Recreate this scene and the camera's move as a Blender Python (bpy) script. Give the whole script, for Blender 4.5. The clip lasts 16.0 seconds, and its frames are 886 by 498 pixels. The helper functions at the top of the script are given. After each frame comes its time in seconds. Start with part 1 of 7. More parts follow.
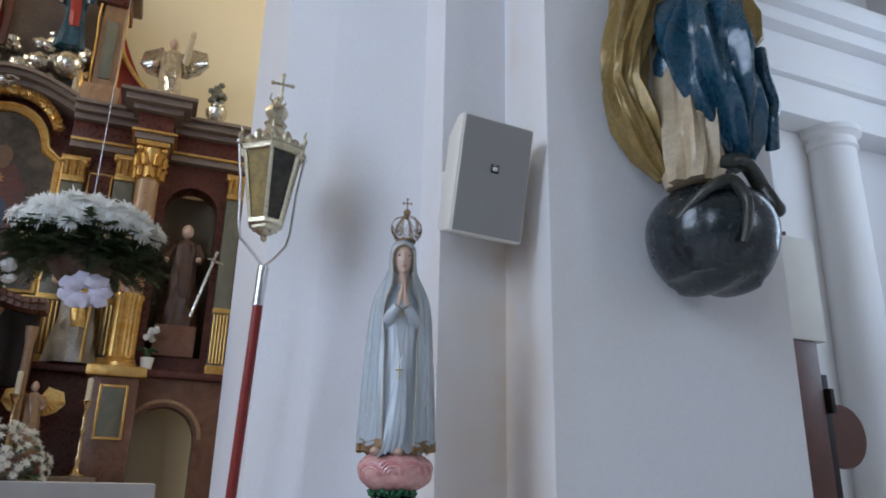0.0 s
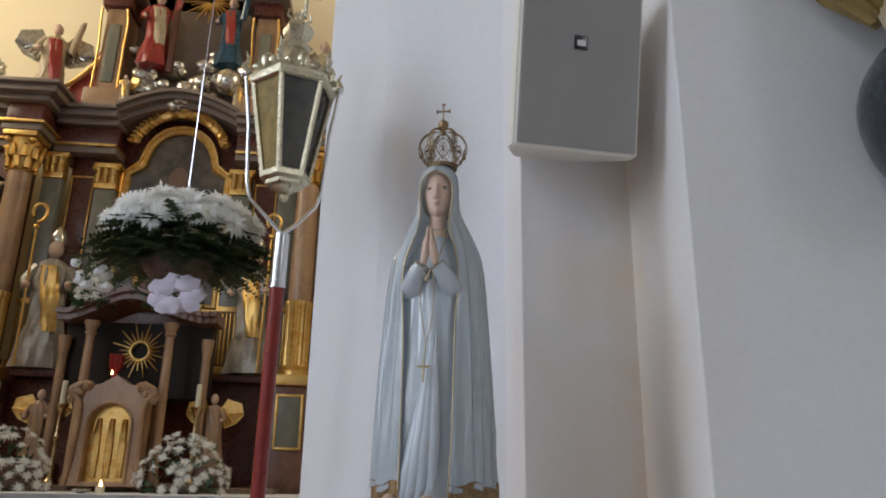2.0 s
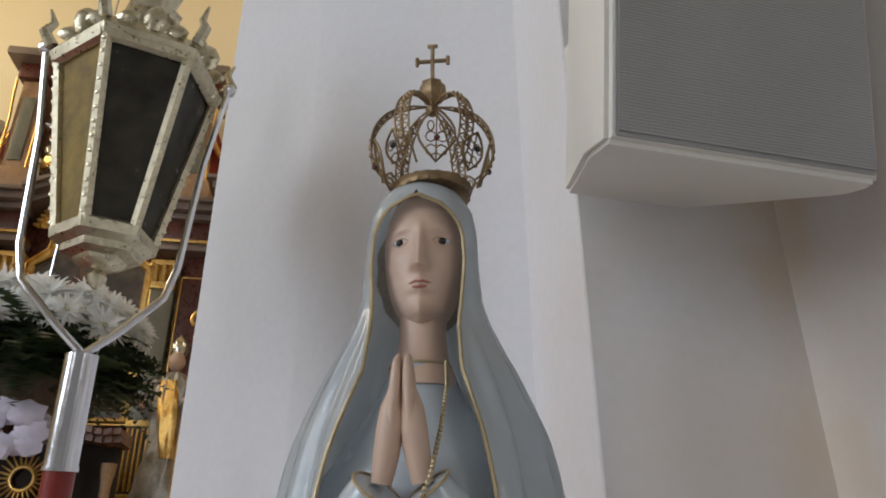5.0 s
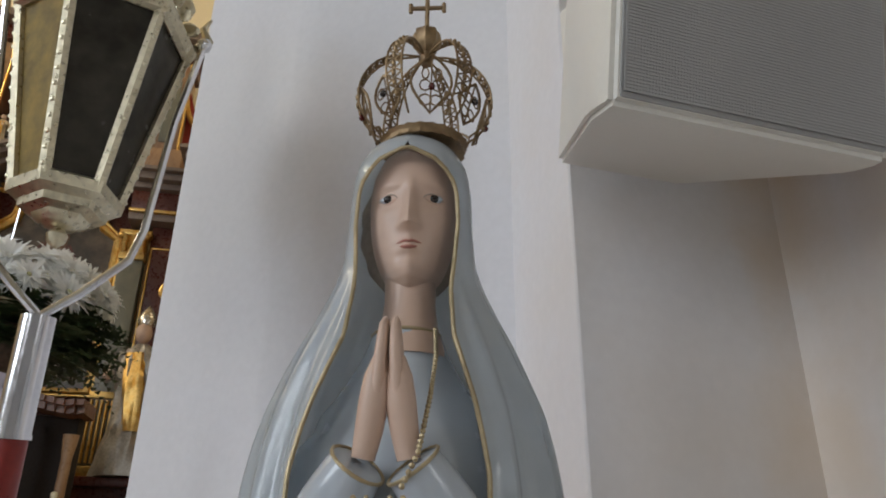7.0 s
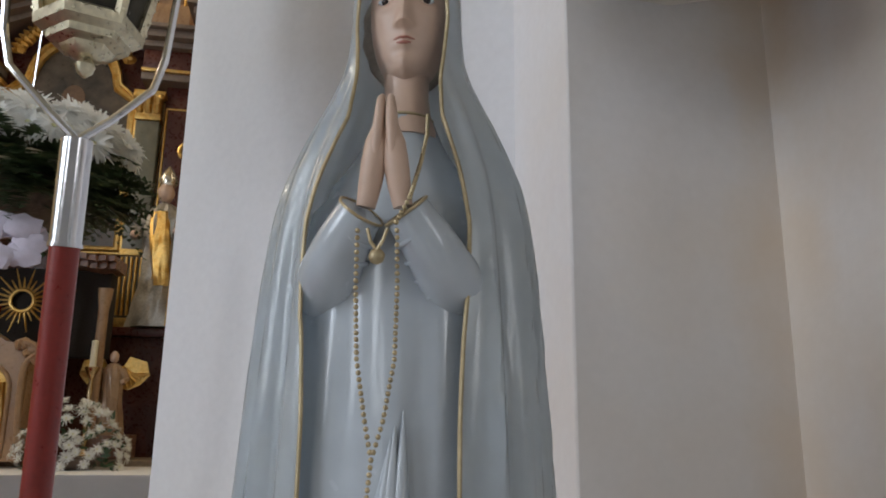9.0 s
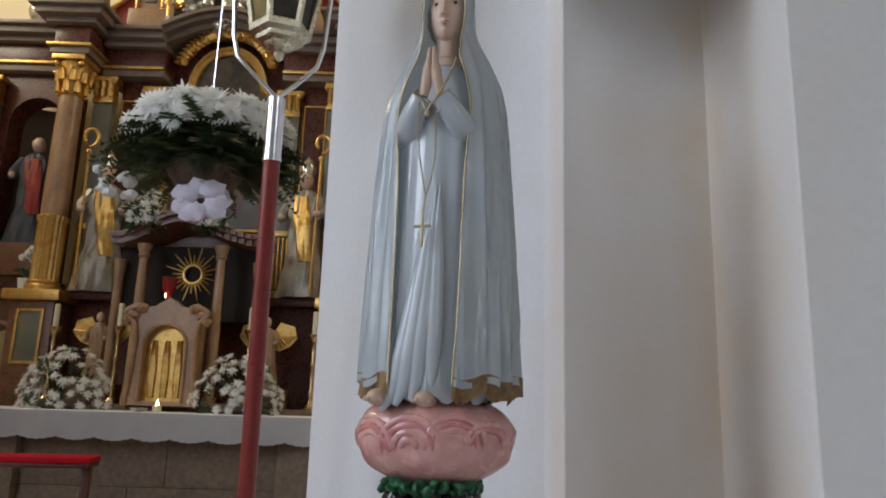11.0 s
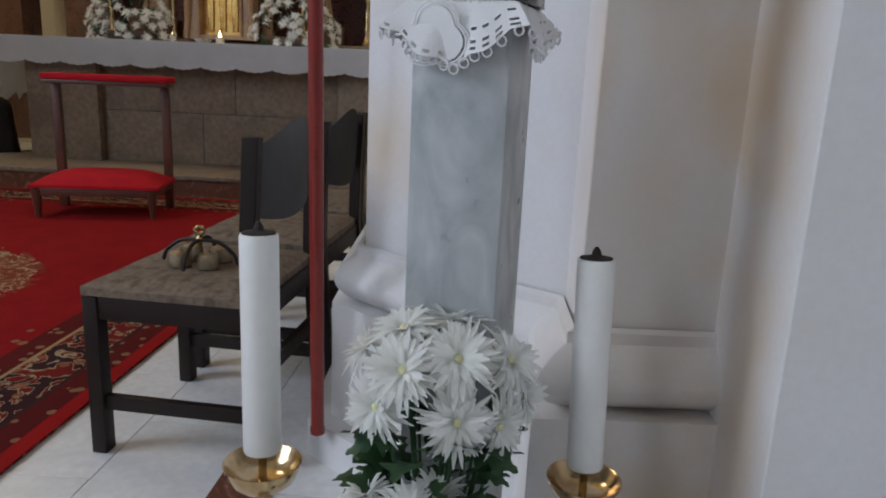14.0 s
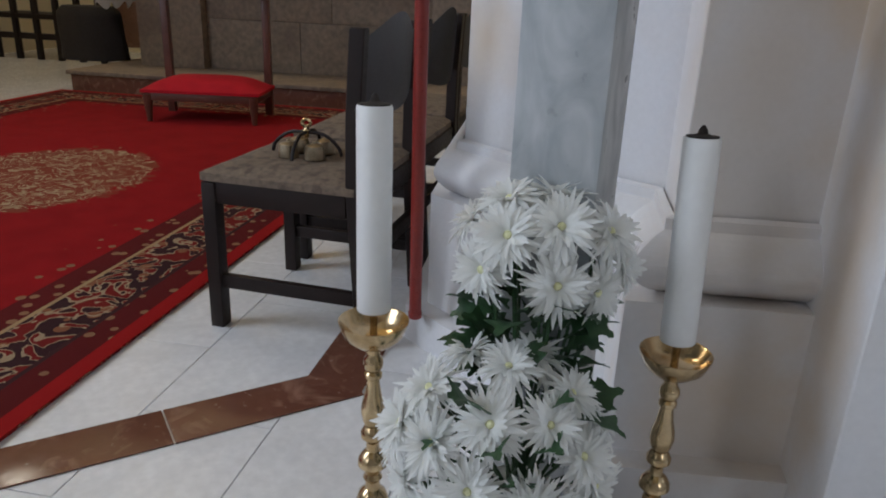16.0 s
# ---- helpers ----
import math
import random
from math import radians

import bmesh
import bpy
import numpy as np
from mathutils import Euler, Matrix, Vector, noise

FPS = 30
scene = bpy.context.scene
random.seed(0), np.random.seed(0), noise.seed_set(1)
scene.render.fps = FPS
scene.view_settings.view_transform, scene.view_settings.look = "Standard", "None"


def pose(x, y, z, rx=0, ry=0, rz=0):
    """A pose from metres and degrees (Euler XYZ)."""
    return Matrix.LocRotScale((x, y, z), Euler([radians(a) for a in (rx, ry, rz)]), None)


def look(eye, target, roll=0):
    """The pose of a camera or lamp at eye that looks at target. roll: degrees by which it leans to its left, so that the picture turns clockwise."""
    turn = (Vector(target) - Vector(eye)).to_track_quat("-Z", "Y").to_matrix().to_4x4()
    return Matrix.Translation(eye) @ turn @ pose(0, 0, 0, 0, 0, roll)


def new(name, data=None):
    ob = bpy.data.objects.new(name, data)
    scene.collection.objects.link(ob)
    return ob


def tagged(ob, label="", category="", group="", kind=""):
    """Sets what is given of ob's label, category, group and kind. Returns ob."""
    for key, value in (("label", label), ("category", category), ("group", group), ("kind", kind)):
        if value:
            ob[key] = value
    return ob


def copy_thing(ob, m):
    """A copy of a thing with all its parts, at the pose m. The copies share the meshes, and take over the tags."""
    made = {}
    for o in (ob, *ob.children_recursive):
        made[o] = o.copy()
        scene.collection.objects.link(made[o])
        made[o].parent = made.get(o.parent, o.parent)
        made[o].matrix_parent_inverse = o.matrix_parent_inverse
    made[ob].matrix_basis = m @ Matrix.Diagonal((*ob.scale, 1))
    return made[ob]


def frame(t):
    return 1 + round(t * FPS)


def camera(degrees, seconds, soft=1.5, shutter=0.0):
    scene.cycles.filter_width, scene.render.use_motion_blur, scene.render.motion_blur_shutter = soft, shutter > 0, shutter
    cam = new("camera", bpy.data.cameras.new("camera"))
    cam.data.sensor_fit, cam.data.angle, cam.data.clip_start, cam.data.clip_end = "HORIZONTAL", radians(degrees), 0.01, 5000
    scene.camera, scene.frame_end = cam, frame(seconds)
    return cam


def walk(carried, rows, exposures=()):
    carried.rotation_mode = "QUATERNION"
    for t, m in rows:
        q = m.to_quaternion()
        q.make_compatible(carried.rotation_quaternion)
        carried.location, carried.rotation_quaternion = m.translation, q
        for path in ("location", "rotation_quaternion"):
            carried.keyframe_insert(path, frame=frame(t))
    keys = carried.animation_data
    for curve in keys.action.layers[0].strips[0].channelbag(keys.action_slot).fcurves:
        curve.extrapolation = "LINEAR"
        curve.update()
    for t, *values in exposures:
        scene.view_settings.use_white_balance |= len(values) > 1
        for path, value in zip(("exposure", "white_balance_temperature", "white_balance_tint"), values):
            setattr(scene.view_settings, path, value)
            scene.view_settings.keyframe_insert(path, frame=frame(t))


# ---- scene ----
# ---------- camera ----------
cam = camera(62.7, 16.0, soft=1.9)
PATH = [
    (0, look((-0.5841, -1.7397, 1.1346), (0.1137, 0.0298, 1.7527), 1.36)),
    (0.5, look((-0.3880, -1.5967, 1.1964), (0.1134, 0.2235, 1.8564), 1.66)),
    (1, look((-0.2262, -1.4462, 1.2177), (0.0631, 0.4166, 1.8859), 2.94)),
    (1.5, look((-0.1516, -1.2680, 1.2261), (0.0792, 0.6180, 1.8505), 1.63)),
    (2, look((-0.0818, -1.1291, 1.2423), (0.0767, 0.7717, 1.8440), 1.06)),
    (2.5, look((0.0120, -0.9881, 1.2980), (0.0654, 0.9058, 1.9386), 0.60)),
    (3, look((0.0100, -0.7611, 1.3720), (0.0195, 1.1068, 2.0866), 0.60)),
    (3.5, look((-0.0100, -0.5740, 1.4400), (-0.0268, 1.2893, 2.1665), 0.50)),
    (4, look((-0.0300, -0.4500, 1.4870), (0.1720, 1.3757, 2.2782), 0.00)),
    (4.2, look((-0.0350, -0.4250, 1.5000), (0.1954, 1.3834, 2.3226), -0.20)),
    (6.3, look((-0.0500, -0.3380, 1.5320), (0.3045, 1.4317, 2.3937), 0.60)),
    (6.5, look((-0.0500, -0.3330, 1.5320), (0.3088, 1.4354, 2.3946), 0.70)),
    (7, look((-0.0500, -0.3320, 1.5280), (0.3071, 1.4641, 2.3320), 0.80)),
    (7.5, look((-0.0500, -0.3340, 1.5180), (0.3506, 1.5024, 2.2016), 0.80)),
    (8, look((-0.0500, -0.3390, 1.5050), (0.3665, 1.5635, 1.9599), 0.90)),
    (8.2, look((-0.0500, -0.3410, 1.4980), (0.3676, 1.5738, 1.8969), 0.90)),
    (10.3, look((-0.0120, -0.6299, 1.3150), (0.1046, 1.2885, 1.8682), 1.30)),
    (10.5, look((-0.0060, -0.6932, 1.2770), (0.0852, 1.2308, 1.8156), 1.30)),
    (11, look((0.0120, -0.8350, 1.2020), (0.0057, 1.1197, 1.6249), 1.80)),
    (11.5, look((0.0330, -0.9057, 1.1351), (-0.0499, 1.0636, 1.4740), 1.90)),
    (12, look((0.0375, -0.9108, 1.1028), (-0.0785, 1.0752, 1.3082), 1.73)),
    (12.5, look((0.0366, -0.9077, 1.0703), (-0.0873, 1.0870, 1.1465), 1.43)),
    (13, look((0.0335, -0.9179, 1.0276), (-0.0891, 1.0755, 0.9195), 1.61)),
    (13.5, look((0.0321, -0.9286, 0.9888), (-0.0883, 1.0436, 0.6788), 1.69)),
    (14, look((0.0300, -0.9397, 0.9531), (-0.0890, 1.0005, 0.4825), 2.55)),
    (14.5, look((0.0313, -0.9531, 0.9241), (-0.0920, 0.9461, 0.3093), 2.56)),
    (15, look((0.0308, -0.9686, 0.9081), (-0.1107, 0.8936, 0.1923), 2.87)),
    (15.5, look((0.0275, -0.9887, 0.9023), (-0.1755, 0.8730, 0.2002), 2.79)),
    (16, look((0.0133, -1.0067, 0.9010), (-0.3211, 0.8414, 0.2137), 2.33)),
]
walk(cam, PATH, exposures=[(0, -0.03, 5780, 8), (0.8, -0.03, 6050, 9), (1.5, -0.04, 6300, 9), (4, -0.11, 6800, 9), (7.5, -0.15, 6850, 8), (11.5, -0.05, 6430, 8), (13, -0.01, 6250, 8), (16, -0.04, 6200, 8)])

# ---------- world and lights ----------
world = bpy.data.worlds.new("sky")
scene.world = world
world.use_nodes = True
wn = world.node_tree.nodes
sky = wn.new("ShaderNodeTexSky")
sky.sky_type = 'NISHITA'
sky.sun_disc = False
sky.sun_elevation, sky.sun_rotation = radians(42), radians(250)
world.node_tree.links.new(sky.outputs[0], wn["Background"].inputs[0])
wn["Background"].inputs[1].default_value = 0.12


def window_lamp(name, eye, target, w, h, power, colour):
    la = bpy.data.lights.new(name, 'AREA')
    la.shape, la.size, la.size_y, la.energy, la.color = 'RECTANGLE', w, h, power, colour
    ob = new(name, la)
    ob.matrix_world = look(eye, target)
    return ob


window_lamp("nave_window_light", (-6.1, -1.9, 4.2), (0, 0.2, 1.6), 2.6, 4.4, 226, (0.76, 0.85, 1.0))
window_lamp("nave_window_light", (-6.1, -8.2, 4.2), (0, -2.0, 1.0), 1.8, 3.6, 108, (0.84, 0.90, 1.0))
window_lamp("aisle_window_light", (5.4, 0.4, 3.8), (3.2, 2.3, 3.4), 1.6, 3.2, 46, (0.78, 0.87, 1.0))
window_lamp("aisle_window_light", (5.4, -7.2, 3.8), (0.6, 0.2, 1.4), 1.6, 3.2, 70, (0.92, 0.94, 1.0))
window_lamp("chancel_window_light", (-6.0, 4.2, 6.6), (-1.6, 6.6, 6.0), 1.4, 2.6, 122, (1.0, 0.88, 0.68))
window_lamp("chancel_window_light", (1.8, 4.2, 6.6), (-2.0, 6.6, 6.0), 1.2, 2.4, 52, (1.0, 0.88, 0.68))


# ---------- material helpers ----------
def mat(name, base, rough=0.6, metal=0.0, vary=0.12, scale=8.0, fine=60.0, bump=0.15, second=None, spec=0.5, coat=0.0, dist=0.004, mask=(0.45, 0.65)):
    """Principled material with colour drift at two scales, a second colour in patches, and fine relief."""
    m = bpy.data.materials.new(name)
    m.use_nodes = True
    nt = m.node_tree
    n, l = nt.nodes, nt.links
    b = n["Principled BSDF"]
    b.inputs["Roughness"].default_value = rough
    b.inputs["Metallic"].default_value = metal
    b.inputs["Specular IOR Level"].default_value = spec
    b.inputs["Coat Weight"].default_value = coat
    b.inputs["Coat Roughness"].default_value = 0.12
    tc = n.new("ShaderNodeTexCoord")
    big = n.new("ShaderNodeTexNoise")
    big.inputs["Scale"].default_value, big.inputs["Detail"].default_value = scale, 5
    small = n.new("ShaderNodeTexNoise")
    small.inputs["Scale"].default_value, small.inputs["Detail"].default_value = fine, 6
    for k in (big, small):
        l.new(tc.outputs["Object"], k.inputs["Vector"])
    add = n.new("ShaderNodeMath")
    add.operation = 'ADD'
    l.new(big.outputs[0], add.inputs[0])
    l.new(small.outputs[0], add.inputs[1])
    ramp = n.new("ShaderNodeMapRange")
    ramp.inputs[1].default_value, ramp.inputs[2].default_value = 0.7, 1.3
    ramp.inputs[3].default_value, ramp.inputs[4].default_value = 1 - vary, 1 + vary
    l.new(add.outputs[0], ramp.inputs[0])
    mix = n.new("ShaderNodeMix")
    mix.data_type = 'RGBA'
    mix.inputs["A"].default_value = (*base, 1)
    mix.inputs["B"].default_value = (*(second or base), 1)
    mr = n.new("ShaderNodeMapRange")
    mr.inputs[1].default_value, mr.inputs[2].default_value = mask
    l.new(big.outputs[0], mr.inputs[0])
    l.new(mr.outputs[0], mix.inputs["Factor"])
    mul = n.new("ShaderNodeVectorMath")
    mul.operation = 'SCALE'
    l.new(mix.outputs["Result"], mul.inputs[0])
    l.new(ramp.outputs[0], mul.inputs["Scale"])
    l.new(mul.outputs[0], b.inputs["Base Color"])
    rr = n.new("ShaderNodeMapRange")
    rr.inputs[1].default_value, rr.inputs[2].default_value = 0.3, 0.7
    rr.inputs[3].default_value, rr.inputs[4].default_value = max(0.03, rough - 0.08), min(1, rough + 0.1)
    l.new(small.outputs[0], rr.inputs[0])
    l.new(rr.outputs[0], b.inputs["Roughness"])
    if bump:
        bp = n.new("ShaderNodeBump")
        bp.inputs["Strength"].default_value, bp.inputs["Distance"].default_value = bump, dist
        l.new(small.outputs[0], bp.inputs["Height"])
        l.new(bp.outputs[0], b.inputs["Normal"])
    return m


def veined(name, base, vein, scale=6.0, rough=0.3, amount=6.0, stretch=(1, 1, 0.4), width=(0.35, 0.75)):
    """Veined marble: a distorted wave laid over a clouded ground."""
    m = mat(name, base, rough, vary=0.10, scale=scale, fine=40, bump=0.03)
    n, l = m.node_tree.nodes, m.node_tree.links
    b = n["Principled BSDF"]
    src = b.inputs["Base Color"].links[0].from_socket
    tc = n.new("ShaderNodeTexCoord")
    mp = n.new("ShaderNodeMapping")
    mp.inputs["Scale"].default_value = stretch
    mp.inputs["Rotation"].default_value = (0.3, 0.5, 0.2)
    l.new(tc.outputs["Object"], mp.inputs["Vector"])
    wv = n.new("ShaderNodeTexNoise")
    wv.inputs["Scale"].default_value, wv.inputs["Detail"].default_value, wv.inputs["Distortion"].default_value = scale, 8, amount * 0.3
    l.new(mp.outputs[0], wv.inputs["Vector"])
    mr = n.new("ShaderNodeMapRange")
    mr.inputs[1].default_value, mr.inputs[2].default_value = width
    l.new(wv.outputs[0], mr.inputs[0])
    mix = n.new("ShaderNodeMix")
    mix.data_type = 'RGBA'
    l.new(mr.outputs[0], mix.inputs["Factor"])
    l.new(src, mix.inputs["A"])
    mix.inputs["B"].default_value = (*vein, 1)
    l.new(mix.outputs["Result"], b.inputs["Base Color"])
    return m


PLASTER = mat("white_lime_plaster", (0.72, 0.71, 0.72), 0.85, vary=0.035, scale=1.6, fine=90, bump=0.12, second=(0.70, 0.685, 0.675), spec=0.25, dist=0.002)


def stained_and_warm_lit(m, spots):
    """Ochre stains, and warm light put into the colour, with ragged rims, at given places of the wall: (x, y, z,
    radius, height stretch).
    """
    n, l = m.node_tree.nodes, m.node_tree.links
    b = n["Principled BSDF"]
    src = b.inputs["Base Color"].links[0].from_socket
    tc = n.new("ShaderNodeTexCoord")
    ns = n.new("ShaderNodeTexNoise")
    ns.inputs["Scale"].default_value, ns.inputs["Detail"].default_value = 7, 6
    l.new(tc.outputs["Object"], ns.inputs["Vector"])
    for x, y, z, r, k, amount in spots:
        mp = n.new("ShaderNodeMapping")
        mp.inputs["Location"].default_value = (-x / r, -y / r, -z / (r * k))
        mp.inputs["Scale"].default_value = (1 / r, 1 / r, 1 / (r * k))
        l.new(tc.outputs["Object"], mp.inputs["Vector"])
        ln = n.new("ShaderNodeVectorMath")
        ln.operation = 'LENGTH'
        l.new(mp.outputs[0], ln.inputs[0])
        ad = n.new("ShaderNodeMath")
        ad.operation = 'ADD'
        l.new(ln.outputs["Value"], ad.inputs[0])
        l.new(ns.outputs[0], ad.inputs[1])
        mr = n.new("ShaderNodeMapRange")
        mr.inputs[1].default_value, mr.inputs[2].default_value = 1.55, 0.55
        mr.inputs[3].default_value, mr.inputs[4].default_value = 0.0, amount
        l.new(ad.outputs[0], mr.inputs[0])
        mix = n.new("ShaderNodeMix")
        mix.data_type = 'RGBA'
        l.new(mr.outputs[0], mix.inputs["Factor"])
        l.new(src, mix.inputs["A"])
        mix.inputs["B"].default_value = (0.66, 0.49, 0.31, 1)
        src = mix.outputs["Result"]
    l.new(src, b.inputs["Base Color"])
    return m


# Small spots are stains; tall ones paint warm light on recess and return.
PIERPLASTER = stained_and_warm_lit(mat("stained_warm_lit_white_plaster", (0.73, 0.72, 0.735), 0.85, vary=0.035, scale=1.6, fine=90, bump=0.12, second=(0.70, 0.685, 0.675), spec=0.25, dist=0.002),
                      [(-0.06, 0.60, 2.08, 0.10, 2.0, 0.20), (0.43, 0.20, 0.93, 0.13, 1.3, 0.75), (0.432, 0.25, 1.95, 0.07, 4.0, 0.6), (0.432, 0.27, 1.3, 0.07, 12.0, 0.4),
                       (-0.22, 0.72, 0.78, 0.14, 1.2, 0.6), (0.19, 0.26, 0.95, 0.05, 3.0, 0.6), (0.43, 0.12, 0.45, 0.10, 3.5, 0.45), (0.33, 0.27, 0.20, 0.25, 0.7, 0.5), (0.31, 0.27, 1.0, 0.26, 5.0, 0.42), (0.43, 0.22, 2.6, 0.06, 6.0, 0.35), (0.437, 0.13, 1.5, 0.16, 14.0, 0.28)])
CREAM = mat("cream_plaster", (0.80, 0.70, 0.50), 0.85, vary=0.04, scale=1.2, fine=60, bump=0.1, spec=0.25)
GREYMARBLE = veined("grey_marble", (0.31, 0.33, 0.34), (0.58, 0.59, 0.59), 9, 0.35, 7, (1, 1, 0.45))
WHITESTONE = veined("white_marble_floor", (0.77, 0.76, 0.76), (0.68, 0.67, 0.665), 4, 0.16, 6, (1, 1, 1), (0.5, 0.8))
BROWNSTONE = veined("brown_marble", (0.15, 0.060, 0.038), (0.30, 0.16, 0.11), 11, 0.18, 6, (1, 1, 1), (0.55, 0.8))
GROUT = mat("grey_grout", (0.34, 0.32, 0.30), 0.9, fine=200)
REDVELVET = mat("red_velvet", (0.42, 0.008, 0.016), 0.85, vary=0.15, scale=14, fine=300, bump=0.3, spec=0.2)
DARKWOOD = mat("dark_stained_wood", (0.018, 0.011, 0.0095), 0.5, vary=0.25, scale=10, fine=120, bump=0.1, spec=0.3)
BROWNWOOD = mat("brown_varnished_wood", (0.10, 0.035, 0.022), 0.35, vary=0.25, scale=10, fine=120, bump=0.1)
REDWOOD = mat("dark_red_painted_pole", (0.23, 0.022, 0.016), 0.35, vary=0.12, scale=20, fine=160, bump=0.05)
GOLD = mat("gilded_wood", (0.70, 0.45, 0.15), 0.36, 0.85, vary=0.25, scale=14, fine=80, bump=0.25, second=(0.50, 0.27, 0.06))
BRASS = mat("polished_brass", (0.60, 0.45, 0.26), 0.17, 1.0, vary=0.15, scale=25, fine=120, bump=0.02, second=(0.42, 0.30, 0.16))
DULLBRASS = mat("dull_worn_brass", (0.36, 0.29, 0.20), 0.38, 0.9, vary=0.25, scale=40, fine=160, bump=0.1, second=(0.22, 0.17, 0.11))
FILIGREE = mat("tarnished_gilt_filigree", (0.30, 0.205, 0.11), 0.48, 0.75, vary=0.3, scale=60, fine=300, bump=0.1, second=(0.17, 0.11, 0.06))
LANTERNMETAL = mat("pale_gilt_lantern_metal", (0.64, 0.58, 0.42), 0.32, 0.85, vary=0.2, scale=30, fine=140, bump=0.15, second=(0.46, 0.40, 0.28))
SILVER = mat("silver_leaf", (0.72, 0.69, 0.62), 0.25, 0.95, vary=0.2, scale=16, fine=100, bump=0.1, second=(0.45, 0.41, 0.34))
STEEL = mat("chromed_steel", (0.74, 0.74, 0.76), 0.16, 1.0, vary=0.06, scale=30, fine=200, bump=0.0)
REDMARBLE = veined("red_brown_marbled_wood", (0.085, 0.022, 0.015), (0.17, 0.055, 0.035), 3, 0.30, 6, (1, 1, 1), (0.5, 0.8))
TANMARBLE = veined("tan_marbled_column", (0.40, 0.25, 0.14), (0.26, 0.15, 0.09), 4, 0.32, 6, (1, 1, 0.5))
GREENMARBLE = veined("grey_green_marbled_wood", (0.13, 0.13, 0.10), (0.21, 0.20, 0.15), 4, 0.35, 6, (1, 1, 0.5))
BROWNMARBLE = veined("brown_marbled_wood", (0.20, 0.095, 0.055), (0.11, 0.045, 0.028), 3, 0.32, 6, (1, 1, 1))
GREYCORNICE = mat("grey_brown_cornice", (0.20, 0.15, 0.12), 0.45, vary=0.2, scale=5, fine=50, bump=0.05)
NICHE = mat("olive_niche_paint", (0.16, 0.12, 0.075), 0.7, vary=0.15, scale=3, fine=40)
ALTARSTONE = mat("weathered_brown_limestone", (0.25, 0.185, 0.13), 0.75, vary=0.35, scale=2.6, fine=26, bump=0.6, second=(0.15, 0.105, 0.075), dist=0.01)
LINEN = mat("white_linen", (0.80, 0.79, 0.80), 0.9, vary=0.04, scale=10, fine=500, bump=0.25, spec=0.15)
WAX = mat("white_wax", (0.80, 0.79, 0.77), 0.38, vary=0.03, scale=12, fine=60, bump=0.02)
CREAMWAX = mat("cream_wax", (0.80, 0.72, 0.52), 0.4, vary=0.04, scale=12)
PETAL = mat("white_petal", (0.93, 0.93, 0.90), 0.65, vary=0.03, scale=40, fine=300, bump=0.1, spec=0.25)
pn, pl = PETAL.node_tree.nodes, PETAL.node_tree.links
ptr, pmix = pn.new("ShaderNodeBsdfTranslucent"), pn.new("ShaderNodeMixShader")
ptr.inputs["Color"].default_value = (0.95, 0.95, 0.93, 1)
pmix.inputs["Fac"].default_value = 0.45
pl.new(pn["Principled BSDF"].outputs[0], pmix.inputs[1])
pl.new(ptr.outputs[0], pmix.inputs[2])
pl.new(pmix.outputs[0], pn["Material Output"].inputs["Surface"])
FLOWERHEART = mat("yellow_green_flower_heart", (0.74, 0.73, 0.42), 0.7, vary=0.15, scale=200)
LEAF = mat("dark_green_leaf", (0.035, 0.085, 0.030), 0.45, vary=0.3, scale=30, fine=200, bump=0.2, second=(0.022, 0.055, 0.022))
FERN = mat("fern_green", (0.045, 0.085, 0.030), 0.6, vary=0.35, scale=20, fine=150, bump=0.2, second=(0.07, 0.085, 0.035))
BASKET = mat("pinkish_wicker", (0.17, 0.115, 0.085), 0.8, vary=0.35, scale=40, fine=160, bump=0.5, second=(0.08, 0.06, 0.045))
TISSUE = mat("lilac_tissue_ribbon", (0.62, 0.57, 0.66), 0.7, vary=0.08, scale=20)
ROBE = mat("glazed_white_blue_robe", (0.74, 0.78, 0.80), 0.15, vary=0.05, scale=14, fine=60, bump=0.02, second=(0.69, 0.74, 0.78), coat=0.5)
# Robe's glaze made darker: shade inside the open mantle is in the colour.
DRESS = mat("glazed_dress_with_shade", (0.46, 0.50, 0.54), 0.18, vary=0.05, scale=14, fine=60, bump=0.02, coat=0.4)
SKIN = mat("painted_skin", (0.60, 0.42, 0.32), 0.42, vary=0.04, scale=30, fine=120, bump=0.02)
DARKEYE = mat("dark_glass_eye", (0.02, 0.012, 0.01), 0.1, vary=0.05)
HAIR = mat("greyish_brown_painted_hair", (0.36, 0.29, 0.23), 0.5, vary=0.2, scale=60, fine=300, bump=0.3)
ROSE = mat("deeper_pink_glaze", (0.56, 0.22, 0.22), 0.24, vary=0.15, scale=25, coat=0.4)
LIP = mat("painted_lip", (0.42, 0.16, 0.12), 0.45, vary=0.05)
TRIM = mat("dull_gold_trim", (0.43, 0.34, 0.20), 0.42, 0.4, vary=0.2, scale=60, fine=200)
HEM = mat("gilt_hem_underside", (0.42, 0.27, 0.13), 0.5, 0.3, vary=0.3, scale=50, fine=200)
PINK = mat("glazed_pink_cloud", (0.62, 0.31, 0.29), 0.24, vary=0.10, scale=25, fine=80, bump=0.02, second=(0.66, 0.37, 0.33), coat=0.4)
BASEGREEN = mat("green_painted_leaves", (0.02, 0.11, 0.045), 0.35, vary=0.3, scale=60)
BLACKPAINT = mat("glossy_black_paint", (0.018, 0.017, 0.018), 0.25, vary=0.2, scale=30, coat=0.3)
TRUNK = mat("brown_painted_trunk", (0.20, 0.13, 0.11), 0.45, vary=0.2, scale=60)
LETTER = mat("white_lettering", (0.75, 0.74, 0.72), 0.6)
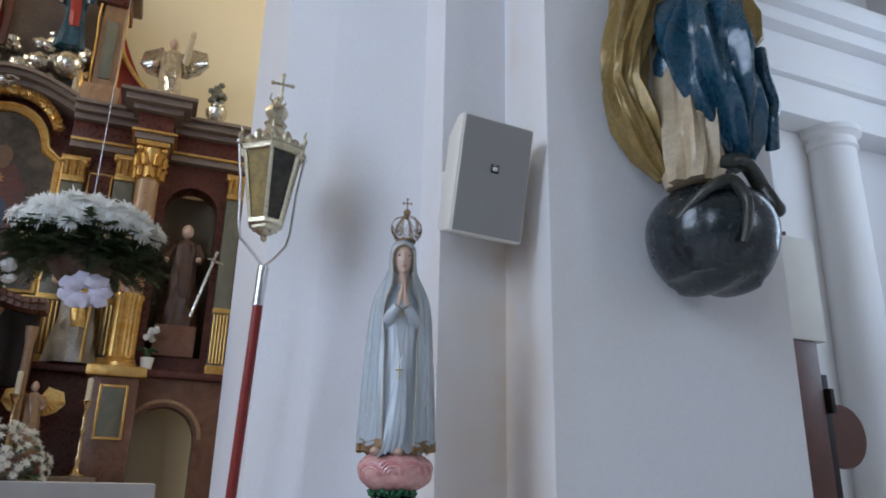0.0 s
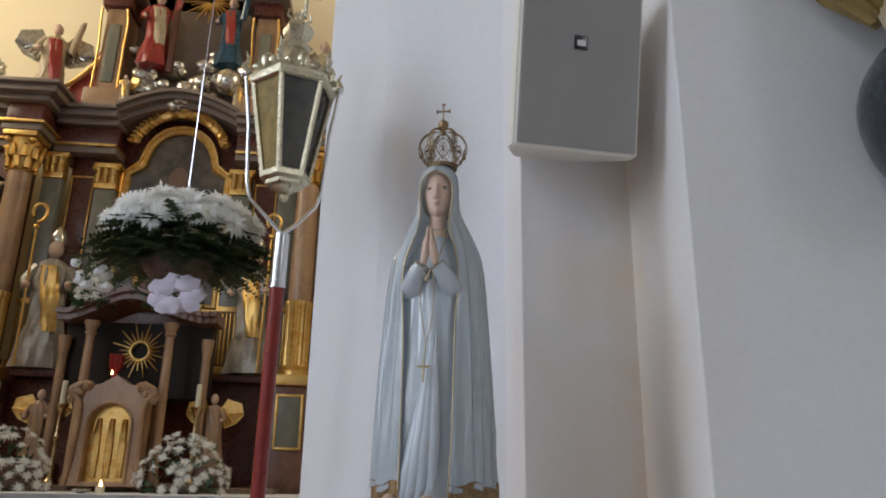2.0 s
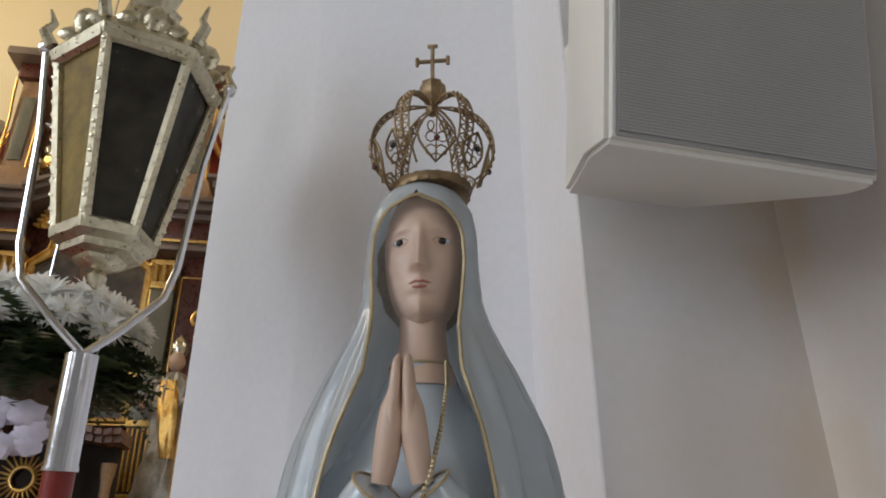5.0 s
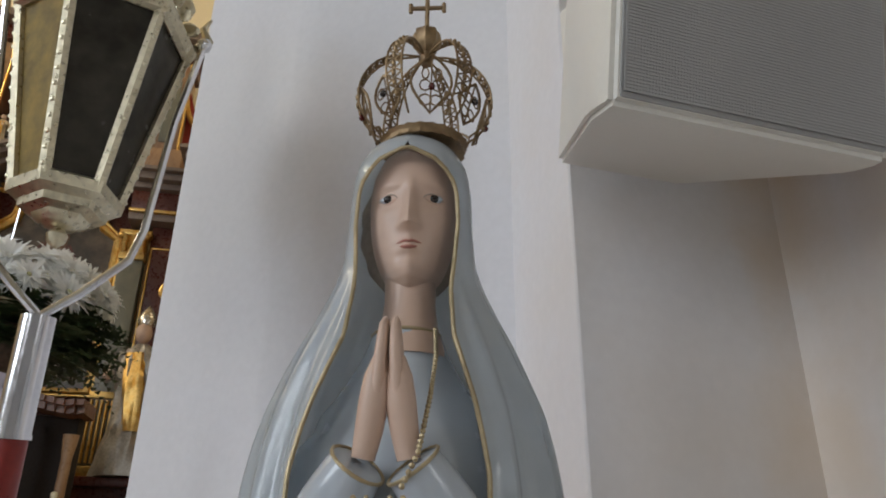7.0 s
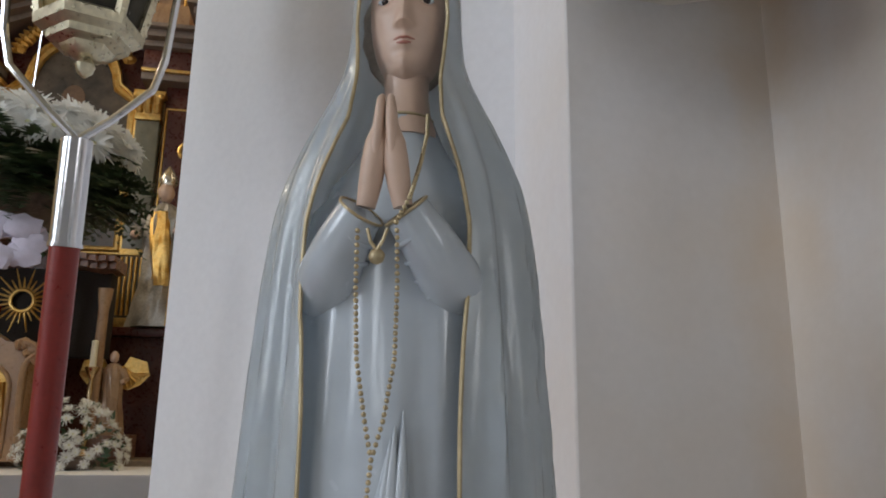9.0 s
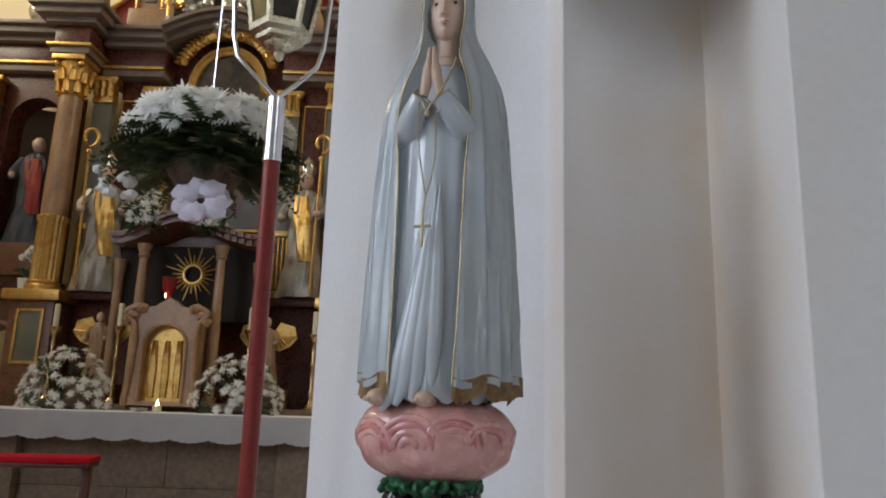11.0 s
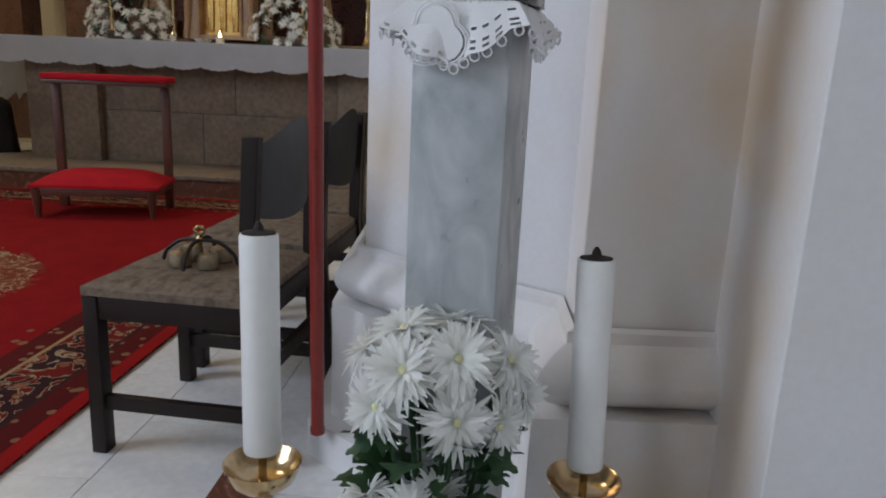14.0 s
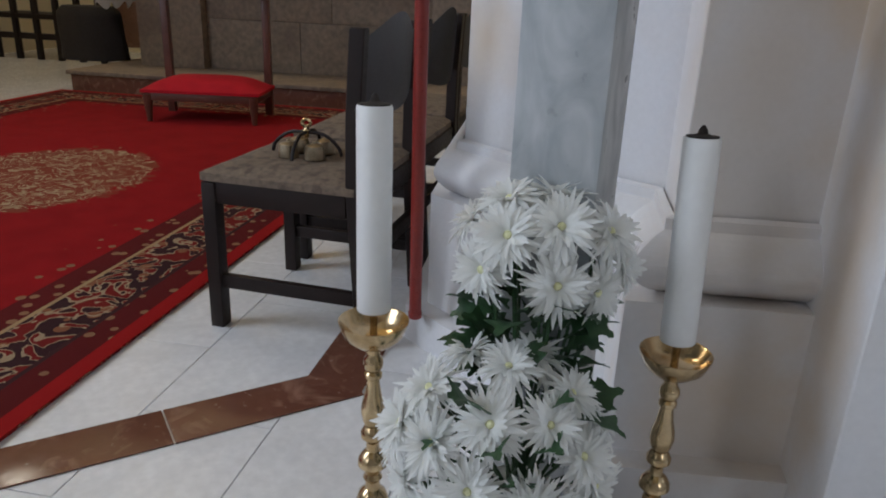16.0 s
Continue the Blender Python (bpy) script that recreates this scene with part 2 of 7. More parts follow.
SPEAKERWHITE = mat("cream_speaker_case", (0.72, 0.69, 0.62), 0.55, vary=0.03, scale=6, fine=200, bump=0.05)
GRILLE = mat("grey_metal_grille", (0.36, 0.35, 0.335), 0.55, 0.3, vary=0.06, scale=8, fine=300, bump=0.1)
BLUEPAINT = mat("dark_blue_painted_mantle", (0.012, 0.055, 0.095), 0.28, vary=0.25, scale=14, fine=70, bump=0.1, coat=0.4)
OLDGOLD = mat("old_gold_painted_mantle", (0.25, 0.17, 0.055), 0.35, 0.25, vary=0.3, scale=16, fine=80, bump=0.15)
PALEROBE = mat("cream_gilt_robe", (0.44, 0.35, 0.23), 0.4, vary=0.2, scale=20, fine=90, bump=0.1)
GLOBE = mat("dark_green_black_globe", (0.010, 0.016, 0.020), 0.24, vary=0.4, scale=8, fine=60, bump=0.04, coat=0.3)
SNAKE = mat("dark_olive_serpent", (0.030, 0.030, 0.024), 0.32, vary=0.3, scale=30, fine=150, bump=0.2)
REDROBE = mat("crimson_painted_robe", (0.28, 0.03, 0.022), 0.4, vary=0.25, scale=12)
BROWNROBE = mat("brown_painted_habit", (0.075, 0.035, 0.02), 0.5, vary=0.3, scale=12)
GREYROBE = mat("silvered_grey_robe", (0.30, 0.27, 0.23), 0.4, 0.3, vary=0.3, scale=9)
CANVAS = mat("dark_oil_painting", (0.055, 0.042, 0.030), 0.35, vary=0.4, scale=3, fine=20, second=(0.10, 0.075, 0.05))
SEATCLOTH = mat("grey_brown_patterned_upholstery", (0.19, 0.14, 0.10), 0.9, vary=0.35, scale=30, fine=70, bump=0.3, second=(0.085, 0.06, 0.045))
BACKREST = mat("dark_grey_leatherette", (0.055, 0.052, 0.055), 0.5, vary=0.12, scale=30, fine=200, bump=0.15)
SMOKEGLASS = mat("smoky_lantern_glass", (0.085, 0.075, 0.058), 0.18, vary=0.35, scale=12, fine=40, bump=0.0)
# Smoky pane with its yellow reflection painted in as colour.
PANEREFLECTION = mat("amber_pane_reflection", (0.48, 0.34, 0.10), 0.5, vary=0.35, scale=14, fine=60)
DARKVOID = mat("dark_interior_wood", (0.02, 0.014, 0.011), 0.8)


# ---------- mesh helpers ----------
def link_mesh(name, bm, mats, parent=None, label="", smooth=True):
    me = bpy.data.meshes.new(name)
    bmesh.ops.recalc_face_normals(bm, faces=bm.faces)
    bm.to_mesh(me)
    bm.free()
    if not isinstance(mats, (list, tuple)):
        mats = [mats]
    for m in mats:
        me.materials.append(m)
    if smooth:
        me.shade_auto_smooth(radians(38)) if hasattr(me, "shade_auto_smooth") else me.shade_smooth()
        me.set_sharp_from_angle(angle=radians(38))
    ob = new(name, me)
    if parent:
        ob.parent = parent
    if label:
        tagged(ob, label)
    return ob


def part(name, bm, material, parent, label=""):
    return link_mesh(name, bm, material, parent, label)


def thing(name, label, category, group="", kind=""):
    return tagged(new(name), label, category, group, kind)


def add_box(bm, lo, hi, bevel=0.0, mi=0, m=None):
    c = [(a + b) / 2 for a, b in zip(lo, hi)]
    s = [abs(b - a) for a, b in zip(lo, hi)]
    t = bmesh.new()
    bmesh.ops.create_cube(t, size=1, matrix=Matrix.Translation(c) @ Matrix.Diagonal((*s, 1)))
    if bevel:
        bmesh.ops.bevel(t, geom=t.edges, offset=bevel, segments=2, affect='EDGES', profile=0.6)
    merge(bm, t, mi, m)
    return bm


def merge(bm, t, mi=0, m=None):
    if m is not None:
        t.transform(m)
    for f in t.faces:
        f.material_index = mi
    me = bpy.data.meshes.new("tmp")
    t.to_mesh(me)
    t.free()
    bm.from_mesh(me)
    bpy.data.meshes.remove(me)


def add_lathe(bm, prof, seg=24, mi=0, m=None, lobes=0, lobe=0.0):
    """Turned form from (radius, height) pairs round z."""
    t = bmesh.new()
    rings = []
    for r, z in prof:
        ring = []
        for i in range(seg):
            a = 2 * math.pi * i / seg
            k = 1 + lobe * math.cos(lobes * a) if lobes else 1
            ring.append(t.verts.new((max(r, 1e-4) * k * math.cos(a), max(r, 1e-4) * k * math.sin(a), z)))
        rings.append(ring)
    for a, b in zip(rings, rings[1:]):
        for i in range(seg):
            t.faces.new((a[i], a[(i + 1) % seg], b[(i + 1) % seg], b[i]))
    t.faces.new(rings[0])
    t.faces.new(rings[-1])
    merge(bm, t, mi, m)
    return bm


def add_tube(bm, pts, r, seg=8, mi=0, closed=False, taper=None):
    """Round rod along points."""
    pts = [Vector(p) for p in pts]
    t = bmesh.new()
    rings = []
    n = len(pts)
    up = None
    for i, p in enumerate(pts):
        d = (pts[(i + 1) % n] - pts[i - 1]) if closed else (pts[min(i + 1, n - 1)] - pts[max(i - 1, 0)])
        d.normalize()
        if up is None:
            up = d.orthogonal().normalized()
        up = (up - d * up.dot(d))
        up = up.normalized() if up.length > 1e-6 else d.orthogonal().normalized()
        s = d.cross(up)
        rr = r if taper is None else r * taper[min(i, len(taper) - 1)]
        rings.append([t.verts.new(p + (up * math.cos(2 * math.pi * k / seg) + s * math.sin(2 * math.pi * k / seg)) * rr) for k in range(seg)])
    pairs = list(zip(rings, rings[1:])) + ([(rings[-1], rings[0])] if closed else [])
    for a, b in pairs:
        for k in range(seg):
            t.faces.new((a[k], a[(k + 1) % seg], b[(k + 1) % seg], b[k]))
    if not closed:
        t.faces.new(rings[0])
        t.faces.new(rings[-1])
    merge(bm, t, mi)
    return bm


def smooth_pts(p, n=6):
    p = [Vector(q) for q in p]
    out = []
    for i in range(len(p) - 1):
        a, b, c, d = p[max(i - 1, 0)], p[i], p[i + 1], p[min(i + 2, len(p) - 1)]
        for k in range(n):
            u = k / n
            out.append(0.5 * ((2 * b) + (c - a) * u + (2 * a - 5 * b + 4 * c - d) * u * u + (3 * b - a - 3 * c + d) * u ** 3))
    return out + [p[-1]]


def add_ball(bm, c, r, mi=0, seg=12, m=None, rough=0.0, seed=0):
    t = bmesh.new()
    bmesh.ops.create_uvsphere(t, u_segments=seg, v_segments=max(6, seg * 2 // 3), radius=1)
    rr = r if isinstance(r, (tuple, list)) else (r, r, r)
    for v in t.verts:
        k = 1 + rough * noise.noise(v.co * 2.2 + Vector((seed, seed * 1.7, 0)))
        v.co = Vector((v.co.x * rr[0], v.co.y * rr[1], v.co.z * rr[2])) * k
    mm = Matrix.Translation(c)
    merge(bm, t, mi, mm if m is None else mm @ m)
    return bm


def add_prism(bm, plan, z0, z1, mi=0):
    """Upright prism over a plan outline."""
    t = bmesh.new()
    a = [t.verts.new((x, y, z0)) for x, y in plan]
    b = [t.verts.new((x, y, z1)) for x, y in plan]
    n = len(plan)
    for i in range(n):
        t.faces.new((a[i], a[(i + 1) % n], b[(i + 1) % n], b[i]))
    t.faces.new(a)
    t.faces.new(b)
    merge(bm, t, mi)
    return bm


def add_extrude(bm, outline, y0, y1, mi=0):
    """Plate over an outline in x and z, between two depths."""
    t = bmesh.new()
    a = [t.verts.new((x, y0, z)) for x, z in outline]
    b = [t.verts.new((x, y1, z)) for x, z in outline]
    n = len(outline)
    for i in range(n):
        t.faces.new((a[i], a[(i + 1) % n], b[(i + 1) % n], b[i]))
    t.faces.new(a)
    t.faces.new(b)
    merge(bm, t, mi)
    return bm


def outset(plan, d):
    """Plan outline moved outwards, as a mason's moulding follows a pier."""
    n = len(plan)
    out = []
    for i in range(n):
        p0, p1, p2 = Vector(plan[i - 1]), Vector(plan[i]), Vector(plan[(i + 1) % n])
        d1, d2 = (p1 - p0).normalized(), (p2 - p1).normalized()
        n1, n2 = Vector((d1.y, -d1.x)), Vector((d2.y, -d2.x))
        k = (n1 + n2)
        k = k / max(0.35, k.dot(n1)) if k.length > 1e-6 else n1
        out.append(tuple(p1 + k * d))
    return out


# ---------- the setting ----------
# pier of the chancel arch and the wall beside it, in plan, counter-clockwise from the chancel
PIER = [(-0.30, 1.50), (-0.264, 0.768), (-0.10, 0.63), (-0.06, 0.605), (0.190, 0.44), (0.194, 0.262), (0.432, 0.28),
        (0.436, 0.005), (1.335, 0.005), (1.335, 0.75), (0.9, 1.5)]
pier = thing("wall_pier", "white plastered chancel arch pier with stained edges and painted warm light", "wall", kind="structure")
bm = bmesh.new()
add_prism(bm, PIER, -0.3, 7.6)
inner = [(0.190, 0.44), (0.432, 0.28)]
edges = [e for e in bm.edges if abs(e.verts[0].co.z - e.verts[1].co.z) > 1 and all((e.verts[0].co.xy - Vector(p)).length > 0.02 for p in inner)]
bmesh.ops.bevel(bm, geom=edges, offset=0.002, segments=1, affect='EDGES')
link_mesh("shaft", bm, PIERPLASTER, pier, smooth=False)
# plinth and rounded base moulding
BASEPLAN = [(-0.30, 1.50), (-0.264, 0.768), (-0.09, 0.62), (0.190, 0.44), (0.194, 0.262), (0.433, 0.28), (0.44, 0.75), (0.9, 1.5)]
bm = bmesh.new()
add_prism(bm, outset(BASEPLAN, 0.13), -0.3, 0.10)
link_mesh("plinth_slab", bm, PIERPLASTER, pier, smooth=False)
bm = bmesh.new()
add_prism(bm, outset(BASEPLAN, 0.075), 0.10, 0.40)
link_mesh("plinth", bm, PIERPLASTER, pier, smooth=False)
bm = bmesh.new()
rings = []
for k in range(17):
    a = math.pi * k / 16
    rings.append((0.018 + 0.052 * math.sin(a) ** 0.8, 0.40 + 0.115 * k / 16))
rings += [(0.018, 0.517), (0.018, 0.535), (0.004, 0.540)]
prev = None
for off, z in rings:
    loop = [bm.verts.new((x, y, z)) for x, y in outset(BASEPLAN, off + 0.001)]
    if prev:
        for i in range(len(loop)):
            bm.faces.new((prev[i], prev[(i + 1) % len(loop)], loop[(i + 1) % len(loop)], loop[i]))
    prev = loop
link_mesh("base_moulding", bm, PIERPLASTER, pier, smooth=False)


def wall(name, lo, hi, material, label, holes=(), axis='x'):
    """Wall slab with openings cut right through, built from butted blocks."""
    bm = bmesh.new()
    a = 0 if axis == 'x' else 1
    spans = sorted(holes)
    at = lo[a]
    for h0, h1, z0, z1 in spans:
        for p0, p1, q0, q1 in ((at, h0, lo[2], hi[2]), (h0, h1, lo[2], z0), (h0, h1, z1, hi[2])):
            l2, h2 = list(lo), list(hi)
            l2[a], h2[a], l2[2], h2[2] = p0, p1, q0, q1
            add_box(bm, l2, h2)
        at = h1
    l2 = list(lo)
    l2[a] = at
    add_box(bm, l2, hi)
    return tagged(link_mesh(name, bm, material, smooth=False), label, "wall", kind="structure")


wall("wall_chancel_back", (-6.5, 6.9, -0.3), (2.2, 7.2, 9.2), CREAM, "cream plastered chancel end wall behind the altarpiece")
wall("wall_chancel_south", (-6.5, 1.5, -0.3), (-6.2, 6.9, 9.2), CREAM, "cream plastered chancel side wall with a window", [(3.5, 4.9, 5.3, 7.9)], 'y')
wall("wall_chancel_north", (2.0, 1.5, -0.3), (2.3, 6.9, 9.2), CREAM, "cream plastered chancel side wall with a window", [(3.6, 4.8, 5.4, 7.8)], 'y')
wall("wall_nave_south", (-6.5, -12.0, -0.3), (-6.2, 1.5, 9.2), PLASTER, "white plastered nave wall with tall windows", [(-9.1, -7.3, 2.4, 6.0), (-3.2, -0.6, 2.0, 6.4)], 'y')
wall("wall_nave_back", (-6.5, -12.3, -0.3), (5.8, -12.0, 9.2), PLASTER, "white plastered nave end wall")
wall("wall_aisle_north", (5.5, -12.0, -0.3), (5.8, 3.0, 9.2), PLASTER, "white plastered aisle wall with tall windows", [(-8.0, -6.4, 2.2, 5.4), (-0.4, 1.2, 2.2, 5.4)], 'y')
wall("wall_aisle_end", (1.336, 2.4, -0.3), (5.5, 2.7, 9.2), PLASTER, "white plastered end wall of the side aisle")
wall("wall_arch_south", (-6.2, 0.75, -0.3), (-4.9, 1.5, 9.2), PLASTER, "white plastered pier on the far side of the chancel arch")
wall("wall_over_arch", (-4.9, 0.75, 7.6), (5.5, 1.5, 9.2), PLASTER, "white plastered wall above the chancel arch")
bm = bmesh.new()
add_box(bm, (-6.5, -12.3, 9.2), (5.8, 7.2, 9.4))
tagged(link_mesh("ceiling", bm, CREAM, smooth=False), "pale plastered church ceiling", "ceiling", kind="structure")


def window(name, lo, hi, axis, label):
    ob = thing(name, label, "window", kind="structure")
    c = [(a + b) / 2 for a, b in zip(lo, hi)]
    bm = bmesh.new()
    t = 0.05
    k = 1 if axis == 'x' else 0
    def bar(p0, p1, z0, z1):
        l, h = [0, 0, z0], [0, 0, z1]
        l[k], h[k] = p0, p1
        l[1 - k], h[1 - k] = c[1 - k] - 0.03, c[1 - k] + 0.03
        add_box(bm, l, h, 0.005)
    bar(lo[k], lo[k] + t, lo[2], hi[2]); bar(hi[k] - t, hi[k], lo[2], hi[2])
    bar(lo[k] + t, hi[k] - t, lo[2], lo[2] + t); bar(lo[k] + t, hi[k] - t, hi[2] - t, hi[2])
    bar(c[k] - 0.015, c[k] + 0.015, lo[2] + t, hi[2] - t)
    part("window_frame", bm, DARKWOOD, ob)
    return ob


window("window_1", (-6.5, -9.1, 2.4), (-6.2, -7.3, 6.0), 'x', "tall nave window with dark frame")
window("window_2", (-6.5, -3.2, 2.0), (-6.2, -0.6, 6.4), 'x', "tall nave window with dark frame")
window("window_3", (5.5, -0.4, 2.2), (5.8, 1.2, 5.4), 'x', "tall aisle window with dark frame")
window("window_6", (5.5, -8.0, 2.2), (5.8, -6.4, 5.4), 'x', "tall aisle window with dark frame")
window("window_4", (-6.5, 3.5, 5.3), (-6.2, 4.9, 7.9), 'x', "chancel window with dark frame")
window("window_5", (2.0, 3.6, 5.4), (2.3, 4.8, 7.8), 'x', "chancel window with dark frame")

# floor: bed, marble slabs, brown inlay, carpet
floor = thing("floor", "polished white marble floor with a brown marble band", "floor", kind="structure")
bm = bmesh.new()
add_box(bm, (-6.5, -12.3, -0.3), (5.8, 7.2, -0.012))
part("screed", bm, GROUT, floor)


# carpet material: red field, scrolled border, medallion
def carpet_material():
    m = mat("patterned_red_carpet", (0.25, 0.009, 0.011), 0.95, vary=0.14, scale=7, fine=420, bump=0.6, spec=0.08, dist=0.003)
    n, l = m.node_tree.nodes, m.node_tree.links
    b = n["Principled BSDF"]
    field = b.inputs["Base Color"].links[0].from_socket
    tc = n.new("ShaderNodeTexCoord")
    sep = n.new("ShaderNodeSeparateXYZ")
    l.new(tc.outputs["Object"], sep.inputs[0])

    def math_node(op, a, c=None, d=None):
        k = n.new("ShaderNodeMath")
        k.operation = op
        for i, v in enumerate((a, c, d)):
            if v is None:
                continue
            if isinstance(v, (int, float)):
                k.inputs[i].default_value = v
            else:
                l.new(v, k.inputs[i])
        return k.outputs[0]

    def blend(f, a, c):
        k = n.new("ShaderNodeMix")
        k.data_type = 'RGBA'
        l.new(f, k.inputs["Factor"])
        for s, v in (("A", a), ("B", c)):
            if isinstance(v, tuple):
                k.inputs[s].default_value = (*v, 1)
            else:
                l.new(v, k.inputs[s])
        return k.outputs["Result"]

    # distance to the carpet's rim 
    dx = math_node('SUBTRACT', 1.45, math_node('ABSOLUTE', sep.outputs[0]))
    dy = math_node('SUBTRACT', 2.35, math_node('ABSOLUTE', sep.outputs[1]))
    rim = math_node('MINIMUM', dx, dy)
    ns = n.new("ShaderNodeTexNoise")
    ns.inputs["Scale"].default_value, ns.inputs["Detail"].default_value, ns.inputs["Distortion"].default_value = 8.0, 1.0, 2.8
    l.new(tc.outputs["Object"], ns.inputs["Vector"])
    vo = n.new("ShaderNodeTexVoronoi")
    vo.inputs["Scale"].default_value = 13
    l.new(tc.outputs["Object"], vo.inputs["Vector"])
    scroll = math_node('LESS_THAN', math_node('ABSOLUTE', math_node('SUBTRACT', ns.outputs[0], 0.5)), 0.030)
    leafs = math_node('LESS_THAN', vo.outputs["Distance"], 0.26)
    ground = blend(math_node('GREATER_THAN', ns.outputs[0], 0.53), (0.040, 0.016, 0.018), (0.16, 0.016, 0.014))
    ground = blend(leafs, ground, (0.22, 0.09, 0.045))
    ground = blend(scroll, ground, (0.33, 0.24, 0.15))
    edge_a = math_node('LESS_THAN', rim, 0.43)
    col = blend(edge_a, field, ground)
    small = n.new("ShaderNodeTexVoronoi")
    small.inputs["Scale"].default_value = 17
    l.new(tc.outputs["Object"], small.inputs["Vector"])
    guard = blend(math_node('LESS_THAN', small.outputs["Distance"], 0.24), (0.10, 0.012, 0.012), (0.25, 0.13, 0.07))
    for lo, hi in ((0.34, 0.43), (0.05, 0.13)):
        band = math_node('MULTIPLY', math_node('GREATER_THAN', rim, lo), math_node('LESS_THAN', rim, hi))
        col = blend(band, col, guard)
    for lo, hi, c in ((0.0, 0.05, (0.30, 0.012, 0.012)), (0.325, 0.34, (0.34, 0.23, 0.12)), (0.13, 0.145, (0.05, 0.02, 0.02))):
        band = math_node('MULTIPLY', math_node('GREATER_THAN', rim, lo), math_node('LESS_THAN', rim, hi))
        col = blend(band, col, c)
    # sprays that reach from the border into the field
    spray = math_node('MULTIPLY', math_node('LESS_THAN', small.outputs["Distance"], math_node('MULTIPLY', math_node('SUBTRACT', 0.62, rim), 1.6)), math_node('GREATER_THAN', rim, 0.43))
    col = blend(math_node('MULTIPLY', spray, math_node('LESS_THAN', rim, 0.58)), col, (0.24, 0.12, 0.065))
    # medallion
    r2 = math_node('SQRT', math_node('ADD', math_node('POWER', math_node('SUBTRACT', sep.outputs[0], 0.15), 2.0), math_node('POWER', math_node('MULTIPLY', math_node('SUBTRACT', sep.outputs[1], 0.08), 0.8), 2.0)))
    r2 = math_node('ADD', r2, math_node('MULTIPLY', math_node('SUBTRACT', ns.outputs[0], 0.5), 0.25))
    med = blend(scroll, blend(leafs, (0.20, 0.045, 0.025), (0.30, 0.19, 0.11)), (0.36, 0.26, 0.16))
    col = blend(math_node('LESS_THAN', r2, 0.46), col, med)
    l.new(col, b.inputs["Base Color"])
    return m


bm = bmesh.new()
add_box(bm, (-1.45, -2.35, 0.0), (1.45, 2.35, 0.010), 0.003)
carpet = tagged(link_mesh("carpet", bm, carpet_material()), "red patterned carpet with a dark scrolled border on the marble floor", "carpet")
carpet.location = (-2.51, 1.70, 0.003)

# predella before the altar
step = thing("altar_step", "low altar step with brown marble riser and pale top", "step", kind="structure")
bm = bmesh.new()
add_box(bm, (-3.90, 4.10, -0.012), (0.6, 6.9, 0.13), 0.006)
part("riser", bm, BROWNSTONE, step)
bm = bmesh.new()
add_box(bm, (-3.92, 4.07, 0.13), (0.6, 6.9, 0.16), 0.006)
part("tread", bm, ALTARSTONE, step)

# ---------- pedestal, cloth, statue ----------
TURN = -15
SX, SY = 0.000, 0.055
pedestal = thing("marble_pedestal", "slim grey veined marble pedestal standing before the pier", "pedestal")
pedestal.matrix_world = pose(SX, SY, 0, 0, 0, TURN)
bm = bmesh.new()
add_box(bm, (-0.064, -0.064, 0.06), (0.064, 0.064, 1.036), 0.004)
part("shaft", bm, GREYMARBLE, pedestal)
bm = bmesh.new()
add_box(bm, (-0.085, -0.085, -0.012), (0.085, 0.085, 0.06), 0.005)
part("foot", bm, GREYMARBLE, pedestal)

doily = thing("lace_doily", "white crocheted lace doily draped over the marble pedestal", "doily")
doily.matrix_world = pose(SX, SY, 1.036, 0, 0, TURN)


def lace_cloth():
    """Round-cornered cloth that hangs over the pedestal's edges, with a scalloped hem and openwork."""
    bm = bmesh.new()
    N, M = 168, 30
    half = 0.0665
    grid = []
    for j in range(M + 1):
        ring = []
        for i in range(N):
            a = 2 * math.pi * i / N
            d = 1 / max(abs(math.cos(a)), abs(math.sin(a)))
            flat = half * d
            cornerness = (d - 1) / 0.414
            reach = 0.126 + 0.018 * cornerness + 0.010 * abs(math.sin(7 * a)) + 0.008 * math.cos(4 * a) + 0.022 * max(0.0, -math.sin(a + 0.25)) ** 3
            s = reach * j / M
            if s <= flat:
                x, y, z = s * math.cos(a), s * math.sin(a), 0.003
            else:
                over = s - flat
                out = 0.004 + 0.5 * over * (0.35 + cornerness) + 0.006 * math.sin(9 * a) * over / 0.06
                x, y, z = (flat + out) * math.cos(a), (flat + out) * math.sin(a), 0.003 - over * (0.80 - 0.25 * cornerness)
            ring.append(bm.verts.new((x, y, z)))
        grid.append(ring)
    for j in range(M):
        for i in range(N):
            hang = j > M * 0.56
            if hang and j in (22, 26, 28) and (i // 2 + j) % 2 == 0 and not (math.cos(2 * math.pi * i / N - math.radians(244)) > 0.93 and j < 27):
                continue
            bm.faces.new((grid[j][i], grid[j][(i + 1) % N], grid[j + 1][(i + 1) % N], grid[j + 1][i]))
    bmesh.ops.remove_doubles(bm, verts=bm.verts, dist=1e-5)
    bmesh.ops.solidify(bm, geom=bm.faces, thickness=0.0012)
    return bm


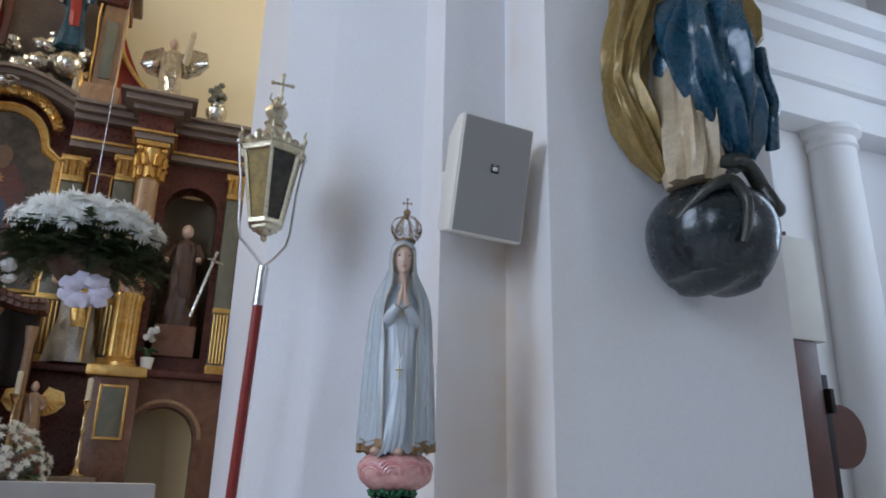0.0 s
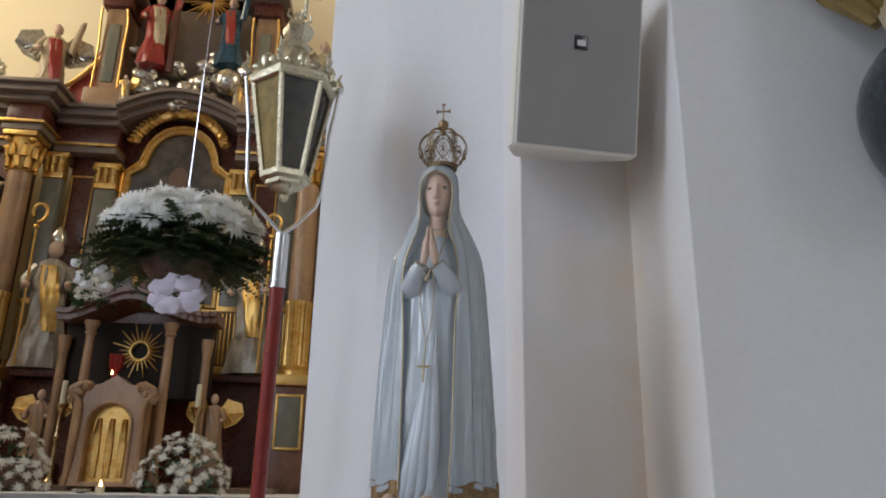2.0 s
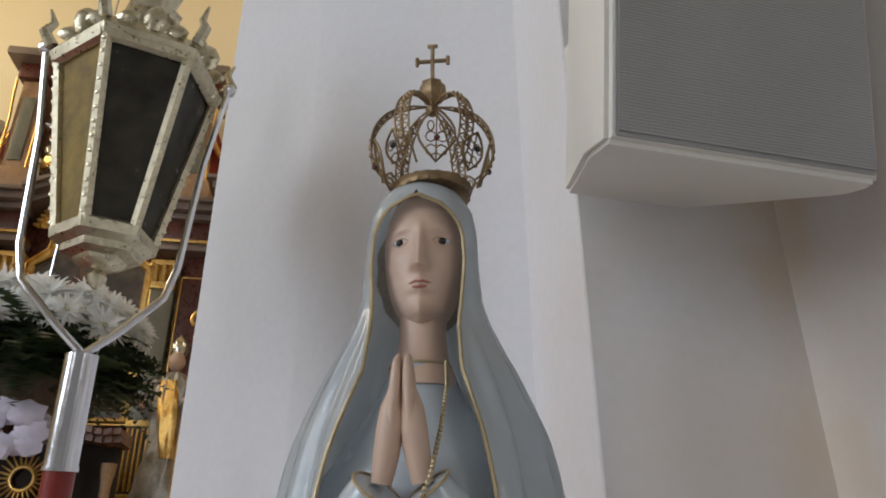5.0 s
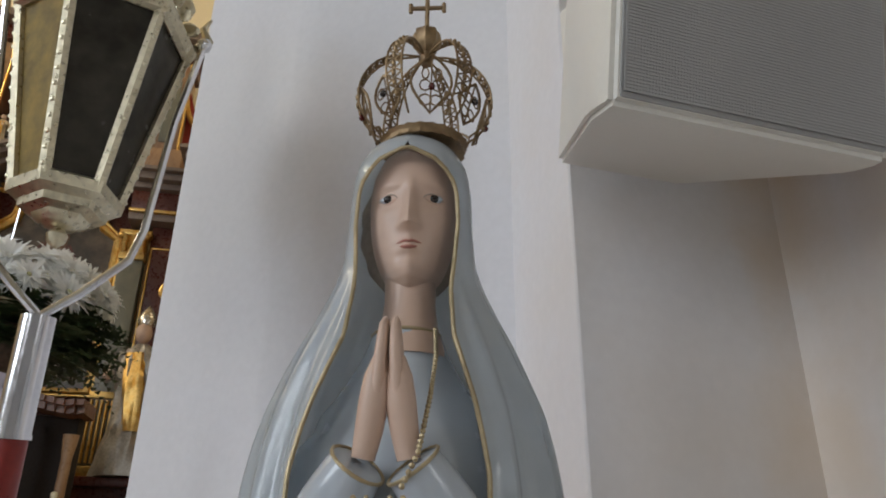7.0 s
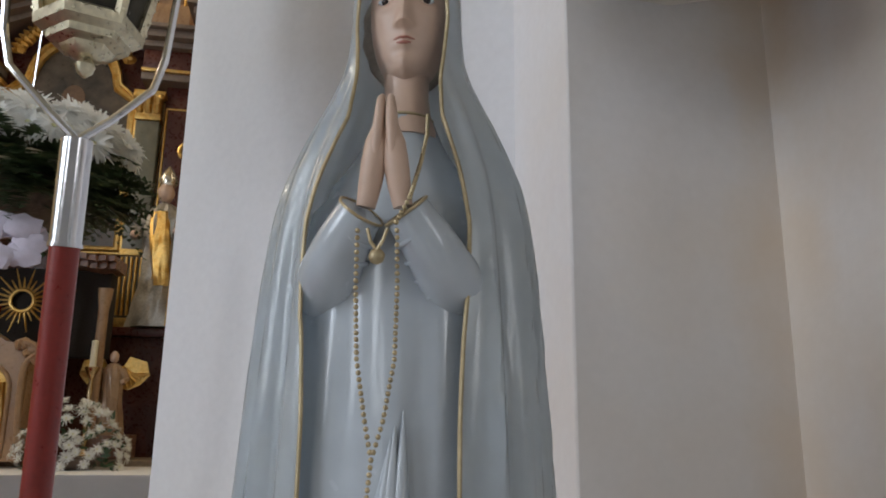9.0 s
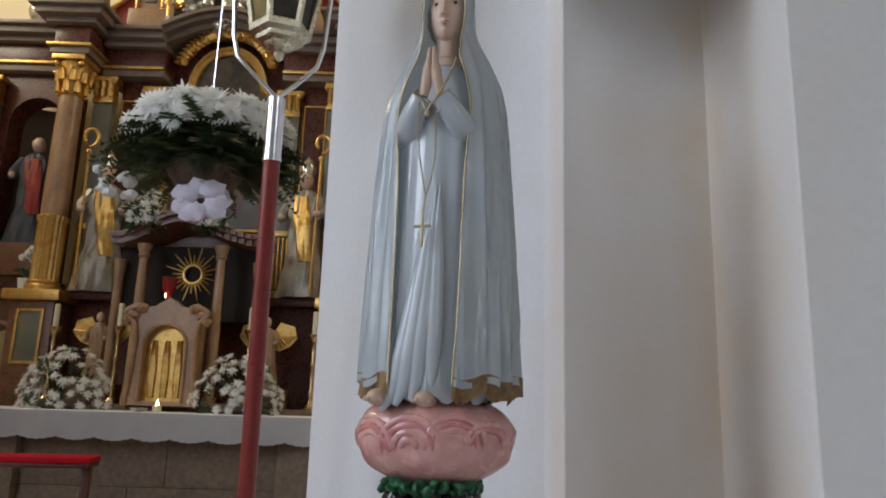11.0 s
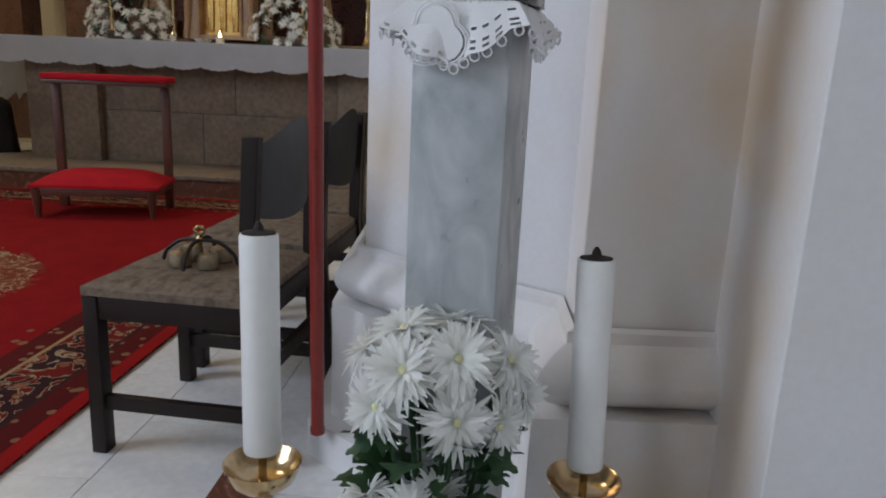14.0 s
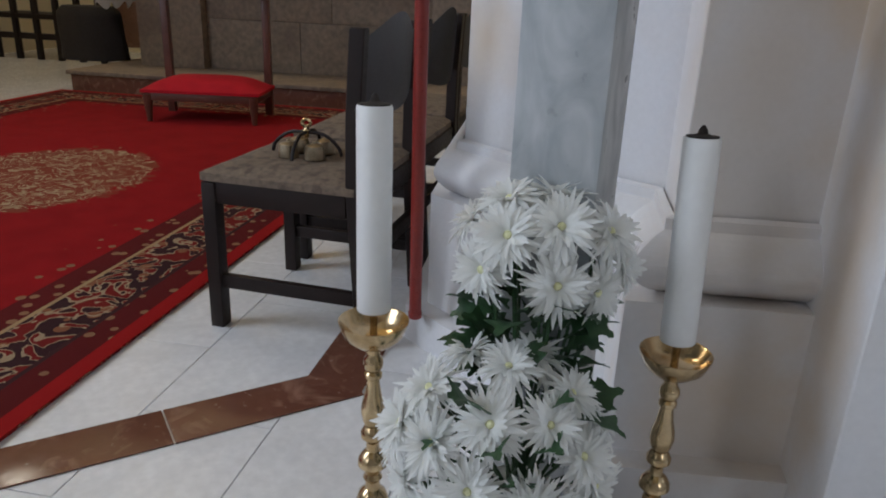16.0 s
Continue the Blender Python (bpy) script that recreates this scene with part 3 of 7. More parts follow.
part("cloth", lace_cloth(), LINEN, doily)
bm = bmesh.new()
trefoil = []
for k in range(72):
    a = 2 * math.pi * k / 72
    r = 0.025 + 0.010 * abs(math.cos(1.5 * a + math.pi / 4))
    trefoil.append((-0.026 + r * math.cos(a) * 1.05, -0.040 + r * math.sin(a) * 1.0))
add_extrude(bm, trefoil, -0.0845, -0.0832)
for grow in (1.12, 1.24):
    add_tube(bm, [(-0.026 + (x + 0.026) * grow, -0.0840, -0.040 + (z + 0.040) * grow) for x, z in trefoil], 0.0013, 5, closed=True)
part("trefoil", bm, LINEN, doily)
bm = bmesh.new()
for k in range(44):
    a = 2 * math.pi * k / 44
    d = 1 / max(abs(math.cos(a)), abs(math.sin(a)))
    c = (d - 1) / 0.414
    reach = 0.126 + 0.018 * c + 0.010 * abs(math.sin(7 * a)) + 0.008 * math.cos(4 * a) + 0.022 * max(0.0, -math.sin(a + 0.25)) ** 3
    over = reach - 0.0665 * d
    rr = 0.0665 * d + 0.005 + 0.5 * over * (0.35 + c)
    pts = [(rr * math.cos(a) + 0.006 * math.cos(t) * -math.sin(a), rr * math.sin(a) + 0.006 * math.cos(t) * math.cos(a), -over * (0.80 - 0.25 * c) + 0.006 * math.sin(t)) for t in [2 * math.pi * q / 8 for q in range(8)]]
    add_tube(bm, pts, 0.0013, 5, closed=True)
part("lace_edging", bm, LINEN, doily)

statue_base = thing("statue_base", "glossy black stepped statue base with white lettering on the doily", "base")
statue_base.matrix_world = pose(SX, SY, 1.0405, 0, 0, TURN)
bm = bmesh.new()
cut = [(-0.078, -0.05), (-0.065, -0.062), (0.065, -0.062), (0.078, -0.05), (0.078, 0.05), (0.065, 0.062), (-0.065, 0.062), (-0.078, 0.05)]
add_prism(bm, cut, 0.0, 0.030)
add_prism(bm, [(x * 0.88, y * 0.88) for x, y in cut], 0.030, 0.036)
bmesh.ops.bevel(bm, geom=bm.edges, offset=0.0015, segments=1, affect='EDGES')
part("block", bm, BLACKPAINT, statue_base)
txt = bpy.data.curves.new("lettering", 'FONT')
txt.body, txt.size, txt.extrude, txt.align_x = "F\u00c1TIMA", 0.0130, 0.0003, 'CENTER'
txt.space_character = 1.45
tob = new("lettering_source", txt)
deps = bpy.context.evaluated_depsgraph_get()
tme = bpy.data.meshes.new_from_object(tob.evaluated_get(deps))
bpy.data.objects.remove(tob)
tme.materials.clear()
tme.materials.append(LETTER)
lettering = new("lettering", tme)
lettering.parent = statue_base
lettering.matrix_local = pose(0.006, -0.0626, 0.009, 90)
tagged(lettering, "hand-painted white capital letters")


def interp(table, z):
    zs = [a for a, _ in table]
    return float(np.interp(z, zs, [b for _, b in table]))


def statue():
    """The Madonna: closed dress, open mantle with folds, head, joined palms, feet, cloud and trunk, in one mesh."""
    bm = bmesh.new()
    Z0 = 1.21
    HX, FW = 0.002, 1.10
    HW = [(0.015, 0.0955), (0.07, 0.0945), (0.14, 0.0925), (0.22, 0.0895), (0.29, 0.0860), (0.323, 0.0838), (0.357, 0.0806), (0.375, 0.0775), (0.391, 0.0735), (0.41, 0.0660), (0.425, 0.0595), (0.445, 0.0495), (0.46, 0.0425), (0.475, 0.0380), (0.50, 0.0360), (0.52, 0.0356), (0.535, 0.0335), (0.546, 0.0285), (0.555, 0.0185), (0.559, 0.002)]
    DP = [(0.015, 0.074), (0.14, 0.068), (0.29, 0.060), (0.36, 0.056), (0.41, 0.047), (0.445, 0.036), (0.47, 0.0335), (0.50, 0.0345), (0.52, 0.0350), (0.535, 0.0335), (0.546, 0.0285), (0.555, 0.0185), (0.559, 0.002)]
    # half width of the mantle's opening, as a share of the half width
    GAP = [(0.015, 0.36), (0.14, 0.41), (0.25, 0.45), (0.29, 0.48), (0.323, 0.52), (0.357, 0.54), (0.391, 0.50), (0.425, 0.44), (0.445, 0.50), (0.46, 0.60), (0.475, 0.70), (0.495, 0.775), (0.512, 0.765), (0.522, 0.68), (0.530, 0.48), (0.5345, 0.26), (0.537, 0.0), (0.562, 0.0)]
    rows, seg = 96, 128

    def fold(a, z):
        k = max(0.0, 1 - z / 0.465) ** 0.42
        crease = 1 - 2 * abs(math.sin(7.5 * a + 2.5 * z)) ** 0.7
        return 1 + k * (0.034 * crease + 0.034 * math.sin(19 * a - 3 * z + 1.2) + 0.014 * math.sin(31 * a + 9 * z))

    # mantle
    t = bmesh.new()
    grid = []
    for j in range(rows + 1):
        z = 0.015 + (0.559 - 0.015) * j / rows
        hw, dp = interp(HW, z), interp(DP, z)
        g = math.asin(min(0.97, interp(GAP, z)))
        ring = []
        for i in range(seg + 1):
            a = g + (2 * math.pi - 2 * g) * i / seg
            lap = 1.0 + 0.05 * math.exp(-((i if i < seg / 2 else seg - i) / 3.0) ** 2) * (1 if z < 0.45 else 0.4)
            r = fold(a, z) * lap
            x, y = hw * math.sin(a) * r, -dp * math.cos(a) * r
            zz = z + (0.004 * math.sin(9 * a) if j == 0 else 0)
            ring.append(t.verts.new((x, y, Z0 + zz)))
        grid.append(ring)
    for j in range(rows):
        for i in range(seg):
            t.faces.new((grid[j][i], grid[j][i + 1], grid[j + 1][i + 1], grid[j + 1][i]))
    edge_l = [grid[j][0].co.copy() for j in range(rows + 1)]
    edge_r = [grid[j][seg].co.copy() for j in range(rows + 1)]
    hem = [grid[0][i].co.copy() for i in range(seg + 1)]
    bmesh.ops.solidify(t, geom=t.faces, thickness=0.0022)
    merge(bm, t, 0)
    top = [k for k in range(rows + 1) if edge_l[k].z < Z0 + 0.5365]
    add_tube(bm, [edge_l[k] for k in top], 0.0013, 6, 4)
    add_tube(bm, [edge_r[k] for k in top], 0.0013, 6, 4)
    add_tube(bm, [edge_l[top[-1]], edge_l[top[-1]] * 0.5 + edge_r[top[-1]] * 0.5, edge_r[top[-1]]], 0.0012, 6, 4)
    # gilt, ruffled hem
    t = bmesh.new()
    a_, b_ = [], []
    for i in range(seg + 1):
        p = hem[i]
        w = 0.5 + 0.5 * math.sin(11 * i * 2 * math.pi / seg)
        a_.append(t.verts.new(p + Vector((0, 0, 0.010))))
        b_.append(t.verts.new(Vector((p.x * (1.04 - 0.13 * w), p.y * (1.04 - 0.13 * w), p.z - 0.010 - 0.008 * w))))
    for i in range(seg):
        t.faces.new((a_[i], a_[i + 1], b_[i + 1], b_[i]))
    bmesh.ops.solidify(t, geom=t.faces, thickness=0.002)
    merge(bm, t, 5)
    # dress, its colour darkened for the shade within the mantle
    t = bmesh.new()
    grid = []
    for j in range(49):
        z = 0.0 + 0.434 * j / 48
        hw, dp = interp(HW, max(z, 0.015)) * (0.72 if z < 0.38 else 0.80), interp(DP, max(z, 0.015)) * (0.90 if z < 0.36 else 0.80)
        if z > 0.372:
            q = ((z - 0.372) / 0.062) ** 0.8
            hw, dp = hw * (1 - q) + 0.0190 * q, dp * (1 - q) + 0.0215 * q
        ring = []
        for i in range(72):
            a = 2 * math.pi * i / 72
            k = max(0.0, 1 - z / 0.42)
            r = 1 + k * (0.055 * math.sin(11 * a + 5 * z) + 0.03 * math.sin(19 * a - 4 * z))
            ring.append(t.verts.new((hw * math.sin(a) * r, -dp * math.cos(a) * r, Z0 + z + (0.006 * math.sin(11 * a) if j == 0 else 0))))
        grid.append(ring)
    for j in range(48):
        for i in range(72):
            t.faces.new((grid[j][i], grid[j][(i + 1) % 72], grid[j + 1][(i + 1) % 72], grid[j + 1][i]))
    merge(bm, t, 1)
    # the swept fold of the dress before the feet
    for x0, w, rr, lift in ((-0.046, 0.050, 0.0125, 0.0), (-0.030, 0.036, 0.0135, 0.0015), (-0.012, 0.020, 0.0130, 0.001), (0.010, 0.002, 0.0110, 0.0)):
        pts = [(x0 + w * (q / 14) ** 0.55, -0.0650 - lift + 0.008 * (q / 14), Z0 - 0.014 + abs(x0 + 0.046) * 0.35 + 0.25 * q / 14) for q in range(15)]
        add_tube(bm, pts, rr, 12, 1, taper=[0.25, 0.62, 0.85, 0.97, 1.0, 1.0, 0.98, 0.94, 0.88, 0.8, 0.66, 0.50, 0.34, 0.18, 0.04])
    # neck
    add_lathe(bm, [(0.022, Z0 + 0.420), (0.0188, Z0 + 0.430), (0.0155, Z0 + 0.440), (0.0142, Z0 + 0.452), (0.0145, Z0 + 0.466), (0.016, Z0 + 0.48)], 28, 2, Matrix.Translation((HX * 0.6, -0.0035, 0)))
    # hair, parted under the veil
    hair = bmesh.new()
    bmesh.ops.create_uvsphere(hair, u_segments=40, v_segments=28, radius=1)
    for v in hair.verts:
        c = v.co.copy()
        wave = 1 + 0.025 * math.sin(14 * c.z + 5 * abs(c.x))
        part_line = 0.004 * math.exp(-(c.x / 0.16) ** 2) * (1 if c.z > 0 else 0)
        v.co = Vector((HX + c.x * 0.0325 * wave, 0.0055 + c.y * 0.0140 * wave + part_line, Z0 + 0.503 + c.z * 0.0465))
    merge(bm, hair, 11)
    # head: rings of an oval face with brow, sockets, nose, lips and chin
    HWF = [(0.4570, 0.0015), (0.4585, 0.0062), (0.4615, 0.0105), (0.466, 0.0142), (0.472, 0.0173), (0.480, 0.0200), (0.490, 0.0221), (0.500, 0.0233), (0.510, 0.0238), (0.520, 0.0236), (0.530, 0.0222), (0.540, 0.0185), (0.547, 0.0125), (0.551, 0.002)]
    DPF = [(0.4570, 0.0150), (0.4585, 0.0205), (0.4615, 0.0240), (0.466, 0.0258), (0.472, 0.0262), (0.480, 0.0268), (0.490, 0.0272), (0.500, 0.0274), (0.510, 0.0276), (0.520, 0.0278), (0.530, 0.0268), (0.540, 0.0230), (0.547, 0.0165), (0.551, 0.003)]

    def bell(u, c, w):
        return math.exp(-((u - c) / w) ** 2)

    def face_y(x, z):
        """How far the features stand out from the oval at a point of the face."""
        ridge = min(1.0, max(0.0, (0.517 - z) / 0.027)) if z > 0.4895 else math.exp(-((z - 0.4895) / 0.0022) ** 2)
        out = bell(x, 0, 0.0026 + 0.0012 * ridge) * (0.0012 + 0.0068 * ridge) * (1 if z < 0.517 else math.exp(-((z - 0.517) / 0.004) ** 2))
        out += (bell(x, -0.0038, 0.0019) + bell(x, 0.0038, 0.0019)) * bell(z, 0.4900, 0.0022) * 0.0018
        out += bell(x, 0, 0.0058) * (bell(z, 0.4808, 0.0017) * 0.0014 + bell(z, 0.4765, 0.0019) * 0.0016)
        out -= bell(x, 0, 0.006) * bell(z, 0.4722, 0.0022) * 0.0010
        out += bell(x, 0, 0.0075) * bell(z, 0.4640, 0.0048) * 0.0022
        for e in (-1, 1):
            out -= bell(x, e * 0.0118, 0.0062) * bell(z, 0.5085, 0.0052) * 0.0036
            out += bell(x, e * 0.0118, 0.0052) * bell(z, 0.5090, 0.0030) * 0.0022
            out += bell(x, e * 0.0120, 0.0070) * bell(z, 0.5165, 0.0022) * 0.0011
            out += bell(x, e * 0.0145, 0.0060) * bell(z, 0.4960, 0.0070) * 0.0012
        return out

    NU, NV = 120, 110
    t = bmesh.new()
    prev = None
    for j in range(NV + 1):
        z = 0.457 + 0.094 * (0.5 - 0.5 * math.cos(math.pi * j / NV))
        hw, dp = interp(HWF, z) * FW, interp(DPF, z)
        ring = []
        for i in range(NU):
            a = 2 * math.pi * i / NU
            x, y = hw * math.sin(a), -dp * math.cos(a) * (1.0 if math.cos(a) > 0 else 0.6)
            if math.cos(a) > 0.1:
                y -= face_y(x / FW, z) * min(1.0, (math.cos(a) - 0.1) / 0.25)
            ring.append(t.verts.new((HX + x, y, Z0 + z)))
        if prev:
            for i in range(NU):
                t.faces.new((prev[i], prev[(i + 1) % NU], ring[(i + 1) % NU], ring[i]))
        else:
            t.faces.new(ring)
        prev = ring
    t.faces.new(prev)
    merge(bm, t, 2)

    def front(x, z, lift=0.0):
        hw, dp = interp(HWF, z), interp(DPF, z)
        return (HX + x * FW, -dp * math.sqrt(max(0.0, 1 - (x / hw) ** 2)) - face_y(x, z) - lift, Z0 + z)

    for e in (-1, 1):
        # white of the eye, dark iris, lids and brow
        white = Vector(front(e * 0.0117, 0.5088, -0.0016))
        add_ball(bm, white, (0.0050, 0.0022, 0.0024), 1, 18)
        add_ball(bm, white + Vector((e * -0.0002, -0.0008, 0.0001)), (0.0035, 0.0021, 0.0026), 6, 18)
        lid = [front(e * (0.0068 + 0.0100 * q / 10), 0.5086 + 0.0030 * math.sin(math.pi * (q / 10) ** 0.85), 0.0001) for q in range(11)]
        add_tube(bm, lid, 0.0009, 8, 2, taper=[0.3, 0.7, 0.9, 1, 1, 1, 1, 0.9, 0.8, 0.6, 0.3])
        add_tube(bm, [(x, y - 0.0007, z - 0.0005) for x, y, z in lid], 0.00032, 6, 11)
        low = [front(e * (0.0070 + 0.0096 * q / 10), 0.5084 - 0.0022 * math.sin(math.pi * q / 10), 0.0) for q in range(11)]
        add_tube(bm, low, 0.0006, 8, 2, taper=[0.3, 0.7, 0.9, 1, 1, 1, 1, 0.9, 0.8, 0.6, 0.3])
    upper = [front(-0.0062 + 0.0124 * q / 12, 0.4797 + 0.0009 * math.sin(math.pi * q / 12) - 0.0005 * math.exp(-((q - 6) / 1.2) ** 2) + 0.0003 * abs(q - 6) / 6, -0.0002) for q in range(13)]
    add_tube(bm, upper, 0.00085, 8, 7, taper=[0.3, 0.6, 0.8, 0.9, 1, 1, 0.9, 1, 1, 0.9, 0.8, 0.6, 0.3])
    lower = [front(-0.0048 + 0.0096 * q / 12, 0.4782 - 0.0014 * math.sin(math.pi * q / 12), -0.0006) for q in range(13)]
    add_tube(bm, lower, 0.0012, 8, 7, taper=[0.2, 0.5, 0.8, 0.9, 1, 1, 1, 1, 1, 0.9, 0.8, 0.5, 0.2])
    # sleeves and joined palms
    for s in (-1, 1):
        pts = smooth_pts([(s * 0.046, 0.010, Z0 + 0.338), (s * 0.043, -0.012, Z0 + 0.325), (s * 0.038, -0.032, Z0 + 0.322), (s * 0.031, -0.049, Z0 + 0.330), (s * 0.0215, -0.060, Z0 + 0.345), (s * 0.0120, -0.0665, Z0 + 0.358)], 3)
        add_tube(bm, pts, 0.0155, 24, 1, taper=[0.85, 0.92, 0.98, 1.04, 1.08, 1.12, 1.15, 1.15, 1.12, 1.08, 1.03, 0.98, 0.93, 0.88, 0.84, 0.80])
        d = (Vector(pts[-1]) - Vector(pts[-2])).normalized()
        u = d.cross(Vector((0, 0, 1))).normalized()
        w = d.cross(u)
        ring = [Vector(pts[-1]) + (u * math.cos(a) + w * math.sin(a)) * 0.0130 for a in [2 * math.pi * q / 18 for q in range(18)]]
        add_tube(bm, ring, 0.0009, 6, 4, closed=True)
        # creases across the sleeve
        for q in range(4):
            c0 = Vector(pts[7]).lerp(Vector(pts[14]), 0.10 + 0.24 * q)
            rr = 0.0165 * (1.08 - 0.07 * q)
            add_tube(bm, [c0 + (u * math.cos(a) + w * math.sin(a)) * rr for a in [0.3 + 2.4 * m / 10 for m in range(11)]], 0.0016, 6, 1, taper=[0.1, 0.5, 0.8, 1, 1, 1, 1, 1, 0.8, 0.5, 0.1])
        palm = [(s * 0.0100, -0.0655, Z0 + 0.3605), (s * 0.0078, -0.0670, Z0 + 0.3725), (s * 0.0060, -0.0685, Z0 + 0.3845), (s * 0.0048, -0.0690, Z0 + 0.3955), (s * 0.0038, -0.0690, Z0 + 0.4045)]
        add_tube(bm, palm, 0.0072, 18, 2, taper=[0.72, 0.88, 0.95, 0.85, 0.5])
        for k in range(4):
            yk = -0.0750 + 0.0040 * k
            tip = Z0 + 0.4245 - 0.0022 * abs(k - 1.3)
            add_tube(bm, [(s * 0.0050, yk + 0.003, Z0 + 0.3805), (s * 0.0042, yk + 0.0018, Z0 + 0.3925), (s * 0.0034, yk + 0.001, Z0 + 0.4045), (s * 0.0029, yk + 0.0016, tip - 0.008), (s * 0.0026, yk + 0.0022, tip - 0.002), (s * 0.0022, yk + 0.0024, tip)], 0.0028, 12, 2, taper=[0.7, 1.0, 1.0, 0.88, 0.66, 0.25])
        add_tube(bm, [(s * 0.0085, -0.0645, Z0 + 0.3705), (s * 0.0068, -0.0610, Z0 + 0.3845), (s * 0.0048, -0.0605, Z0 + 0.3965), (s * 0.0036, -0.0610, Z0 + 0.4025)], 0.0034, 12, 2, taper=[1, 0.95, 0.75, 0.3])
    # star on the dress
    for k in range(6):
        a = math.pi * k / 6
        add_tube(bm, [(-0.006 * math.cos(a) + 0.004, -0.0725, Z0 + 0.076 - 0.009 * math.sin(a)), (0.006 * math.cos(a) + 0.004, -0.0725, Z0 + 0.076 + 0.009 * math.sin(a))], 0.0011, 5, 4)
    # neck hem
    add_tube(bm, [(0.0192 * math.sin(a), -0.0217 * math.cos(a), Z0 + 0.4335) for a in [-1.3 + 2.6 * q / 14 for q in range(15)]], 0.0010, 6, 4)
    # feet
    for x in (-0.052, 0.004):
        add_ball(bm, (x, -0.060, Z0 + 0.000), (0.0125, 0.022, 0.010), 2, 14)
        for k in range(5):
            add_ball(bm, (x - 0.009 + 0.0042 * k, -0.080 + 0.0016 * abs(k - 1), Z0 - 0.002), 0.0029, 2, 8)
    # cloud of rounded lobes
    t = bmesh.new()
    bmesh.ops.create_uvsphere(t, u_segments=72, v_segments=36, radius=1)
    for v in t.verts:
        a = math.atan2(v.co.x, -v.co.y)
        r0 = math.hypot(v.co.x, v.co.y)
        if r0 > 1e-5:
            full = (1 - min(1.0, abs(v.co.z)) ** 2.25) ** (1 / 2.25) / r0
            v.co.x, v.co.y = v.co.x * full, v.co.y * full
        k = 1 + 0.030 * math.sin(5 * a + 0.6) + 0.012 * math.sin(3 * v.co.z * 3 + 4 * a)
        sw = 0.008 * math.sin(14 * math.hypot(math.sin(a * 2), v.co.z * 1.1))
        v.co = Vector((v.co.x * 0.093 * (k + sw), v.co.y * 0.075 * (k + sw), v.co.z * (0.046 if v.co.z > 0 else 0.058) + Z0 - 0.040))
    merge(bm, t, 3)
    def cloud_y(x, z):
        h = abs(z + 0.040) / (0.046 if z > -0.040 else 0.058)
        r = (1 - min(0.999, h) ** 2.25) ** (1 / 2.25)
        return -0.075 * r * math.sqrt(max(0.0, 1 - (x / (0.094 * max(r, 0.05))) ** 2))

    for cx, cz, rr, turns in ((-0.010, -0.052, 0.036, 4), (-0.060, -0.050, 0.028, 3), (0.040, -0.046, 0.030, 3), (0.072, -0.044, 0.020, 2)):
        for q in range(turns):
            r = rr * (1 - 0.25 * q)
            arc = []
            for w in range(19):
                a = -0.35 + (math.pi + 0.7) * w / 18
                x, z = cx + r * math.cos(a), cz + r * 0.86 * math.sin(a)
                x = max(-0.086, min(0.086, x))
                z = max(-0.088, min(0.000, z))
                arc.append((x, cloud_y(x, z) + 0.0012, Z0 + z))
            add_tube(bm, arc, 0.0044, 8, 3 if q != 1 else 12, taper=[0.2, 0.6, 0.9] + [1] * 13 + [0.9, 0.6, 0.2])
    # tuft of green leaves and trunk with dark bushes
    rnd = random.Random(3)
    for k in range(170):
        a = rnd.uniform(0, 2 * math.pi)
        r0 = rnd.uniform(0.4, 1)
        p = Vector((0.060 * r0 * math.cos(a) - 0.004, 0.060 * r0 * math.sin(a), Z0 - 0.096 - 0.012 * (1 - r0) + rnd.uniform(-0.004, 0.006)))
        add_ball(bm, p, (0.009, 0.0045, 0.0060), 8, 6, Euler((rnd.uniform(-1, 1), rnd.uniform(-1, 1), a)).to_matrix().to_4x4())
    add_lathe(bm, [(0.026, Z0 - 0.134), (0.018, Z0 - 0.125), (0.016, Z0 - 0.11), (0.022, Z0 - 0.098)], 16, 9, lobes=5, lobe=0.1)
    for x, y in ((-0.036, -0.02), (0.034, -0.024), (-0.02, 0.03), (0.03, 0.03)):
        add_ball(bm, (x, y, Z0 - 0.116), (0.020, 0.020, 0.021), 10, 14, rough=0.14, seed=x * 90)
    return bm


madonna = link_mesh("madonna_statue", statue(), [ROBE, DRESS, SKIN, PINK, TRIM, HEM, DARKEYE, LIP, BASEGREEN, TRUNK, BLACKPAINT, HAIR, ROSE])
madonna.matrix_world = pose(SX + 0.007, SY - 0.003, 0.0, 0, 0, TURN)
tagged(madonna, "glazed pale blue and white praying statue on a pink cloud", "statue")

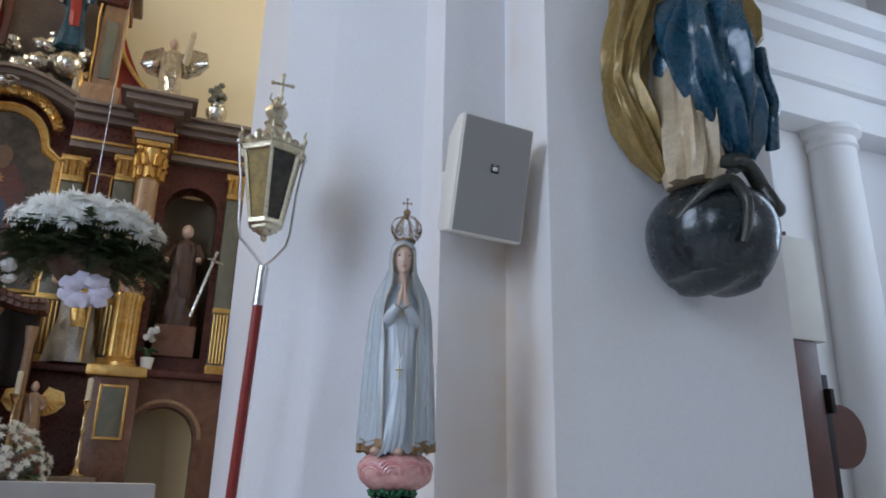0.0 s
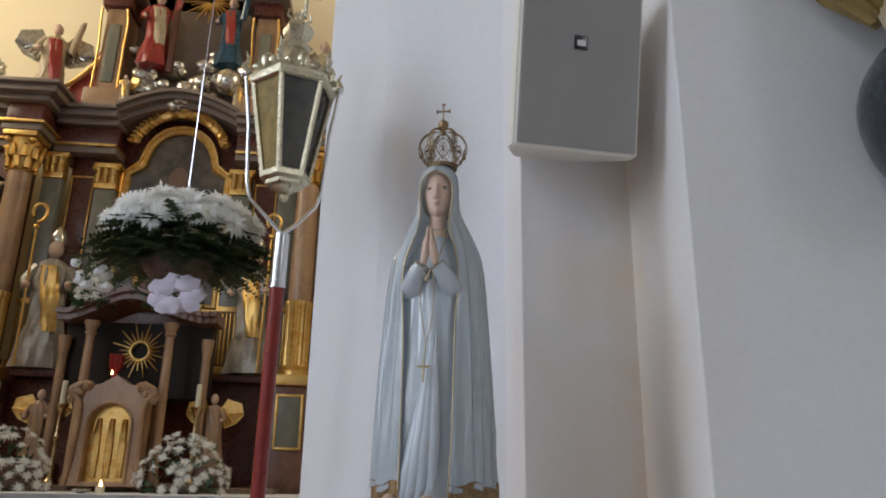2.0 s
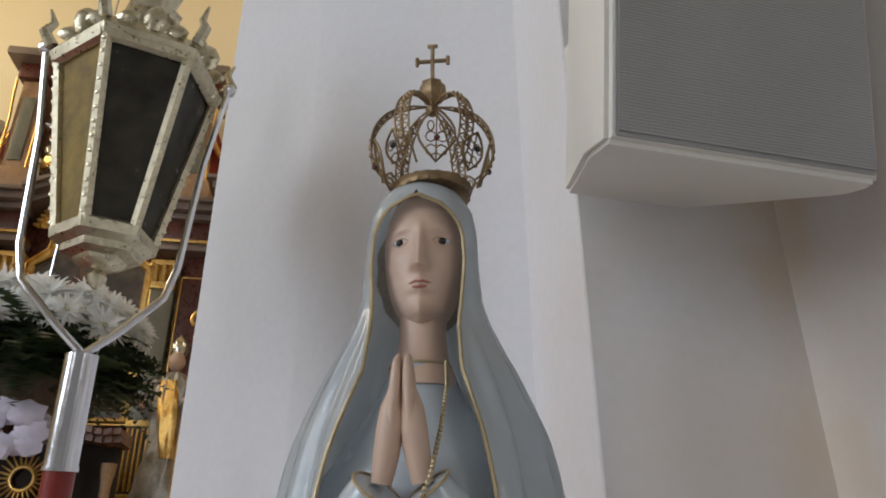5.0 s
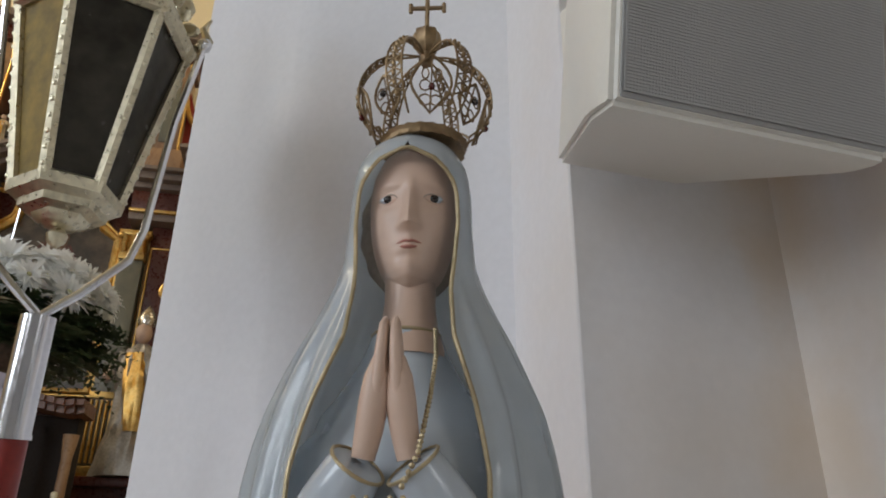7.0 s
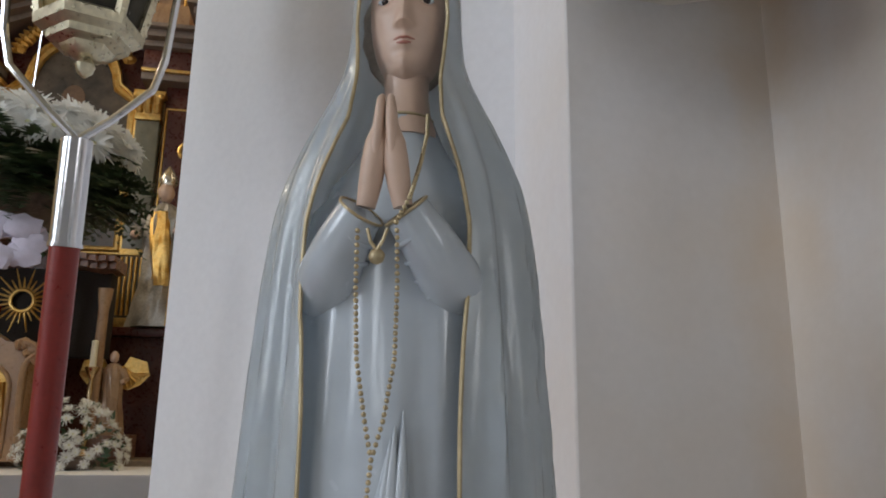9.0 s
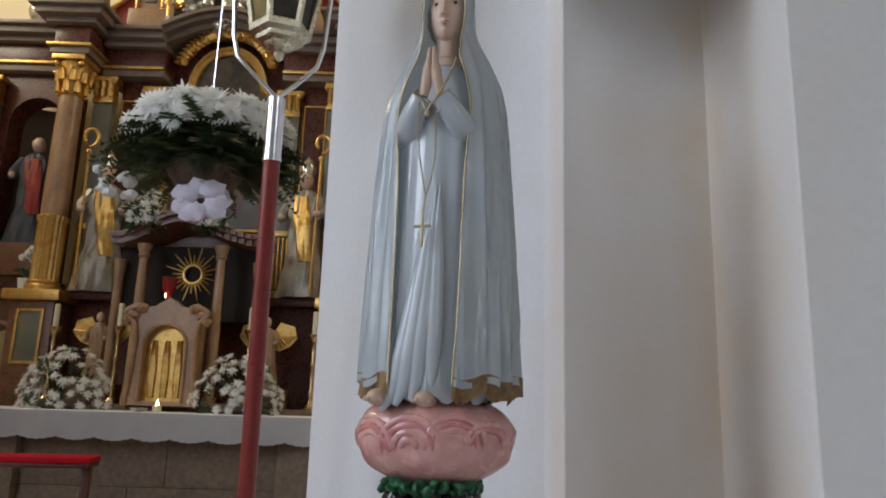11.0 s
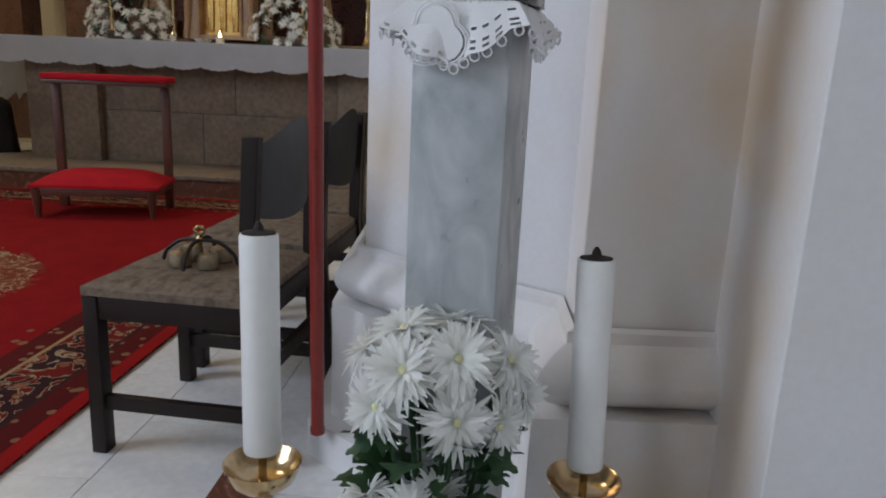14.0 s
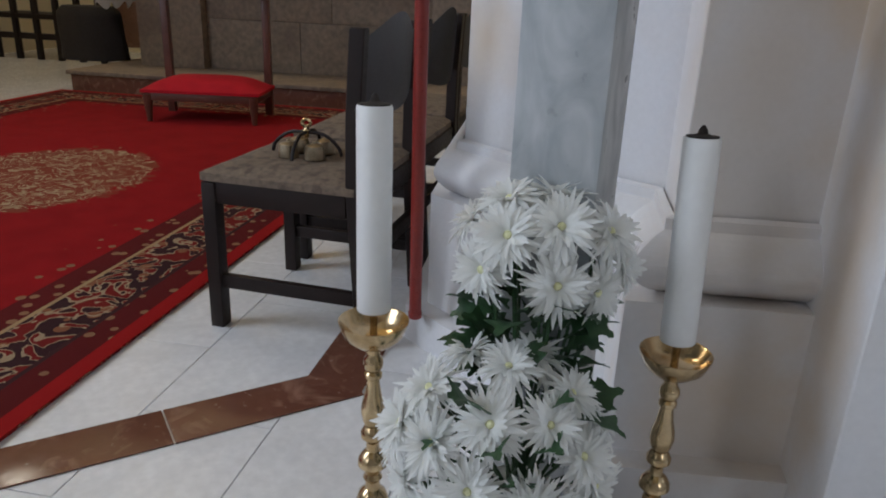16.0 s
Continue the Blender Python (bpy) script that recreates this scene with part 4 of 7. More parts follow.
crown = thing("crown", "tarnished gilt filigree crown with small stones and a cross", "crown")
crown.matrix_world = pose(SX + 0.0130, SY - 0.004, 1.7625, 0, 0, TURN) @ Matrix.Diagonal((1.08, 1.08, 1.16, 1))
bm = bmesh.new()
prof = [(0.0222, 0.0), (0.0238, -0.0002), (0.0232, 0.0012), (0.0236, 0.0030), (0.0250, 0.0048), (0.0238, 0.0052)]
t = bmesh.new()
add_lathe(t, prof, 48, lobes=24, lobe=0.02)
merge(bm, t)
part("band", bm, FILIGREE, crown)
for k in range(8):
    a = 2 * math.pi * (k + 0.25) / 8
    bm = bmesh.new()
    ca, sa = math.cos(a), math.sin(a)
    def at(u, w, z):
        r = 0.0240 + 0.013 * math.sin(min(1, z / 0.035) * 1.5)
        ang = a + u
        return (r * math.cos(ang), r * math.sin(ang), z + w)
    big = k % 2 == 0
    h = 0.030 if big else 0.022
    outline = [at(0.33 * math.sin(math.pi * q / 8) * (1 if big else 0.8), 0, 0.008 + h * q / 8) for q in range(9)] + [at(-0.33 * math.sin(math.pi * q / 8) * (1 if big else 0.8), 0, 0.008 + h * q / 8) for q in range(8, 0, -1)]
    add_tube(bm, outline, 0.0008, 5, closed=True)
    for v in (-1, 1):
        for z0, rr in ((0.014, 0.12), (0.021, 0.10), (0.027, 0.06)):
            if z0 < 0.006 + h * 0.8:
                add_tube(bm, [at(v * (0.10 + rr * 0.9 * math.cos(w)), 0.0034 * math.sin(w), z0) for w in [2 * math.pi * q / 8 for q in range(8)]], 0.0005, 4, closed=True)
    add_tube(bm, [at(0, 0, 0.008), at(0, 0, 0.008 + h)], 0.0006, 4)
    part("leaf", bm, FILIGREE, crown)
for k in range(6):
    a = 2 * math.pi * (k + 0.15) / 6
    bm = bmesh.new()
    arc = []
    for q in range(15):
        u = q / 14
        w = -0.85 + u * 2.37
        r = 0.0395 * max(0.0, math.cos(w)) ** (0.72 if w > 0 else 1.0) if u < 0.97 else 0.004
        arc.append((r, 0.033 + 0.0305 * math.sin(w)))
    for off in (-0.12, 0.12):
        add_tube(bm, [(max(r, 0.003) * math.cos(a + off * (1 if r > 0.01 else 0.3)), max(r, 0.003) * math.sin(a + off * (1 if r > 0.01 else 0.3)), z) for r, z in arc], 0.0007, 5)
    for q in range(2, 13):
        r, z = arc[q]
        w = 0.12 * (1 if r > 0.01 else 0.3)
        r2, z2 = arc[q + 1]
        add_tube(bm, [(r * math.cos(a - w), r * math.sin(a - w), z), (r2 * math.cos(a + w), r2 * math.sin(a + w), z2)], 0.0005, 4)
        add_tube(bm, [(r * math.cos(a + w), r * math.sin(a + w), z), (r2 * math.cos(a - w), r2 * math.sin(a - w), z2)], 0.0005, 4)
        add_ball(bm, (r * math.cos(a), r * math.sin(a), z), (0.0014, 0.0014, 0.0022), 0, 6)
    part("arch", bm, FILIGREE, crown)
bm = bmesh.new()
add_lathe(bm, [(0.003, 0.058), (0.0045, 0.062), (0.003, 0.066), (0.0075, 0.070), (0.0085, 0.075), (0.0078, 0.080), (0.003, 0.084)], 16, lobes=8, lobe=0.08)
part("orb", bm, FILIGREE, crown)
bm = bmesh.new()
add_tube(bm, [(0, 0, 0.083), (0, 0, 0.110)], 0.0015, 6)
add_tube(bm, [(-0.0095, 0, 0.099), (0.0095, 0, 0.099)], 0.0015, 6)
for p in ((-0.0095, 0.099), (0.0095, 0.099), (0, 0.110)):
    for s in (-1, 0, 1):
        add_ball(bm, (p[0] + (s * 0.0022 if p[0] == 0 else math.copysign(0.001, p[0])), 0, p[1] + (s * 0.0022 if p[0] else 0.001)), 0.0016, 0, 6)
part("cross", bm, FILIGREE, crown)
STONE_R = mat("dark_red_glass_stone", (0.10, 0.02, 0.015), 0.15)
for k in range(8):
    a = 2 * math.pi * (k + 0.25) / 8
    bm = bmesh.new()
    add_ball(bm, (0.0362 * math.cos(a), 0.0362 * math.sin(a), 0.019), 0.0019, 0, 8)
    part("stone", bm, (STONE_R, DARKEYE)[k % 2], crown)

rosary = thing("rosary", "thin gilt bead rosary with a small cross hanging on the statue", "rosary")
rosary.matrix_world = pose(SX + 0.007, SY - 0.003, 1.21, 0, 0, TURN)
bm = bmesh.new()
rows_ = [[(0.0165, -0.0150, 0.4340), (0.0185, -0.0330, 0.415), (0.0175, -0.0530, 0.390), (0.0150, -0.0770, 0.362), (0.008, -0.0830, 0.345)],
         [(-0.010, -0.084, 0.343), (-0.011, -0.078, 0.315), (-0.010, -0.074, 0.28), (-0.005, -0.073, 0.250), (-0.001, -0.074, 0.232)],
         [(0.010, -0.084, 0.343), (0.010, -0.078, 0.315), (0.009, -0.074, 0.28), (0.004, -0.073, 0.250), (-0.001, -0.074, 0.232)],
         [(-0.001, -0.074, 0.232), (-0.003, -0.075, 0.208)]]
for row in rows_:
    for a, b in zip(row, row[1:]):
        n = max(2, int((Vector(b) - Vector(a)).length / 0.0032))
        for q in range(n):
            add_ball(bm, Vector(a).lerp(Vector(b), q / n), 0.0014, 0, 6)
tagged(part("bead_string", bm, TRIM, rosary), kind="stuff")
bm = bmesh.new()
add_tube(bm, [(-0.003, -0.0765, 0.208), (-0.003, -0.0765, 0.170)], 0.0019, 6)
add_tube(bm, [(-0.013, -0.0765, 0.194), (0.007, -0.0765, 0.194)], 0.0019, 6)
part("cross", bm, TRIM, rosary)
bm = bmesh.new()
add_ball(bm, (0.0, -0.083, 0.330), (0.0042, 0.0028, 0.0042), 0, 12)
for s in (-1, 1):
    add_tube(bm, [(s * 0.005, -0.084, 0.344), (s * 0.003, -0.085, 0.337), (0, -0.084, 0.333)], 0.0010, 6)
part("brooch", bm, TRIM, rosary)


# ---------- processional lantern on its pole ----------
lantern = thing("processional_lantern", "silver processional lantern on a dark red pole leaning by the pier", "lantern")
FOOT, FORK = Vector((-0.348, 0.63, 0.103)), Vector((-0.312, 0.435, 1.755))
JOINT = FOOT.lerp(FORK, 0.928)
bm = bmesh.new()
add_tube(bm, [FOOT, FOOT.lerp(FORK, 0.5), JOINT], 0.0155, 18)
add_tube(bm, [FOOT, FOOT.lerp(FORK, 0.008)], 0.0175, 18)
part("pole", bm, REDWOOD, lantern)
bm = bmesh.new()
add_tube(bm, [JOINT, FORK], 0.0165, 20)
add_tube(bm, [JOINT, JOINT.lerp(FORK, 0.04)], 0.0178, 20)
part("chrome_sleeve", bm, STEEL, lantern)
LC = Vector((-0.318, 0.447, 0))
for s in (-1, 1):
    bm = bmesh.new()
    d = Vector((math.cos(0.25), math.sin(0.25), 0)) * s
    pts = [FORK, FORK + d * 0.03 + Vector((0, 0, 0.028)), LC + d * 0.074 + Vector((0, 0, 1.835)), LC + d * 0.084 + Vector((0, 0, 1.875)), LC + d * 0.094 + Vector((0, 0, 2.02)), LC + d * 0.112 + Vector((0, 0, 2.145))]
    add_tube(bm, pts, 0.0045, 8)
    add_ball(bm, pts[-1], 0.010, 0, 8)
    part("fork_arm", bm, STEEL, lantern)


def hexa(r, z, off=0.35):
    return [Vector((r * math.cos(off + k * math.pi / 3), r * math.sin(off + k * math.pi / 3), z)) + LC for k in range(6)]


lo6, hi6 = hexa(0.052, 1.897), hexa(0.094, 2.125)
for k in range(6):
    bm = bmesh.new()
    add_tube(bm, [lo6[k], hi6[k]], 0.0070, 6)
    for q in range(13):
        add_ball(bm, lo6[k].lerp(hi6[k], (q + 0.5) / 13) + (hi6[k] - LC - Vector((0, 0, 2.125))) * 0.05, 0.0036, 0, 6)
    part("corner_post", bm, LANTERNMETAL, lantern)
    bm = bmesh.new()
    a, b, c, e = lo6[k], lo6[(k + 1) % 6], hi6[(k + 1) % 6], hi6[k]
    inn = LC + Vector((0, 0, 2.01))
    q4 = [p + (inn - p) * 0.02 for p in (a, b, c, e)]
    vs = [bm.verts.new(p) for p in q4]
    bm.faces.new(vs)
    bmesh.ops.solidify(bm, geom=bm.faces, thickness=0.003)
    # The left front pane carries a painted yellow reflection.
    part("pane", bm, PANEREFLECTION if k in (3,) else SMOKEGLASS, lantern)
    for p, q, r in ((a, b, 0.0065), (e, c, 0.0095)):
        bm = bmesh.new()
        add_tube(bm, [p, q], r, 8)
        part("rail", bm, LANTERNMETAL, lantern)
bm = bmesh.new()
def hex_loft(bm, prof):
    prev = None
    for r, z in prof:
        ring = [bm.verts.new(p) for p in hexa(r, z)]
        if prev:
            for k in range(6):
                bm.faces.new((prev[k], prev[(k + 1) % 6], ring[(k + 1) % 6], ring[k]))
        else:
            bm.faces.new(ring)
        prev = ring
    bm.faces.new(prev)
hex_loft(bm, [(0.012, 1.858), (0.026, 1.864), (0.030, 1.870), (0.044, 1.874), (0.046, 1.882), (0.058, 1.888), (0.060, 1.900), (0.053, 1.905)])
add_lathe(bm, [(0.003, 1.836), (0.009, 1.842), (0.011, 1.850), (0.006, 1.858), (0.016, 1.864)], 14, 0, Matrix.Translation(LC))
part("lower_cup", bm, LANTERNMETAL, lantern)
bm = bmesh.new()
hex_loft(bm, [(0.090, 2.118), (0.102, 2.122), (0.107, 2.134), (0.100, 2.146), (0.080, 2.165), (0.050, 2.190), (0.033, 2.215), (0.028, 2.235)])
part("roof", bm, LANTERNMETAL, lantern)
for k in range(6):
    bm = bmesh.new()
    p = hexa(0.105, 2.142)[k]
    d = (p - LC - Vector((0, 0, 2.142))).normalized()
    add_tube(bm, [p, p + d * 0.012 + Vector((0, 0, 0.020)), p + d * 0.004 + Vector((0, 0, 0.036)), p + d * 0.012 + Vector((0, 0, 0.055))], 0.008, 7, taper=[1, 0.9, 0.6, 0.2])
    part("crest_horn", bm, LANTERNMETAL, lantern)
    bm = bmesh.new()
    m1 = (hexa(0.100, 2.146)[k] + hexa(0.100, 2.146)[(k + 1) % 6]) / 2
    for w, h in ((-0.028, 0.018), (0, 0.034), (0.028, 0.018)):
        sd = (hexa(0.100, 0)[(k + 1) % 6] - hexa(0.100, 0)[k]).normalized()
        bm = bmesh.new()
        add_ball(bm, m1 + sd * w + Vector((0, 0, h * 0.5)), (0.014, 0.006, h * 0.6), 0, 8, rough=0.4, seed=w * 50)
        part("crest_leaf", bm, LANTERNMETAL, lantern)
bm = bmesh.new()
add_lathe(bm, [(0.030, 2.230), (0.036, 2.240), (0.020, 2.250), (0.031, 2.268), (0.036, 2.285), (0.030, 2.300), (0.012, 2.310), (0.008, 2.325), (0.013, 2.333), (0.004, 2.342)], 18, 0, Matrix.Translation(LC), lobes=6, lobe=0.08)
for k in range(4):
    a = k * math.pi / 2 + 0.4
    add_tube(bm, [LC + Vector((0.010 * math.cos(a), 0.010 * math.sin(a), 2.31)), LC + Vector((0.030 * math.cos(a), 0.030 * math.sin(a), 2.325)), LC + Vector((0.026 * math.cos(a), 0.026 * math.sin(a), 2.345))], 0.004, 6, taper=[1, 0.8, 0.3])
part("finial", bm, LANTERNMETAL, lantern)
bm = bmesh.new()
cx = LC + Vector((0.012, 0.012, 0))
add_tube(bm, [cx + Vector((0, 0, 2.335)), cx + Vector((0, 0, 2.432))], 0.0048, 8)
add_tube(bm, [cx + Vector((-0.033, 0, 2.397)), cx + Vector((0.033, 0, 2.397))], 0.0048, 8)
for p in ((-0.033, 2.397), (0.033, 2.397), (0, 2.432)):
    add_ball(bm, cx + Vector((p[0], 0, p[1])), 0.0075, 0, 8)
part("cross", bm, LANTERNMETAL, lantern)

# ---------- loudspeaker ----------
speaker = thing("loudspeaker", "cream wall loudspeaker with grey mesh front on the pier", "speaker")
speaker.matrix_world = pose(0.262, 0.020, 1.985, 13, 0, 6)
bm = bmesh.new()
t = bmesh.new()
prev = None
for y, kx, kz in ((0.0, 0.119, 0.172), (0.008, 0.121, 0.174), (0.035, 0.120, 0.173), (0.195, 0.066, 0.150), (0.20, 0.062, 0.146)):
    ring = [t.verts.new((sx * kx, y, sz * kz)) for sx, sz in ((-1, -1), (1, -1), (1, 1), (-1, 1))]
    if prev:
        for k in range(4):
            t.faces.new((prev[k], prev[(k + 1) % 4], ring[(k + 1) % 4], ring[k]))
    else:
        t.faces.new(ring)
    prev = ring
t.faces.new(prev)
bmesh.ops.bevel(t, geom=t.edges, offset=0.004, segments=2, affect='EDGES')
merge(bm, t)
part("case", bm, SPEAKERWHITE, speaker)
bm = bmesh.new()
add_box(bm, (-0.114, -0.002, -0.168), (0.116, 0.008, 0.170), 0.004)
part("backing", bm, GRILLE, speaker)
bm = bmesh.new()
NV, NH = 92, 132
for i in range(NV):
    x = -0.111 + 0.224 * i / (NV - 1)
    add_box(bm, (x - 0.0008, -0.0036, -0.164), (x + 0.0008, -0.0026, 0.166))
for j in range(NH):
    z = -0.163 + 0.328 * j / (NH - 1)
    add_box(bm, (-0.111, -0.0040, z - 0.0008), (0.113, -0.0030, z + 0.0008))
part("mesh_grille", bm, GRILLE, speaker)
bm = bmesh.new()
add_box(bm, (-0.015, -0.007, 0.016), (0.011, -0.004, 0.042), 0.001)
plate = part("badge", bm, BLACKPAINT, speaker, "small dark badge")
bm = bmesh.new()
add_box(bm, (-0.010, -0.0085, 0.022), (0.006, -0.007, 0.033), 0.001)
part("bar", bm, LETTER, plate)
bm = bmesh.new()
add_box(bm, (-0.04, 0.205, -0.05), (0.04, 0.275, 0.05), 0.004)
part("bracket", bm, SPEAKERWHITE, speaker)

# ---------- statue on the globe, on the side wall ----------
def drape(bm, rows, mi, seg=40, folds=7, depth=0.12, phase=0.0, m=None):
    """Closed draped form from rows of (z, cx, cy, rx, ry)."""
    t = bmesh.new()
    prev = None
    for z, cx, cy, rx, ry in rows:
        ring = []
        for i in range(seg):
            a = 2 * math.pi * i / seg
            k = 1 + depth * (math.sin(folds * a + phase + z * 7) + 0.5 * math.sin((2 * folds + 1) * a - z * 9))
            ring.append(t.verts.new((cx + rx * math.cos(a) * k, cy + ry * math.sin(a) * k, z)))
        if prev:
            for i in range(seg):
                t.faces.new((prev[i], prev[(i + 1) % seg], ring[(i + 1) % seg], ring[i]))
        else:
            t.faces.new(ring)
        prev = ring
    t.faces.new(prev)
    merge(bm, t, mi, m)


def fine_rows(rows, n=36):
    zs = [r[0] for r in rows]
    out = []
    for q in range(n + 1):
        z = zs[0] + (zs[-1] - zs[0]) * q / n
        s = np.interp(z, zs, range(len(zs)))
        out.append((z, *[float(np.interp(s, range(len(rows)), [r[k] for r in rows])) for k in range(1, 5)]))
    return out


bm = bmesh.new()
# globe with a serpent coiled over it
t = bmesh.new()
bmesh.ops.create_uvsphere(t, u_segments=48, v_segments=32, radius=1)
for v in t.verts:
    z = v.co.z
    v.co = Vector((v.co.x * 0.232, v.co.y * 0.19, z * (0.155 if z > 0 else 0.205)))
    if v.co.z < -0.15:
        v.co.z = -0.15 + (v.co.z + 0.15) * 0.5 + 0.012 * math.sin(v.co.x * 40)
merge(bm, t, 0, Matrix.Translation((0.945, -0.14, 1.862)))
coil = [(0.735, -0.20, 1.86), (0.79, -0.275, 1.93), (0.86, -0.31, 1.955), (0.90, -0.325, 1.90), (0.885, -0.33, 1.82), (0.865, -0.325, 1.77)]
add_tube(bm, smooth_pts(coil), 0.019, 12, 1, taper=[0.5 + 0.5 * math.sin(math.pi * min(1, (i + 4) / 34)) for i in range(40)])
coil2 = [(0.80, -0.20, 2.00), (0.90, -0.27, 2.035), (1.00, -0.26, 2.045), (1.07, -0.25, 1.99), (1.09, -0.27, 1.93), (1.125, -0.26, 1.92), (1.14, -0.20, 1.955), (1.10, -0.15, 2.01)]
add_tube(bm, smooth_pts(coil2), 0.026, 12, 1, taper=[0.55 + 0.45 * math.sin(math.pi * min(1, (i + 6) / 46)) for i in range(52)])
# under-robe, blue mantle, gold cloak
drape(bm, fine_rows([(1.975, 0.815, -0.20, 0.085, 0.07), (2.03, 0.835, -0.19, 0.095, 0.085), (2.15, 0.835, -0.18, 0.085, 0.09), (2.30, 0.85, -0.16, 0.085, 0.09), (2.55, 0.90, -0.14, 0.10, 0.09), (2.75, 0.93, -0.13, 0.11, 0.09)]), 2, 48, 6, 0.16)
drape(bm, fine_rows([(2.05, 1.01, -0.22, 0.03, 0.04), (2.10, 0.985, -0.23, 0.075, 0.08), (2.18, 0.945, -0.235, 0.105, 0.11), (2.28, 0.905, -0.235, 0.135, 0.125), (2.42, 0.885, -0.225, 0.150, 0.13), (2.55, 0.905, -0.21, 0.140, 0.12), (2.66, 0.93, -0.18, 0.12, 0.11), (2.78, 0.95, -0.14, 0.10, 0.09)], 60), 3, 96, 7, 0.20, 0.8)
drape(bm, fine_rows([(2.03, 0.80, -0.10, 0.02, 0.03), (2.10, 0.755, -0.09, 0.05, 0.06), (2.20, 0.70, -0.09, 0.075, 0.07), (2.33, 0.650, -0.08, 0.070, 0.06), (2.45, 0.665, -0.09, 0.075, 0.065), (2.60, 0.71, -0.10, 0.085, 0.08), (2.78, 0.79, -0.11, 0.11, 0.09)], 44), 4, 64, 7, 0.20, 2.0)
# rolled edges of the cloak
add_tube(bm, smooth_pts([(1.08, -0.30, 2.09), (1.05, -0.33, 2.16), (1.07, -0.33, 2.22), (1.03, -0.34, 2.30), (1.05, -0.32, 2.40)]), 0.022, 10, 3)
drape(bm, fine_rows([(2.46, 1.10, -0.22, 0.02, 0.03), (2.50, 1.11, -0.22, 0.055, 0.06), (2.58, 1.10, -0.22, 0.06, 0.07), (2.66, 1.02, -0.20, 0.08, 0.08), (2.74, 0.97, -0.18, 0.08, 0.08)], 20), 4, 32, 5, 0.12, 1.0)
# upper body, child and head as plain forms
drape(bm, fine_rows([(2.70, 0.94, -0.14, 0.11, 0.09), (2.85, 0.93, -0.13, 0.12, 0.09), (2.98, 0.93, -0.12, 0.10, 0.08), (3.06, 0.93, -0.11, 0.04, 0.04)], 14), 3, 40, 5, 0.06)
add_ball(bm, (0.93, -0.12, 3.15), (0.075, 0.085, 0.10), 5, 20)
add_ball(bm, (1.08, -0.20, 2.76), (0.05, 0.05, 0.09), 5, 16)
add_ball(bm, (1.09, -0.20, 2.89), 0.05, 5, 16)
for v in bm.verts:
    v.co.x = 0.70 + (v.co.x - 0.70) * 0.82
globe_madonna = link_mesh("wall_statue", bm, [GLOBE, SNAKE, PALEROBE, BLUEPAINT, OLDGOLD, SKIN])
tagged(globe_madonna, "painted statue in blue and gold robes on a dark globe", "statue")

# ---------- side aisle beyond the wall ----------
column = thing("aisle_column", "white plastered half column in the side aisle", "column", kind="structure")
bm = bmesh.new()
add_lathe(bm, [(0.24, -0.012), (0.24, 0.3), (0.21, 0.34), (0.205, 2.0), (0.19, 3.9)], 36, 0, Matrix.Translation((4.56, 2.30, 0)))
part("shaft", bm, PLASTER, column)
bm = bmesh.new()
add_lathe(bm, [(0.19, 3.90), (0.215, 3.92), (0.205, 3.95), (0.20, 4.0), (0.25, 4.04), (0.25, 4.09)], 36, 0, Matrix.Translation((4.56, 2.30, 0)))
part("capital", bm, PLASTER, column)
bm = bmesh.new()
for lo, hi in (((2.6, 2.14, 4.09), (5.5, 2.4, 4.42)), ((2.6, 2.08, 4.42), (5.5, 2.4, 4.50)), ((2.6, 2.10, 4.50), (5.5, 2.4, 4.82)), ((2.6, 1.98, 4.82), (5.5, 2.4, 4.95)), ((2.6, 1.88, 4.95), (5.5, 2.4, 5.14))):
    add_box(bm, lo, hi, 0.012)
tagged(link_mesh("cornice", bm, PLASTER), "white moulded plaster entablature over the aisle column", "cornice", kind="structure")

cab = thing("confessional", "dark brown wooden confessional end with a round panel", "confessional")
bm = bmesh.new()
add_box(bm, (2.50, 1.18, -0.012), (2.795, 1.24, 1.93), 0.008)
part("side_panel", bm, BROWNWOOD, cab)
bm = bmesh.new()
add_box(bm, (2.795, 1.20, -0.012), (2.86, 1.90, 1.76), 0.006)
part("front_panel", bm, DARKWOOD, cab)
bm = bmesh.new()
add_lathe(bm, [(0.165, -0.02), (0.17, -0.012), (0.17, 0.012), (0.165, 0.02)], 36, 0, Matrix.Translation((2.935, 1.23, 1.435)) @ Matrix.Rotation(math.pi / 2, 4, 'X'))
part("round_panel", bm, BROWNWOOD, cab)
bm = bmesh.new()
add_box(bm, (2.82, 1.16, 1.55), (2.85, 1.20, 1.68), 0.005)
part("catch", bm, DARKWOOD, cab)
bm = bmesh.new()
add_box(bm, (2.50, 1.17, 1.935), (2.86, 1.5, 2.53), 0.006)
hood = tagged(link_mesh("white_panel", bm, SPEAKERWHITE), "plain white panel standing on the confessional", "panel")
bm = bmesh.new()
add_ball(bm, (2.70, 1.22, 2.565), (0.012, 0.012, 0.014), 0, 10)
add_tube(bm, [(2.70, 1.22, 2.53), (2.70, 1.22, 2.565)], 0.006, 6)
tagged(link_mesh("wall_hook", bm, BROWNWOOD), "small dark hook on the white panel's edge", "hook")

